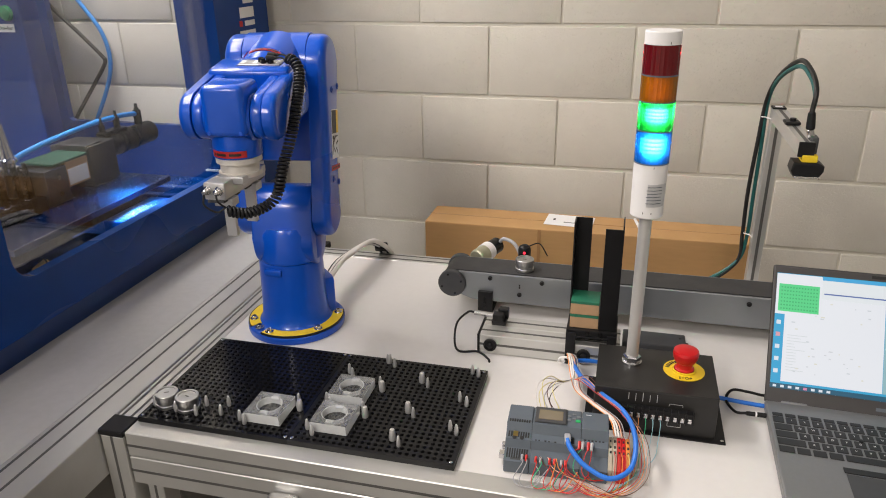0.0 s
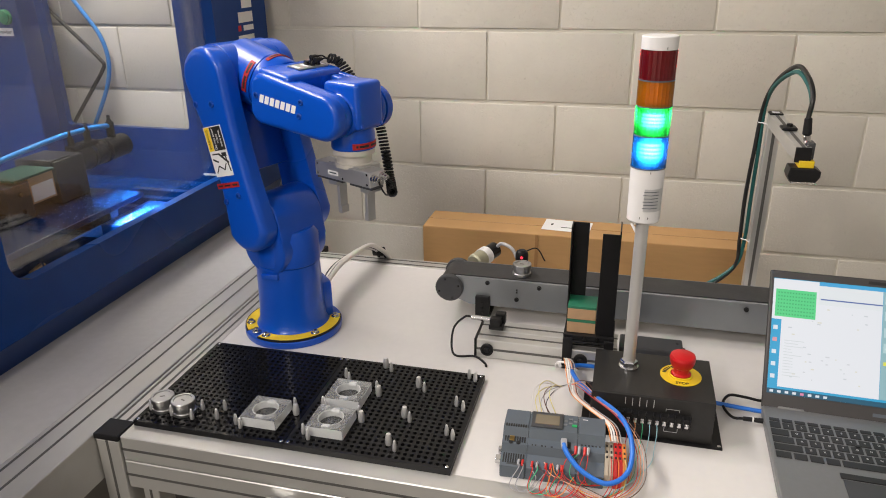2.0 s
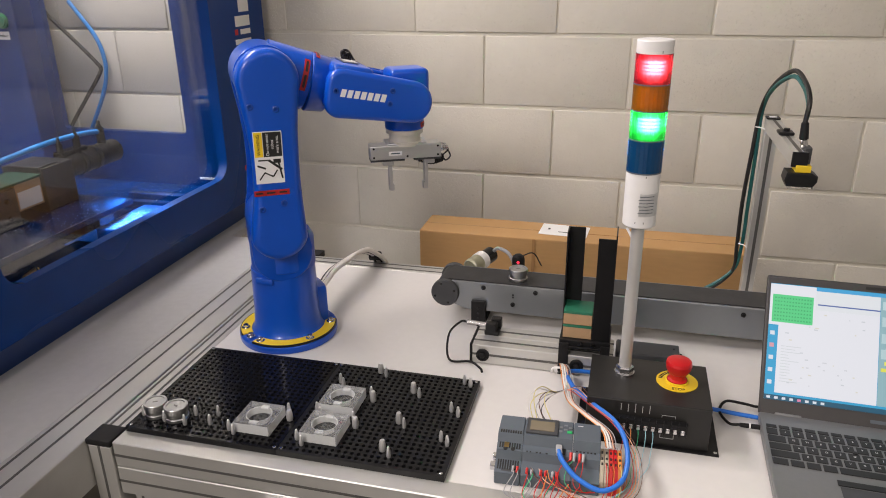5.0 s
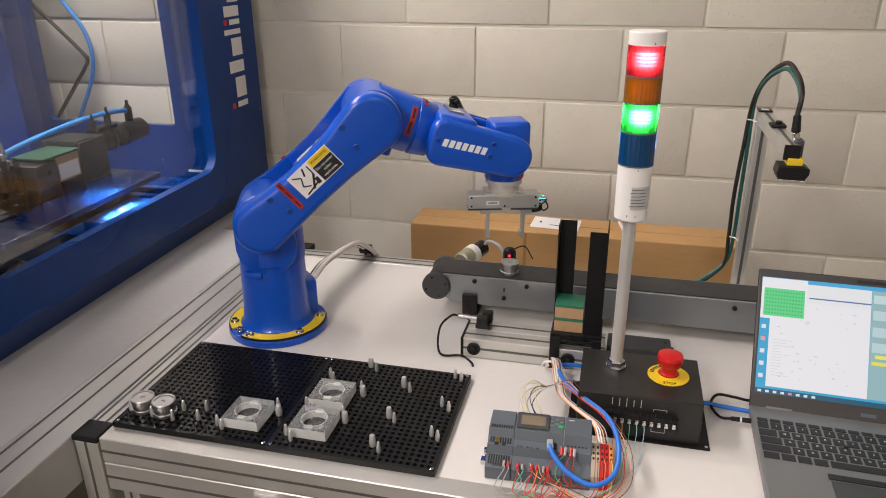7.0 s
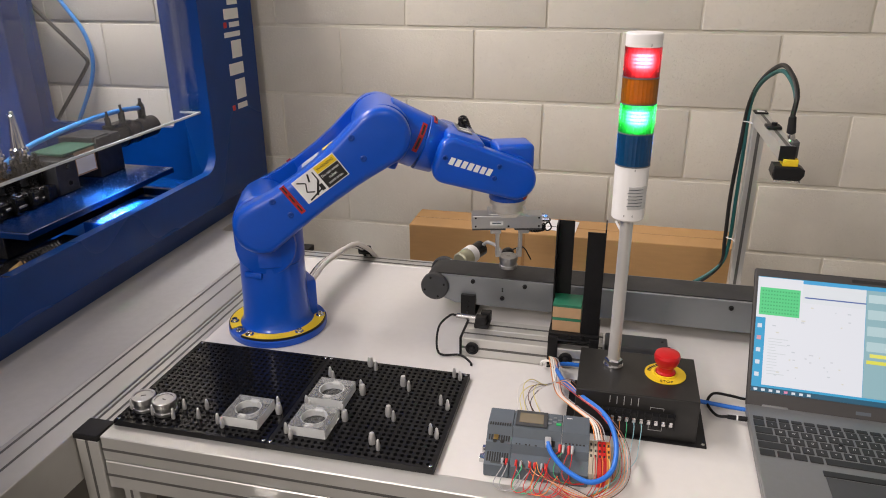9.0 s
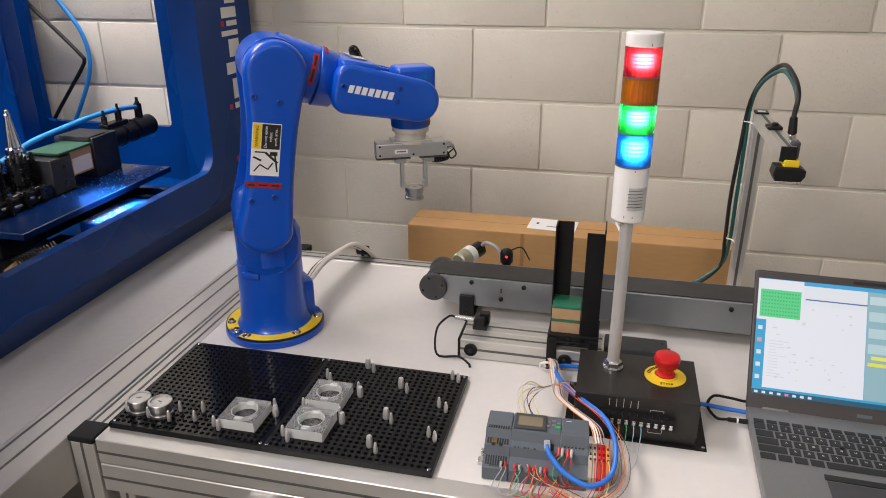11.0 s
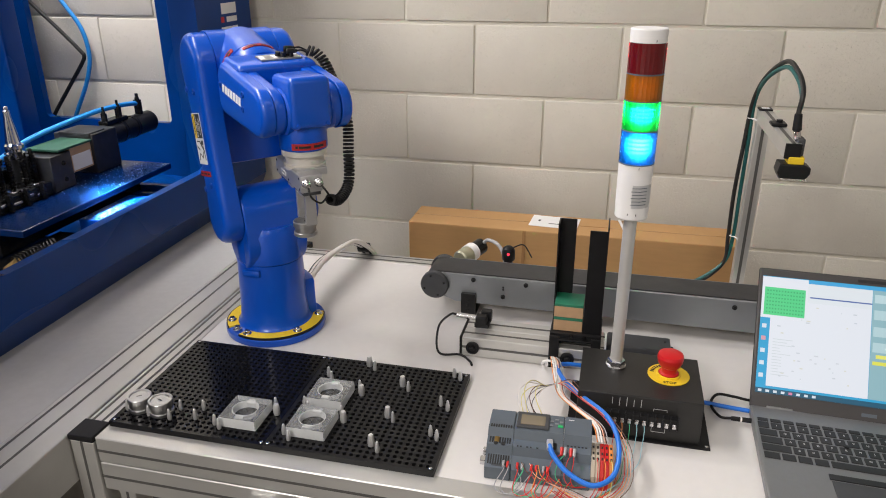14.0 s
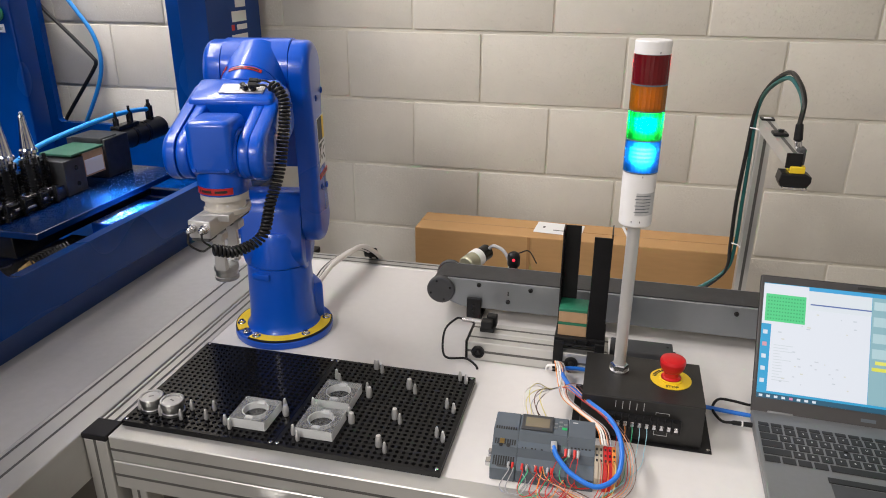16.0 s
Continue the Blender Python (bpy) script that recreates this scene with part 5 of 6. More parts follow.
for dx, du in ((0.0, 0.0075), (-0.007, 0.002), (0.007, 0.002), (0.0, -0.0035), (-0.0075, -0.0085)):
    flat("key", 0.0052, 0.0042, M_SIDE, lm, on_plc(0.0985 + dx, 0.0715 + du), t=0.0012, bev=0.0004)
flat("green_key", 0.0075, 0.0055, mat("green_key", (0.02, 0.42, 0.12), 0.5), lm, on_plc(0.1045, 0.0625), "green key", t=0.0014, bev=0.0004)
flat("print_bar", 0.010, 0.0018, M_PAPER, lm, on_plc(0.052, 0.0885), t=0.0003)
flat("print_bar", 0.008, 0.0014, M_PAPER, em, on_plc(0.120, 0.083), t=0.0003)
bm = bm_new()
lathe(bm, [(0.0018, 0), (0.0018, 0.0012), (0, 0.0012)], 10, on_plc(0.0425, 0.0575))
part("status_light", bm, glow("amber_led", (0.9, 0.7, 0.05), 1.2), lm, "small amber status light")
for k in range(7):
    flat("slot", 0.0022, 0.0022, M_INK, lm, on_plc(0.045 + k * 0.0048 + (0.004 if k % 3 == 2 else 0), 0.0275), t=0.0005)
for k in range(6):
    flat("slot", 0.0028, 0.0022, M_INK, em, on_plc(0.1165 + k * 0.0052, 0.0375), t=0.0005)
flat("socket", 0.013, 0.011, M_INK, lm, on_plc(0.094, 0.034), t=0.001)
flat("service_cover", 0.018, 0.004, M_DGREY, pm, on_plc(0.019, 0.005), t=0.0004)
term = thing("terminal_blocks", "row of grey and orange terminal blocks beside the controller", "terminal blocks", pose(0.765, 0.022, 0.001, rz=2.5))
for k in range(5):
    bm = bm_new()
    x = k * 0.0062
    prism(bm, [(0.0, 0.0), (0.066, 0.0), (0.066, 0.024), (0.054, 0.040), (0.014, 0.040), (0.0, 0.022)], x, x + 0.0058, pose(0, 0, 0, rz=90) @ Matrix.Diagonal((1, -1, 1, 1)), 0.0006, 1)
    b_ = part("block", bm, (M_BEIGE, M_BEIGE, M_WIRES["red"], M_RED, M_WIRES["orange"])[k], term)
    for y in (0.018, 0.030, 0.044):
        bm = bm_new()
        box(bm, x + 0.0016, x + 0.0042, y - 0.0025, y + 0.0025, 0.0399, 0.0406)
        part("clamp_hole", bm, M_INK, b_)
bm = bm_new()
box(bm, 0.606, 0.772, 0.040, 0.076, 0.0005, 0.0012)
part("mounting_rail", bm, M_STEEL, plc, "", pose(-0.612, -0.012, 0))
bm = bm_new()
box(bm, -0.009, -0.0005, 0.020, 0.032, 0.006, 0.014, 0.001)
box(bm, -0.007, -0.0005, 0.040, 0.048, 0.008, 0.018, 0.001)
part("rail_clip", bm, M_STEEL, plc)

wires = thing("wire_loom", "tangled coloured control wires and a blue network cable", "wires")


def wire(color, pts, r=0.0009, n=8, seg=6):
    bm = bm_new()
    tube(bm, pts, r, seg, n)
    return part("wire", bm, M_WIRES[color], wires)


wire("blue", [(0.86, 0.335, 0.012), (0.78, 0.335, 0.012), (0.712, 0.322, 0.020), (0.696, 0.290, 0.030), (0.712, 0.225, 0.045), (0.742, 0.165, 0.060), (0.782, 0.110, 0.066), (0.800, 0.060, 0.058),
              (0.797, 0.018, 0.038), (0.770, -0.004, 0.030), (0.735, 0.006, 0.036), (0.712, 0.026, 0.046), (0.704, 0.044, 0.050)], 0.0037, 10, 10)
bm = bm_new()
box(bm, -0.0045, 0.0045, -0.008, 0.008, -0.004, 0.004, 0.0015, pose(0.7045, 0.046, 0.049, 15, 0, 8))
part("plug", bm, M_WIRES["grey"], wires, "clear plug of the network cable")
for k, (c, o) in enumerate((("white", -0.004), ("white", 0.0), ("pink", 0.004), ("orange", -0.007), ("brown", 0.006), ("grey", 0.009))):
    wire(c, [(0.700 + o, 0.330, 0.006), (0.684 + o * 0.6, 0.322, 0.030), (0.690 + o, 0.292, 0.040), (0.700 + o, 0.248, 0.026 + 0.2 * abs(o)), (0.710 + o * 0.8, 0.205, 0.030), (0.736 + o * 0.8, 0.150, 0.046), (0.768 + o * 0.9, 0.100, 0.056), (0.778 + o, 0.072, 0.046)], 0.0014 if k < 2 else 0.0008)
for k, c in enumerate(("white", "yellow", "yellow", "grey", "brown", "black", "yellow", "white")):
    o = 0.006 * k
    hgt = (0.080, 0.070, 0.086, 0.064, 0.074, 0.060, 0.078, 0.068)[k]
    wire(c, [(0.655 + o, 0.098, 0.052), (0.648 + o * 0.7, 0.122, hgt), (0.658 + o * 0.5, 0.165, hgt * 0.9), (0.680 + o * 0.2, 0.205, 0.045), (0.696, 0.240, 0.030), (0.698, 0.262, 0.032)], 0.0007)
for k, c in enumerate(("red", "orange", "pink", "brown")):
    o = 0.004 * k
    wire(c, [(0.700, 0.236, 0.032), (0.712 + o, 0.200, 0.052 + o), (0.742 + o, 0.150, 0.064), (0.778 + o, 0.105, 0.066), (0.806 + o, 0.060, 0.050), (0.808 + o, 0.018, 0.022), (0.775 + o, -0.012, 0.010), (0.735, -0.008, 0.010 + o), (0.708 - 2 * o, 0.006, 0.022), (0.703 - 3 * o, 0.022, 0.030)], 0.0006)
for k, (c, x) in enumerate((("grey", 0.640), ("grey", 0.646), ("red", 0.660), ("green", 0.667), ("red", 0.680), ("orange", 0.687), ("red", 0.697), ("red", 0.703))):
    wire(c, [(x + 0.002, 0.018, 0.026), (x + 0.004, 0.008, 0.026), (x - 0.006 + 0.003 * (k % 3), -0.012, 0.010), (x + 0.008, -0.017, 0.0035), (x + 0.022, -0.014, 0.008), (x + 0.030, 0.000, 0.016), (x + 0.024 + 0.012 * (k % 2), 0.013, 0.018)], 0.0007)
    bm = bm_new()
    rod(bm, (x + 0.002, 0.022, 0.0275), (x + 0.002, 0.012, 0.0265), 0.0021, 0.0016, 8)
    part("ferrule", bm, M_WIRES["red"] if k % 3 else M_WIRES["grey"], wires)
for k, (c, x) in enumerate((("red", 0.722), ("grey", 0.727), ("red", 0.735), ("grey", 0.740))):
    bm = bm_new()
    rod(bm, (x, 0.046, 0.047), (x, 0.034, 0.043), 0.0026, 0.0019, 8)
    part("ferrule", bm, M_WIRES[c], wires)
    wire("red" if k != 1 else "green", [(x, 0.035, 0.044), (x - 0.012 + 0.004 * k, 0.024, 0.038), (x - 0.014 + 0.004 * k, 0.012, 0.022), (x + 0.004, 0.006, 0.014), (x + 0.020, 0.014, 0.010)], 0.0006)
for k, c in enumerate(("red", "orange", "green", "pale", "pale")):
    x = 0.7945 + 0.0110 * k
    wire(c, [(x, 0.145, 0.036), (x + 0.001, 0.136, 0.028), (x - 0.001, 0.124, 0.006), (x - 0.006, 0.092, 0.003), (0.800 + 0.003 * k, 0.045, 0.010), (0.788, 0.010, 0.006 + 0.002 * k), (0.752, -0.012, 0.005), (0.730, 0.0, 0.008)], 0.0006)
for k, c in enumerate(("red", "red", "orange", "red", "yellow")):
    x = 0.772 + 0.005 * k
    wire(c, [(x, 0.042, 0.041), (x + 0.002, 0.022, 0.042), (x + 0.001, 0.004, 0.020), (x - 0.012, -0.010, 0.005), (x - 0.035, -0.013, 0.004), (x - 0.06, -0.002, 0.009)], 0.0006)
wire("blue", [(0.938, 0.262, 0.014), (0.985, 0.262, 0.010), (1.04, 0.260, 0.008)], 0.0036, 8, 10)
bm = bm_new()
box(bm, 0.668, 0.682, 0.336, 0.348, 0.0, 0.010, 0.003)
tube(bm, [(0.664, 0.330, 0.006), (0.668, 0.322, 0.020), (0.682, 0.318, 0.024), (0.690, 0.322, 0.012)], 0.0022)
part("cable_tie", bm, M_WHITE, wires, "white cable tie")

# ---- laptop ----
lap = thing("laptop", "open dark grey laptop with a lit screen", "laptop", pose(1.0010, 0.005, 0.001, rz=-2.0))
LW, LD, LH = 0.355, 0.262, 0.0175
bm = bm_new()
box(bm, 0, LW, 0.022, LD, 0.002, LH, 0.003)
lb = part("base", bm, M_LAP, lap, "dark grey laptop base")
bm = bm_new()
box(bm, 0.090, 0.200, 0.028, 0.094, LH, LH + 0.0006)
part("touchpad", bm, M_DGREY, lb, "dark touchpad")
bm = bm_new()
box(bm, 0.088, 0.202, 0.096, 0.108, LH, LH + 0.0018, 0.0006)
part("touchpad_button", bm, M_KEY, lb)
KP = 0.01905
key_bm = {}


def key(x, y, w, d, text=""):
    kk = (round(w, 4), round(d, 4))
    if kk not in key_bm:
        bm = bm_new()
        box(bm, -w / 2, w / 2, -d / 2, d / 2, 0, 0.0018, 0.0007, seg=1)
        key_bm[kk] = part("key", bm, M_KEY, lb, "", pose(x, y, LH - 0.0003))
        o = key_bm[kk]
    else:
        o = again(key_bm[kk], "key", lb, pose(x, y, LH - 0.0003))
    if text:
        letters("legend", text, 0.0052, M_PAPER, o, pose(0, 0.0005, 0.0019), 0.0001)


kx, ky = 0.0065, 0.2040
for k in range(15):
    key(kx + 0.0085 + k * 0.0188, ky + 0.0185, 0.0155, 0.0085)
ROWS = [("1234567890-=", 0.0, 1.0), ("QWERTYUIOP[]", 0.5, 1.5), ("ASDFGHJKL;'", 0.75, 1.75), ("ZXCVBNM,./", 1.25, 2.25)]
for r, (chars, off, first) in enumerate(ROWS):
    y = ky + 0.004 - r * KP
    w0 = KP * first - 0.003
    key(kx + w0 / 2, y, w0, 0.0158)
    for k, ch in enumerate(chars):
        key(kx + KP * (first + k) + 0.0079, y, 0.0158, 0.0158, ch)
    xe = kx + KP * (first + len(chars))
    w1 = kx + KP * 15 - xe - 0.003
    if w1 > 0.008:
        key(xe + w1 / 2, y, w1, 0.0158)
y = ky + 0.004 - 4 * KP
for x0, w in ((0, 0.0215), (1.3, 0.0185), (2.45, 0.0185), (3.6, 0.0185)):
    key(kx + KP * x0 + w / 2, y, w, 0.0145)
key(kx + KP * 4.75 + 0.052, y, 0.104, 0.0145)
for k in range(4):
    key(kx + KP * (10.4 + 1.1 * k) + 0.009, y, 0.018, 0.0145)
bm = bm_new()
lathe(bm, [(0.0035, 0), (0.0035, 0.0022), (0, 0.0028)], 14, pose(kx + KP * 6.3, ky - 1.5 * KP + 0.004, LH + 0.001))
part("pointing_stick", bm, M_KEY, lb)
SCR = pose(0, LD - 0.002, LH - 0.004, 90 - 32)
SH = 0.233
bm = bm_new()
box(bm, 0, LW, 0, SH, -0.006, 0.0, 0.0035)
lid = part("lid", bm, M_LBEZ, lap, "dark laptop lid and bezel", SCR)
for x in (0.045, LW - 0.055):
    bm = bm_new()
    box(bm, x - 0.020, x + 0.020, -0.004, 0.006, -0.0065, 0.003, 0.002)
    part("hinge", bm, M_LAP, lid)
DX0, DX1, DY0, DY1 = 0.0065, LW - 0.0065, 0.026, SH - 0.0135


def screen(name, color, u0, u1, v0, v1, power, lift, parent, label=""):
    """A lit field of the screen; u, v run from its lower left corner."""
    bm = bm_new()
    W, H = DX1 - DX0, DY1 - DY0
    box(bm, DX0 + u0 * W, DX0 + u1 * W, DY0 + v0 * H, DY0 + v1 * H, 0.0, 0.0004 + lift)
    key_ = name + str(color)
    if key_ not in SCREEN:
        SCREEN[key_] = glow("screen_" + name, color, power)
    return part(name, bm, SCREEN[key_], parent, label)


SCREEN = {}
LUM = 0.62
disp = screen("display", (0.03, 0.38, 0.66), 0, 1, 0, 1, LUM, 0, lid, "lit screen with a blue desktop")
screen("window_field", (0.84, 0.86, 0.90), 0.045, 0.485, 0.062, 0.995, LUM, 0.0002, disp)
screen("window_field", (0.84, 0.86, 0.90), 0.0, 0.205, 0.640, 0.995, LUM, 0.0003, disp)
screen("window_field", (0.80, 0.84, 0.86), 0.205, 0.485, 0.800, 0.965, LUM, 0.0004, disp)
screen("title_bar", (0.06, 0.40, 0.72), 0.205, 1.0, 0.965, 0.995, LUM, 0.0005, disp)
screen("side_panel", (0.30, 0.50, 0.54), 0.487, 1.0, 0.062, 0.965, LUM, 0.0004, disp)
for k, (v0, v1, c) in enumerate(((0.86, 0.93, (0.55, 0.72, 0.74)), (0.72, 0.80, (0.5, 0.68, 0.70)), (0.58, 0.66, (0.5, 0.68, 0.70)), (0.45, 0.53, (0.5, 0.68, 0.70)))):
    screen("panel_field", c, 0.495, 0.99, v0, v1, LUM, 0.0006, disp)
screen("highlight_row", (0.80, 0.78, 0.10), 0.497, 0.99, 0.345, 0.375, LUM, 0.0007, disp)
screen("highlight_row", (0.85, 0.82, 0.15), 0.510, 0.80, 0.40, 0.43, LUM, 0.0008, disp)
screen("tool_line", (0.10, 0.16, 0.42), 0.215, 0.485, 0.842, 0.853, LUM, 0.0007, disp)
screen("task_bar", (0.012, 0.10, 0.17), 0.0, 1.0, 0.0, 0.042, LUM, 0.0003, disp)
for k in range(8):
    screen("task_icon", (0.75, 0.80, 0.85) if k != 4 else (0.75, 0.25, 0.4), 0.012 + 0.034 * k, 0.028 + 0.034 * k, 0.010, 0.030, LUM, 0.0005, disp)
for k in range(5):
    screen("desktop_icon", (0.72, 0.80, 0.86) if k != 3 else (0.7, 0.35, 0.4), 0.010, 0.030, 0.13 + 0.105 * k, 0.165 + 0.105 * k, LUM, 0.0004, disp)
screen("green_table", (0.10, 0.68, 0.26), 0.012, 0.195, 0.665, 0.905, LUM, 0.0006, disp)
for r in range(7):
    for c in range(13):
        screen("table_mark", (0.05, 0.46, 0.16), 0.022 + 0.0131 * c, 0.029 + 0.0131 * c, 0.683 + 0.031 * r, 0.696 + 0.031 * r, LUM, 0.0008, disp)
rnd = random.Random(4)
for k in range(34):
    u, v = rnd.uniform(0.06, 0.46), rnd.uniform(0.14, 0.76)
    w = rnd.uniform(0.004, 0.018)
    screen("faint_mark", rnd.choice(((0.66, 0.68, 0.72), (0.62, 0.66, 0.70), (0.74, 0.72, 0.60))), u, u + w, v, v + 0.010, LUM, 0.0005, disp)
for k in range(13):
    screen("faint_line", (0.68, 0.72, 0.74), 0.062, 0.062 + rnd.uniform(0.03, 0.09), 0.16 + 0.025 * k, 0.166 + 0.025 * k, LUM, 0.0005, disp)
bm = bm_new()
box(bm, 0.150, 0.205, SH - 0.0095, SH - 0.0045, -0.0002, 0.0006, 0.0004)
part("camera_cover", bm, M_INK, lid)
flat("logo_block", 0.022, 0.0055, M_GREY, lid, pose(0.176, 0.0125, 0.0002), "grey maker's mark", t=0.0004)
chg = thing("laptop_charger_lead", "black laptop power lead with a barrel plug", "power lead")
bm = bm_new()
rod(bm, (1.010, 0.232, 0.010), (0.978, 0.232, 0.010), 0.0042, 0.0036, 14, 0.001)
part("plug", bm, M_BLACK, chg)
bm = bm_new()
rod(bm, (0.9945, 0.232, 0.010), (0.992, 0.232, 0.010), 0.0046, None, 14)
part("ring", bm, M_WHITE, chg, "white ring on the plug")
bm = bm_new()
tube(bm, [(0.979, 0.232, 0.010), (0.962, 0.236, 0.008), (0.950, 0.262, 0.012), (0.962, 0.288, 0.016), (0.990, 0.294, 0.012), (1.02, 0.296, 0.008), (1.06, 0.32, 0.006)], 0.0024)
part("lead", bm, M_BLACK, chg)
tie = thing("cable_tie", "white cable tie end behind the pole", "cable tie")
bm = bm_new()
tube(bm, [(0.790, 0.248, 0.300), (0.782, 0.256, 0.312), (0.775, 0.262, 0.322)], 0.0022)
part("strap", bm, M_WHITE, tie)

# ---- scanner post ----
post = thing("scanner_post", "aluminium profile post carrying a code scanner over the conveyor", "post")
PX, PY = 1.0490, 0.748
bm = bm_new()
box(bm, PX - 0.0125, PX + 0.0125, PY - 0.0125, PY + 0.0125, 0.0, 0.408, 0.001)
up = part("upright", bm, M_ALU, post, "aluminium profile upright")
for dx, dy, sx, sy in ((0, -0.0127, 0.0030, 0.0006), (0.0127, 0, 0.0006, 0.0030)):
    bm = bm_new()
    box(bm, PX + dx - sx, PX + dx + sx, PY + dy - sy, PY + dy + sy, 0.0, 0.386)
    part("slot", bm, M_GROOVE, up)
AE = 0.462
bm = bm_new()
box(bm, PX - 0.0125, PX + 0.0125, AE, PY - 0.0130, 0.383, 0.408, 0.001)
arm = part("arm", bm, M_ALU, post, "aluminium profile arm")
bm = bm_new()
box(bm, PX - 0.003, PX + 0.003, AE, PY - 0.0105, 0.4078, 0.4086)
part("slot", bm, M_GROOVE, arm)
bm = bm_new()
box(bm, PX - 0.0130, PX + 0.0130, AE - 0.0035, AE, 0.3825, 0.4085, 0.001)
part("end_cap", bm, M_BLACK, arm, "black end cap")
bm = bm_new()
box(bm, PX - 0.0130, PX + 0.0130, PY - 0.0130, PY + 0.0130, 0.408, 0.4115, 0.001)
part("top_cap", bm, M_BLACK, post)
bm = bm_new()
box(bm, PX - 0.007, PX + 0.007, PY - 0.006, PY + 0.006, 0.4115, 0.412)
part("cap_label", bm, M_PAPER, post)
bm = bm_new()
box(bm, PX - 0.015, PX + 0.012, 0.585, 0.615, 0.4088, 0.4145, 0.002)
lathe(bm, [(0.0055, 0), (0.0055, 0.005), (0, 0.005)], 14, pose(PX, 0.600, 0.4145))
part("clamp", bm, M_BLACK, arm, "black clamp")
scan = thing("code_scanner", "black and yellow code scanner hanging from the post arm", "scanner", pose(PX + 0.005, AE + 0.010, 0.071) @ Matrix.Diagonal((0.86, 0.86, 0.86, 1)))
bm = bm_new()
prism(bm, [(-0.029, 0.335), (-0.024, 0.324), (0.024, 0.324), (0.031, 0.335), (0.031, 0.346), (0.020, 0.352), (-0.026, 0.352)], -0.022, 0.022, None, 0.003, 2)
part("housing", bm, M_BLACK, scan)
bm = bm_new()
box(bm, -0.012, 0.017, -0.018, 0.018, 0.352, 0.3665, 0.002)
part("yellow_band", bm, M_YEL, scan, "yellow band")
bm = bm_new()
box(bm, 0.0005, 0.016, -0.006, 0.024, 0.366, 0.400, 0.003)
part("bracket", bm, M_DGREY, scan)
bm = bm_new()
rod(bm, (0.004, 0.012, 0.396), (0.000, 0.012, 0.412), 0.0070, None, 18, 0.001)
part("connector", bm, M_STEEL, scan)
bm = bm_new()
rod(bm, (0.000, 0.012, 0.412), (-0.002, 0.014, 0.446), 0.0088, 0.0072, 18, 0.002)
part("cable_plug", bm, M_BLACK, scan)
bm = bm_new()
box(bm, -0.022, 0.026, -0.020, 0.020, 0.3195, 0.3240, 0.001)
part("lens_cover", bm, M_CLEAR, scan, "clear lens cover")
hose = thing("scanner_cables", "dark green and black cables looping over the scanner post", "cables")
for c, o, r in (("teal", 0.0, 0.0040), ("black", 0.010, 0.0042)):
    bm = bm_new()
    tube(bm, [(PX + 0.003, AE + 0.022, 0.453), (PX + 0.006, AE + 0.030, 0.480 + o), (PX + 0.004, 0.540, 0.504 + o), (PX - 0.003, 0.61, 0.512 + o), (PX - 0.016, 0.705, 0.474 + o * 0.6), (PX - 0.019 - o * 0.3, 0.766, 0.42), (PX - 0.018 - o * 0.8, 0.772, 0.33),
              (PX - 0.018 - o * 1.2, 0.772, 0.22), (PX - 0.018 - o, 0.772, 0.12), (PX - 0.030, 0.768, 0.06), (PX - 0.085 + o, 0.762, 0.012), (PX - 0.12 + o, 0.76, 0.006)], r, 10, 10)
    part("cable", bm, M_WIRES[c], hose, c + " cable")
for z_ in (0.385, 0.125):
    bm = bm_new()
    tube(bm, [(PX - 0.010, PY - 0.012, z_), (PX - 0.016, PY + 0.006, z_ + 0.002), (PX - 0.026, PY + 0.018, z_ + 0.001), (PX - 0.023, PY + 0.030, z_), (PX - 0.012, PY + 0.012, z_ - 0.002)], 0.0011)
    part("tie", bm, M_WHITE, hose, "white cable tie")

# ---- cardboard box behind the bench ----
cb = thing("cardboard_box", "long brown cardboard box standing behind the bench", "cardboard box")
bm = bm_new()
box(bm, 0.247, 1.075, 0.905, 1.035, FLOOR, 0.046, 0.003)
part("carton", bm, M_CARD, cb)
bm = bm_new()
box(bm, 0.245, 1.077, 0.968, 0.9705, 0.0462, 0.0466)
part("flap_seam", bm, M_TAPE, cb)
bm = bm_new()
box(bm, 0.55, 0.558, 0.9035, 0.9055, FLOOR, 0.044)
part("tape", bm, M_TAPE, cb)
flat("shipping_label", 0.125, 0.082, M_PAPER, cb, pose(0.625, 0.980, 0.0468, rz=-4), "white shipping label", t=0.0006)
flat("label_mark", 0.006, 0.012, M_INK, cb, pose(0.585, 0.985, 0.0475, rz=-4), t=0.0003)
flat("label_mark", 0.04, 0.004, M_INK, cb, pose(0.63, 0.965, 0.0475, rz=-4), t=0.0003)

# ---- milling machine ----
mill = thing("milling_machine", "blue benchtop milling machine with an open-fronted enclosure", "milling machine")
XF = -0.310


def loop_rect(a0, a1, b0, b1, r, n=8):
    out = []
    for cx, cy, s in ((a1 - r, b1 - r, 0), (a0 + r, b1 - r, 90), (a0 + r, b0 + r, 180), (a1 - r, b0 + r, 270)):
        for i in range(n + 1):
            a = radians(s + 90 * i / n)
            out.append((cx + r * math.cos(a), cy + r * math.sin(a)))
    return out


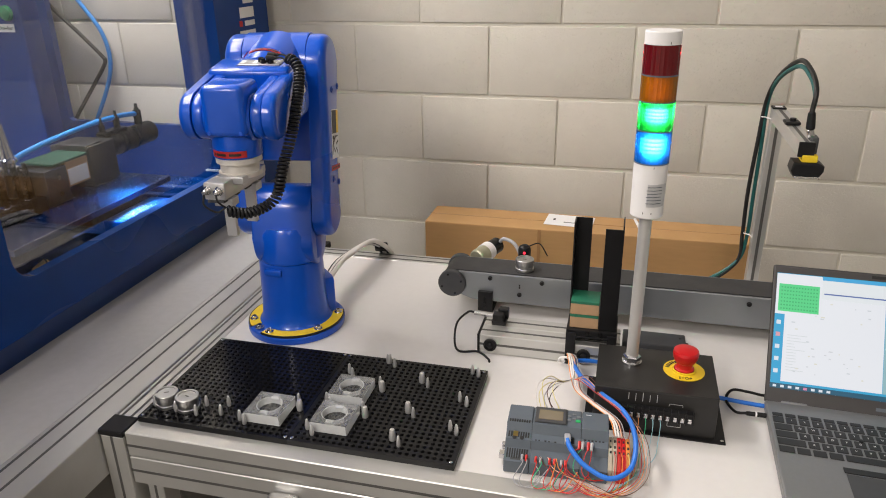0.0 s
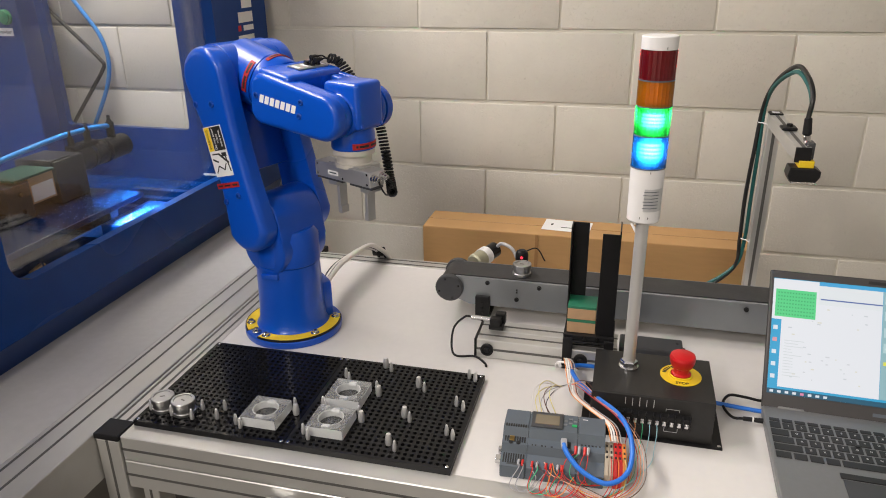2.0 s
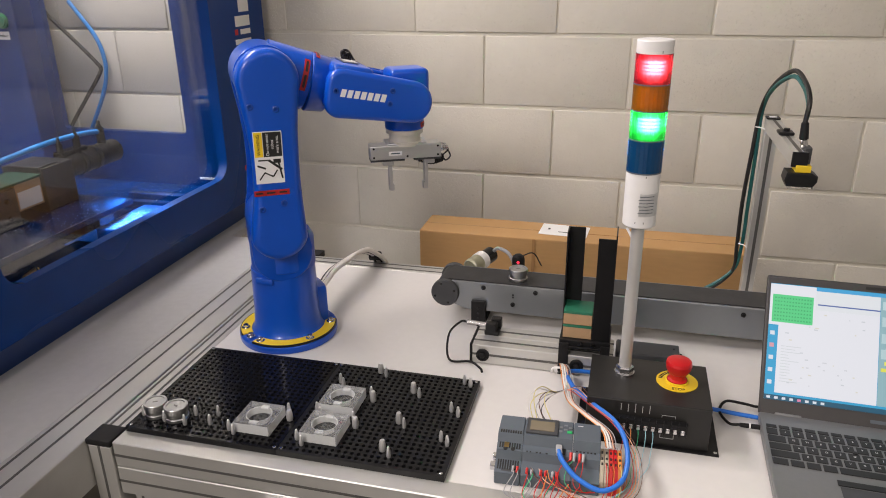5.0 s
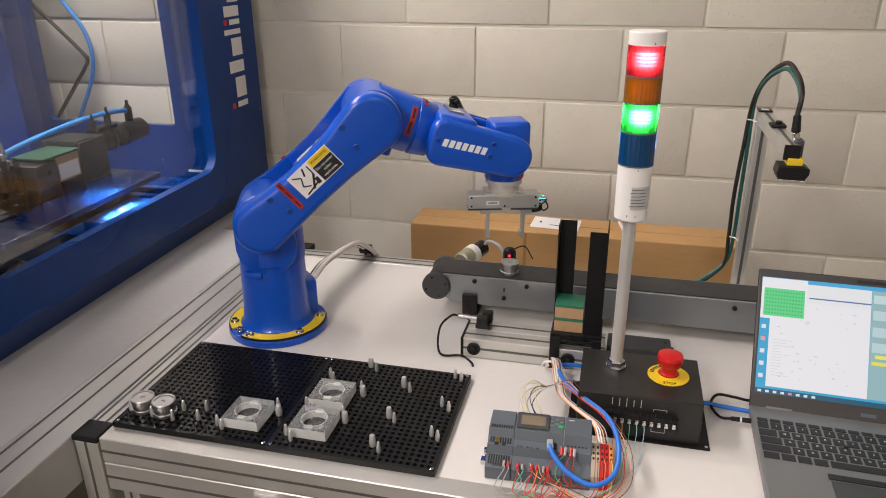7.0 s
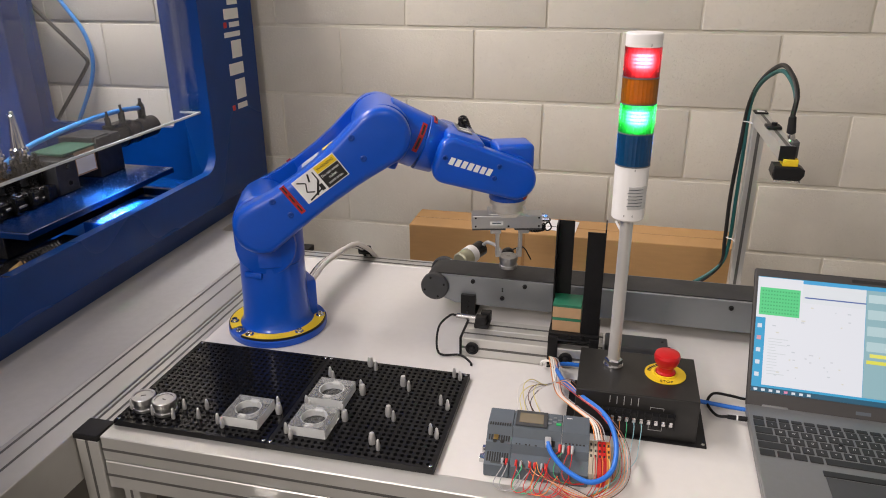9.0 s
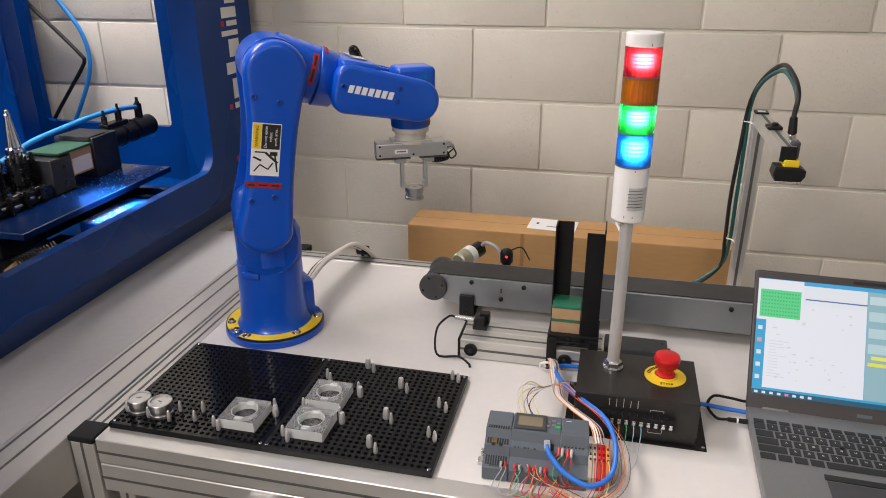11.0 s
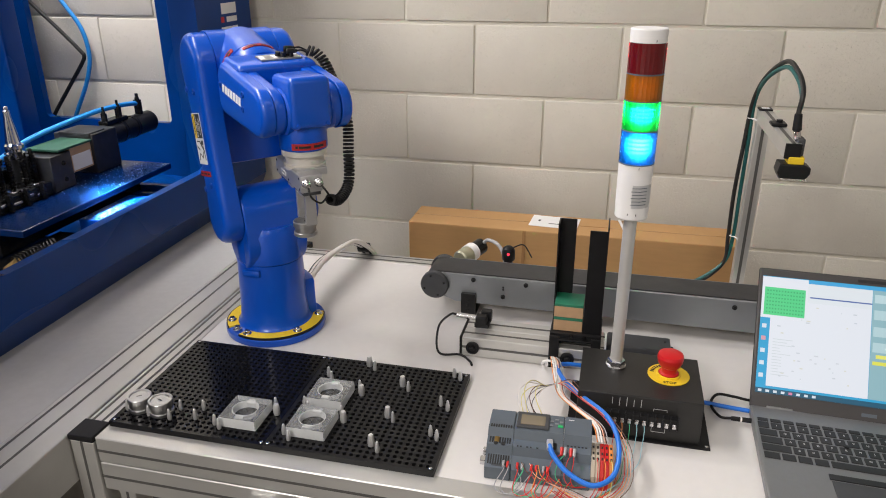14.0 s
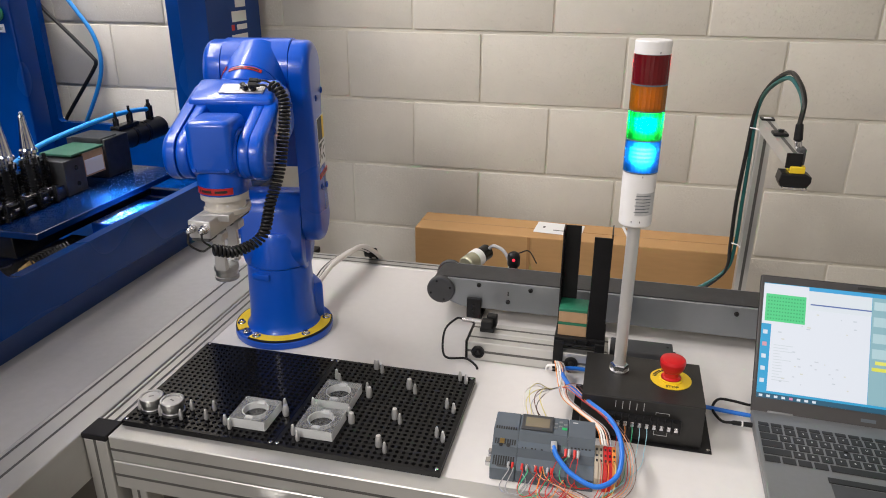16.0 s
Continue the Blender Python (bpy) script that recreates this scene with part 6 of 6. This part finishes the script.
def holed(bm, outer, inner, to3, thick):
    """A sheet with an opening through it; to3 turns (a, b) into a place, thick is its depth."""
    loops = [[bm.verts.new(to3(*p)) for p in lp] for lp in (outer, inner)]
    es = [bm.edges.new((l[i], l[(i + 1) % len(l)])) for l in loops for i in range(len(l))]
    r = bmesh.ops.triangle_fill(bm, use_beauty=True, edges=es)
    fs = [f for f in r["geom"] if isinstance(f, bmesh.types.BMFace)]
    g = bmesh.ops.extrude_face_region(bm, geom=fs)
    bmesh.ops.translate(bm, vec=thick, verts=[v for v in g["geom"] if isinstance(v, bmesh.types.BMVert)])


bm = bm_new()
holed(bm, [(-0.7, 0.060), (1.205, 0.060), (1.205, 1.15), (-0.7, 1.15)], loop_rect(0.125, 0.915, 0.158, 0.98, 0.050), lambda a, b: (XF, a, b), (-0.024, 0, 0))
front = part("front_panel", bm, M_MBLUE, mill, "blue front panel with a large rounded opening")
bm = bm_new()
prism(bm, [(XF + 0.0005, 0.0598), (XF - 0.026, 0.0), (XF - 0.06, 0.0), (XF - 0.06, 0.0598)], -0.7, 1.205)
part("plinth", bm, mat("machine_plinth", (0.0006, 0.028, 0.14), 0.35, vary=0.08, scale=12), mill, "dark blue sloping plinth")
bm = bm_new()
holed(bm, [(-1.45, 0.02), (-0.336, 0.02), (-0.336, 1.15), (-1.45, 1.15)], loop_rect(-1.068, -0.605, 0.206, 1.12, 0.015, 4), lambda a, b: (a, 1.180, b), (0, 0.022, 0))
part("end_panel", bm, M_MBLUE, mill, "blue end panel with an opening")
bm = bm_new()
box(bm, -1.45, -0.336, -0.7, 1.178, 0.001, 0.035)
part("tray", bm, M_MBLUE, mill, "blue chip tray")
bm = bm_new()
box(bm, -1.48, -1.45, -0.7, 1.2, 0.0, 0.55)
part("back_panel", bm, M_MBLUE, mill)
# unseen roof, added to keep ceiling light off the inside and the bench
bm = bm_new()
box(bm, -1.48, -0.335, -0.7, 0.70, 1.152, 1.17)
part("shade_roof", bm, M_MBLUE, mill, "unseen blue roof added to shade the inside")
bm = bm_new()
box(bm, -0.395, -0.3345, 0.920, 0.960, 0.036, 1.0, 0.003)
part("door_guide", bm, M_MBLUE, mill, "dark door guide")
bm = bm_new()
box(bm, -1.40, -0.905, 0.90, 0.97, 0.036, 1.14, 0.006)
hc = part("column", bm, M_MBLUE, mill, "blue spindle column")
bm = bm_new()
lathe(bm, [(0.021, 0), (0.021, 0.004), (0.017, 0.006), (0.017, 0.010), (0.0, 0.012)], 28, pose(-0.948, 0.899, 0.572, 90))
bt = part("push_button", bm, mat("green_button", (0.02, 0.22, 0.10), 0.35), hc, "green push button")
flat("button_plate", 0.058, 0.022, M_PAPER, hc, pose(-0.962, 0.899, 0.532, 90), "white name plate")
letters("button_text", "Drawbar", 0.0135, M_INK, hc, pose(-0.962, 0.8982, 0.532, 90))
# maker's mark on the front panel: plain shapes running up the panel
for w, z0, z1 in ((0.056, 0.300, 0.316), (0.056, 0.328, 0.384), (0.080, 0.398, 0.430), (0.056, 0.444, 0.492), (0.088, 0.502, 0.516), (0.056, 0.528, 0.542), (0.080, 0.550, 0.578), (0.056, 0.588, 0.632), (0.088, 0.642, 0.690)):
    bm = bm_new()
    box(bm, XF, XF + 0.0008, 1.122 - w, 1.122, z0, z1)
    part("logo_block", bm, M_WHITE, mill, "white logo shape")
for z0 in (0.300, 0.528):
    bm = bm_new()
    box(bm, XF, XF + 0.0008, 1.036, 1.052, z0, z0 + 0.015)
    part("logo_dot", bm, M_RED, mill, "red logo dot")

tab = thing("mill_table", "blue milling table carrying a vise and a tool rack", "milling table")
bm = bm_new()
box(bm, -0.66, -0.418, 0.335, 0.872, 0.157, 0.172, 0.002)
part("table_plate", bm, M_TABLE, tab, "blue table plate with swarf")
bm = bm_new()
box(bm, -0.63, -0.50, 0.35, 0.84, 0.10, 0.157, 0.003)
part("saddle", bm, M_DARKM, tab)
bm = bm_new()
box(bm, -0.64, -0.535, 0.575, 0.645, 0.172, 0.258, 0.002)
jw = part("fixed_jaw", bm, M_VISE, tab, "grey steel vise jaw")
for z_ in (0.195, 0.235):
    bm = bm_new()
    rod(bm, (-0.5352, 0.615, z_), (-0.5325, 0.615, z_), 0.006, 0.005, 14)
    part("screw", bm, M_DARKM, jw)
bm = bm_new()
box(bm, -0.63, -0.540, 0.648, 0.724, 0.200, 0.262, 0.001)
wp = part("workpiece", bm, M_TAN, tab, "tan workpiece with a green top")
bm = bm_new()
box(bm, -0.5398, -0.5385, 0.652, 0.718, 0.205, 0.243)
part("bright_face", bm, M_PAPER, wp, "bright machined face")
bm = bm_new()
box(bm, -0.628, -0.536, 0.606, 0.726, 0.2625, 0.268, 0.001)
part("green_face", bm, M_DGREEN, wp, "green face")
bm = bm_new()
box(bm, -0.66, -0.545, 0.740, 0.838, 0.172, 0.275, 0.003)
box(bm, -0.64, -0.55, 0.735, 0.80, 0.266, 0.279, 0.002)
part("moving_jaw", bm, M_VISE, tab, "dark vise block")
bm = bm_new()
rod(bm, (-0.59, 0.836, 0.245), (-0.59, 1.050, 0.245), 0.030, None, 28, 0.004)
cy = part("air_cylinder", bm, M_BLACK, tab, "black air cylinder")
for y_ in (0.90, 0.955):
    bm = bm_new()
    rod(bm, (-0.59, y_, 0.245), (-0.59, y_ + 0.012, 0.245), 0.0318, None, 28)
    part("band", bm, M_DARKM, cy)
bm = bm_new()
box(bm, -0.605, -0.575, 0.845, 0.935, 0.272, 0.285, 0.003)
part("mounting_block", bm, M_DARKM, cy, "dark mounting block")
for y_, r_, z0, z1 in ((0.855, 0.008, 0.285, 0.310), (0.915, 0.009, 0.280, 0.318), (1.005, 0.011, 0.270, 0.320)):
    bm = bm_new()
    lathe(bm, [(r_, z0), (r_, z1 - 0.006), (r_ * 0.6, z1 - 0.005), (r_ * 0.6, z1), (r_ * 0.4, z1 + 0.001), (r_ * 0.4, z1 + 0.012), (0, z1 + 0.012)], 14, pose(-0.59, y_, 0))
    part("air_fitting", bm, M_DARKM, cy, "dark air fitting")
bm = bm_new()
tube(bm, [(-0.59, 1.00, 0.305), (-0.592, 0.93, 0.312), (-0.60, 0.84, 0.312), (-0.62, 0.74, 0.300), (-0.65, 0.64, 0.278), (-0.68, 0.56, 0.24)], 0.0066, 10)
part("air_tube", bm, M_WIRES["cyan"], cy, "bright blue air tube")
rack = thing("tool_rack", "black rack with spring-loaded tapered tool holders", "tool rack")
bm = bm_new()
box(bm, -0.70, -0.535, 0.36, 0.568, 0.172, 0.205, 0.003)
box(bm, -0.72, -0.63, 0.37, 0.56, 0.20, 0.235, 0.004)
part("rack_body", bm, M_DARKM, rack)
for y_ in (0.403, 0.474, 0.545):
    hx = -0.598
    bm = bm_new()
    lathe(bm, [(0.0195, 0.262), (0.0205, 0.266), (0.0205, 0.276), (0.0150, 0.279), (0.0150, 0.284), (0.0205, 0.287), (0.0205, 0.294), (0.0165, 0.298), (0.0075, 0.362), (0.0075, 0.372), (0.0050, 0.375), (0.0050, 0.382), (0.0, 0.384)], 28, pose(hx, y_, 0))
    hold = part("tool_holder", bm, M_STEEL, rack, "polished tapered tool holder")
    bm = bm_new()
    rod(bm, (hx, y_, 0.206), (hx, y_, 0.262), 0.0155, None, 24, 0.001)
    part("collet_nut", bm, M_VISE, hold, "dark collet nut")
    for dx, dy in ((0.026, -0.014), (0.024, 0.018), (-0.026, 0.004)):
        bm = bm_new()
        P = [(0.0080 * math.cos(k * 1.05), 0.0080 * math.sin(k * 1.05), 0.206 + 0.00125 * k) for k in range(54)]
        tube(bm, [(hx + dx + a, y_ + dy + b, c) for a, b, c in P], 0.0016, 5, 1)
        part("spring", bm, M_DARKM, rack)
        bm = bm_new()
        rod(bm, (hx + dx, y_ + dy, 0.20), (hx + dx, y_ + dy, 0.282), 0.0046, None, 12, 0.001)
        part("spring_post", bm, M_DARKM, rack)
for y_, z_ in ((0.40, 0.2062), (0.47, 0.2062), (0.535, 0.2062)):
    bm = bm_new()
    box(bm, -0.562, -0.538, y_ - 0.018, y_ + 0.012, z_ - 0.0005, z_ + 0.004, 0.001, pose(0, 0, 0))
    part("fork", bm, M_STEEL, rack, "bright fork plate")
for k in range(4):
    bm = bm_new()
    box(bm, -0.534, -0.522, 0.375 + 0.05 * k, 0.383 + 0.05 * k, 0.1725, 0.214, 0.0015)
    part("bracket", bm, M_DARKM, rack)
# steel bars added for the bright reflections along the rack
for k in range(5):
    bm = bm_new()
    box(bm, -0.5345, -0.531, 0.37 + 0.036 * k, 0.395 + 0.036 * k, 0.183 + 0.006 * (k % 2), 0.189 + 0.006 * (k % 2), 0.001)
    part("glint_bar", bm, M_STEEL, rack)
swarf = thing("swarf", "scattered bright metal chips on the mill table", "swarf", kind="stuff")
bm = bm_new()
rnd = random.Random(7)
for k in range(150):
    x, y_ = rnd.uniform(-0.545, -0.42), rnd.gauss(0.73, 0.07)
    if 0.22 < y_ < 0.86:
        s = rnd.uniform(0.0004, 0.0012)
        box(bm, -s, s, -s * 0.4, s * 0.4, 0, s * 0.6, 0, pose(x, y_, 0.1722, rnd.uniform(-30, 30), 0, rnd.uniform(0, 180)))
part("chips", bm, M_CHIP, swarf)
tray_box = thing("coolant_tray", "blue tray wet with chips below the milling table", "tray")
bm = bm_new()
box(bm, -0.445, -0.346, 0.525, 0.715, 0.036, 0.130, 0.003)
part("tray_body", bm, M_BLUE, tray_box)
bm = bm_new()
for k in range(520):
    s = rnd.uniform(0.0006, 0.0018)
    x, y_ = rnd.uniform(-0.44, -0.350), min(0.71, max(0.53, rnd.gauss(0.59, 0.045)))
    box(bm, -s, s, -s * 0.5, s * 0.5, 0, s * 0.7, 0, pose(x, y_, 0.1302, rnd.uniform(-25, 25), 0, rnd.uniform(0, 180)))
tagged(part("chips", bm, M_CHIP, tray_box, "pile of bright chips"), kind="stuff")
for y0, z1 in ((0.775, 0.085), (0.815, 0.100), (0.850, 0.112)):
    bm = bm_new()
    box(bm, -0.60, -0.338, y0, y0 + 0.022, 0.0365, z1, 0.003)
    part("tray_ledge", bm, M_MBLUE, mill, "blue ledge in the chip tray")
way = thing("machine_slide", "dark oily slide with brass fittings inside the machine", "slide")
bm = bm_new()
box(bm, -0.62, -0.40, 0.10, 0.515, 0.036, 0.085, 0.004)
box(bm, -0.50, -0.385, 0.12, 0.520, 0.085, 0.098, 0.003)
part("slide_body", bm, M_DARKM, way)
bm = bm_new()
P = [(0.012 * math.cos(k * 1.05), 0.0016 * k, 0.012 * math.sin(k * 1.05)) for k in range(70)]
tube(bm, [(-0.40 + a, 0.28 + b, 0.128 + c) for a, b, c in P], 0.002, 5, 1)
part("spring", bm, M_DARKM, way)
bm = bm_new()
rod(bm, (-0.385, 0.165, 0.112), (-0.40, 0.285, 0.122), 0.003, None, 10)
rod(bm, (-0.385, 0.165, 0.105), (-0.37, 0.150, 0.104), 0.004, None, 10)
part("rod", bm, M_ALUB, way)
bm = bm_new()
rod(bm, (-0.397, 0.255, 0.120), (-0.402, 0.292, 0.124), 0.009, None, 6)
part("brass_fitting", bm, M_BRASS, way, "brass fitting")
hang = thing("machine_hoses", "black and bright blue hoses hanging inside the machine", "hoses")
bm = bm_new()
tube(bm, [(-1.109, 1.222, 0.607), (-1.082, 1.222, 0.565), (-0.993, 1.222, 0.481), (-0.929, 1.222, 0.417), (-0.918, 1.222, 0.4), (-0.932, 1.222, 0.375), (-0.992, 1.222, 0.304), (-1.08, 1.222, 0.198), (-1.124, 1.222, 0.118)], 0.0062, 10)
part("hose", bm, M_BLACK, hang, "black hose")
bm = bm_new()
tube(bm, [(-0.998, 1.226, 0.608), (-0.966, 1.226, 0.566), (-0.92, 1.226, 0.5), (-0.902, 1.226, 0.44), (-0.905, 1.226, 0.379), (-0.935, 1.226, 0.306), (-1.004, 1.226, 0.191), (-1.046, 1.226, 0.122)], 0.0066, 10)
part("hose", bm, M_WIRES["cyan"], hang, "bright blue hose")

door = thing("sliding_door", "clear plastic sliding door of the milling machine", "door", pose(-0.341, 0, 0.150))
bm = bm_new()
box(bm, -0.004, 0.0, 0.10, 0.916, 0, 0.80)
box(bm, -0.060, -0.004, 0.912, 0.916, 0, 0.80)
pane = part("pane", bm, M_DOOR, door, "clear plastic sheet", smooth=False)
pane.visible_shadow = False
bm = bm_new()
box(bm, -0.0045, 0.0005, 0.10, 0.9165, -0.005, 0.0)
box(bm, -0.060, -0.0045, 0.9115, 0.9165, -0.005, 0.0)
part("bottom_edge", bm, M_EDGE, door, "pale polished edge")

bm = bm_new()
for k in range(170):
    r_ = rnd.uniform(0.0003, 0.0009)
    y_, z_ = rnd.gauss(0.70, 0.09), abs(rnd.gauss(0.0, 0.10)) + 0.01
    if 0.15 < y_ < 0.90 and z_ < 0.5:
        box(bm, -0.0001, 0.0006, -r_, r_, -r_ * 0.5, r_ * 0.5, 0, pose(0, y_, z_, rnd.uniform(0, 180)))
tagged(part("stuck_chips", bm, M_CHIP, door, "bright chips stuck to the sheet"), kind="stuff")

# ---- blocks of the north wall ----
BL, BHT, JT = 0.406, 0.203, 0.0088
bm = bm_new()
box(bm, -BL / 2 + JT * 0.3, BL / 2 - JT * 0.3, -0.05, 0, -BHT / 2 + JT / 2, BHT / 2 - JT / 2, 0.0034, seg=3)
block0 = part("block", bm, M_WALL, wall, "", pose(0, 1.256, -50))
first = True
for r in range(-5, 7):
    zc = 0.317 - BHT / 2 + r * BHT
    if zc - BHT / 2 < FLOOR - 0.02 or zc > 1.8:
        continue
    for c in range(-6, 8):
        xc = 0.149 + BL / 2 + c * BL + (BL / 2 if r % 2 else 0)
        m = pose(xc, 1.256 + 0.0459 + 0.0006 * ((c * 7 + r * 3) % 5 - 2), zc)
        if first:
            block0.matrix_basis, first = m, False
        else:
            again(block0, "block", wall, m)


# ---- movement ----


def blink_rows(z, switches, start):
    """Turns a lamp core by half a turn at each switch, which stands in for blinking."""
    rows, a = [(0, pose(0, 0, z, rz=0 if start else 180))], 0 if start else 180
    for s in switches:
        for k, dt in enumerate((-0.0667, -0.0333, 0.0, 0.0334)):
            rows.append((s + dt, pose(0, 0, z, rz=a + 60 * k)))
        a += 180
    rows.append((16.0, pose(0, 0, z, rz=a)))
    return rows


def motions():
    times = [k / 10 for k in range(161)]
    poses = [links(t) for t in times]
    for i, ob in enumerate((turret, low, fore)):
        walk(ob, [(t, p[i]) for t, p in zip(times, poses)])
    walk(wrist, [(t, p[3]) for t, p in zip(times, poses)])
    walk(grip, [(t, p[3] @ TWIST) for t, p in zip(times, poses)])
    for s, ob in fingers:
        walk(ob, [(t, pose(0.034 + s * g, 0, 0)) for t, g in ((0, 0.036), (8.5, 0.036), (8.75, 0.0234), (16, 0.0234))])
    coarse = [k / 5 for k in range(81)]
    each = [hose_poses(t) for t in coarse]
    for k, ob in enumerate(coils):
        walk(ob, [(t, e[k]) for t, e in zip(coarse, each)])
    root = pose(AXIS[0], AXIS[1], 0.001)
    stand = pose(0.568, 0.537, 0.0935)
    held = (root @ links(8.6)[3]).inverted() @ stand
    walk(work_cup, [(0, stand), (8.6, stand)] + [(t, root @ p[3] @ held) for t, p in zip(times, poses) if t > 8.65])
    walk(door, [(t, pose(-0.341, 0, 0.150 + z)) for t, z in ((0, 0), (8.5, 0), (8.6, 0.01), (8.7, 0.045), (8.8, 0.09), (8.9, 0.13), (9.0, 0.17), (9.1, 0.215), (9.2, 0.265), (9.5, 0.42), (9.8, 0.52), (16, 0.52))])
    slide = ((0, -0.10), (1.5, -0.18), (3.5, -0.26), (4.2, -0.26), (6.3, -0.12), (7.0, -0.06), (9.0, 0.0), (16, 0.0))
    for ob in (tab, rack, swarf):
        walk(ob, [(t, pose(0, y, 0)) for t, y in slide])
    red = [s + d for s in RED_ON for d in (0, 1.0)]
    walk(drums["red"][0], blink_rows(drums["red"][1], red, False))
    blue = [0.75, 1.75, 2.75, 3.75, 4.75, 5.75, 6.75, 7.75, 8.75, 9.75]
    walk(drums["blue"][0], blink_rows(drums["blue"][1], blue, True))


motions()
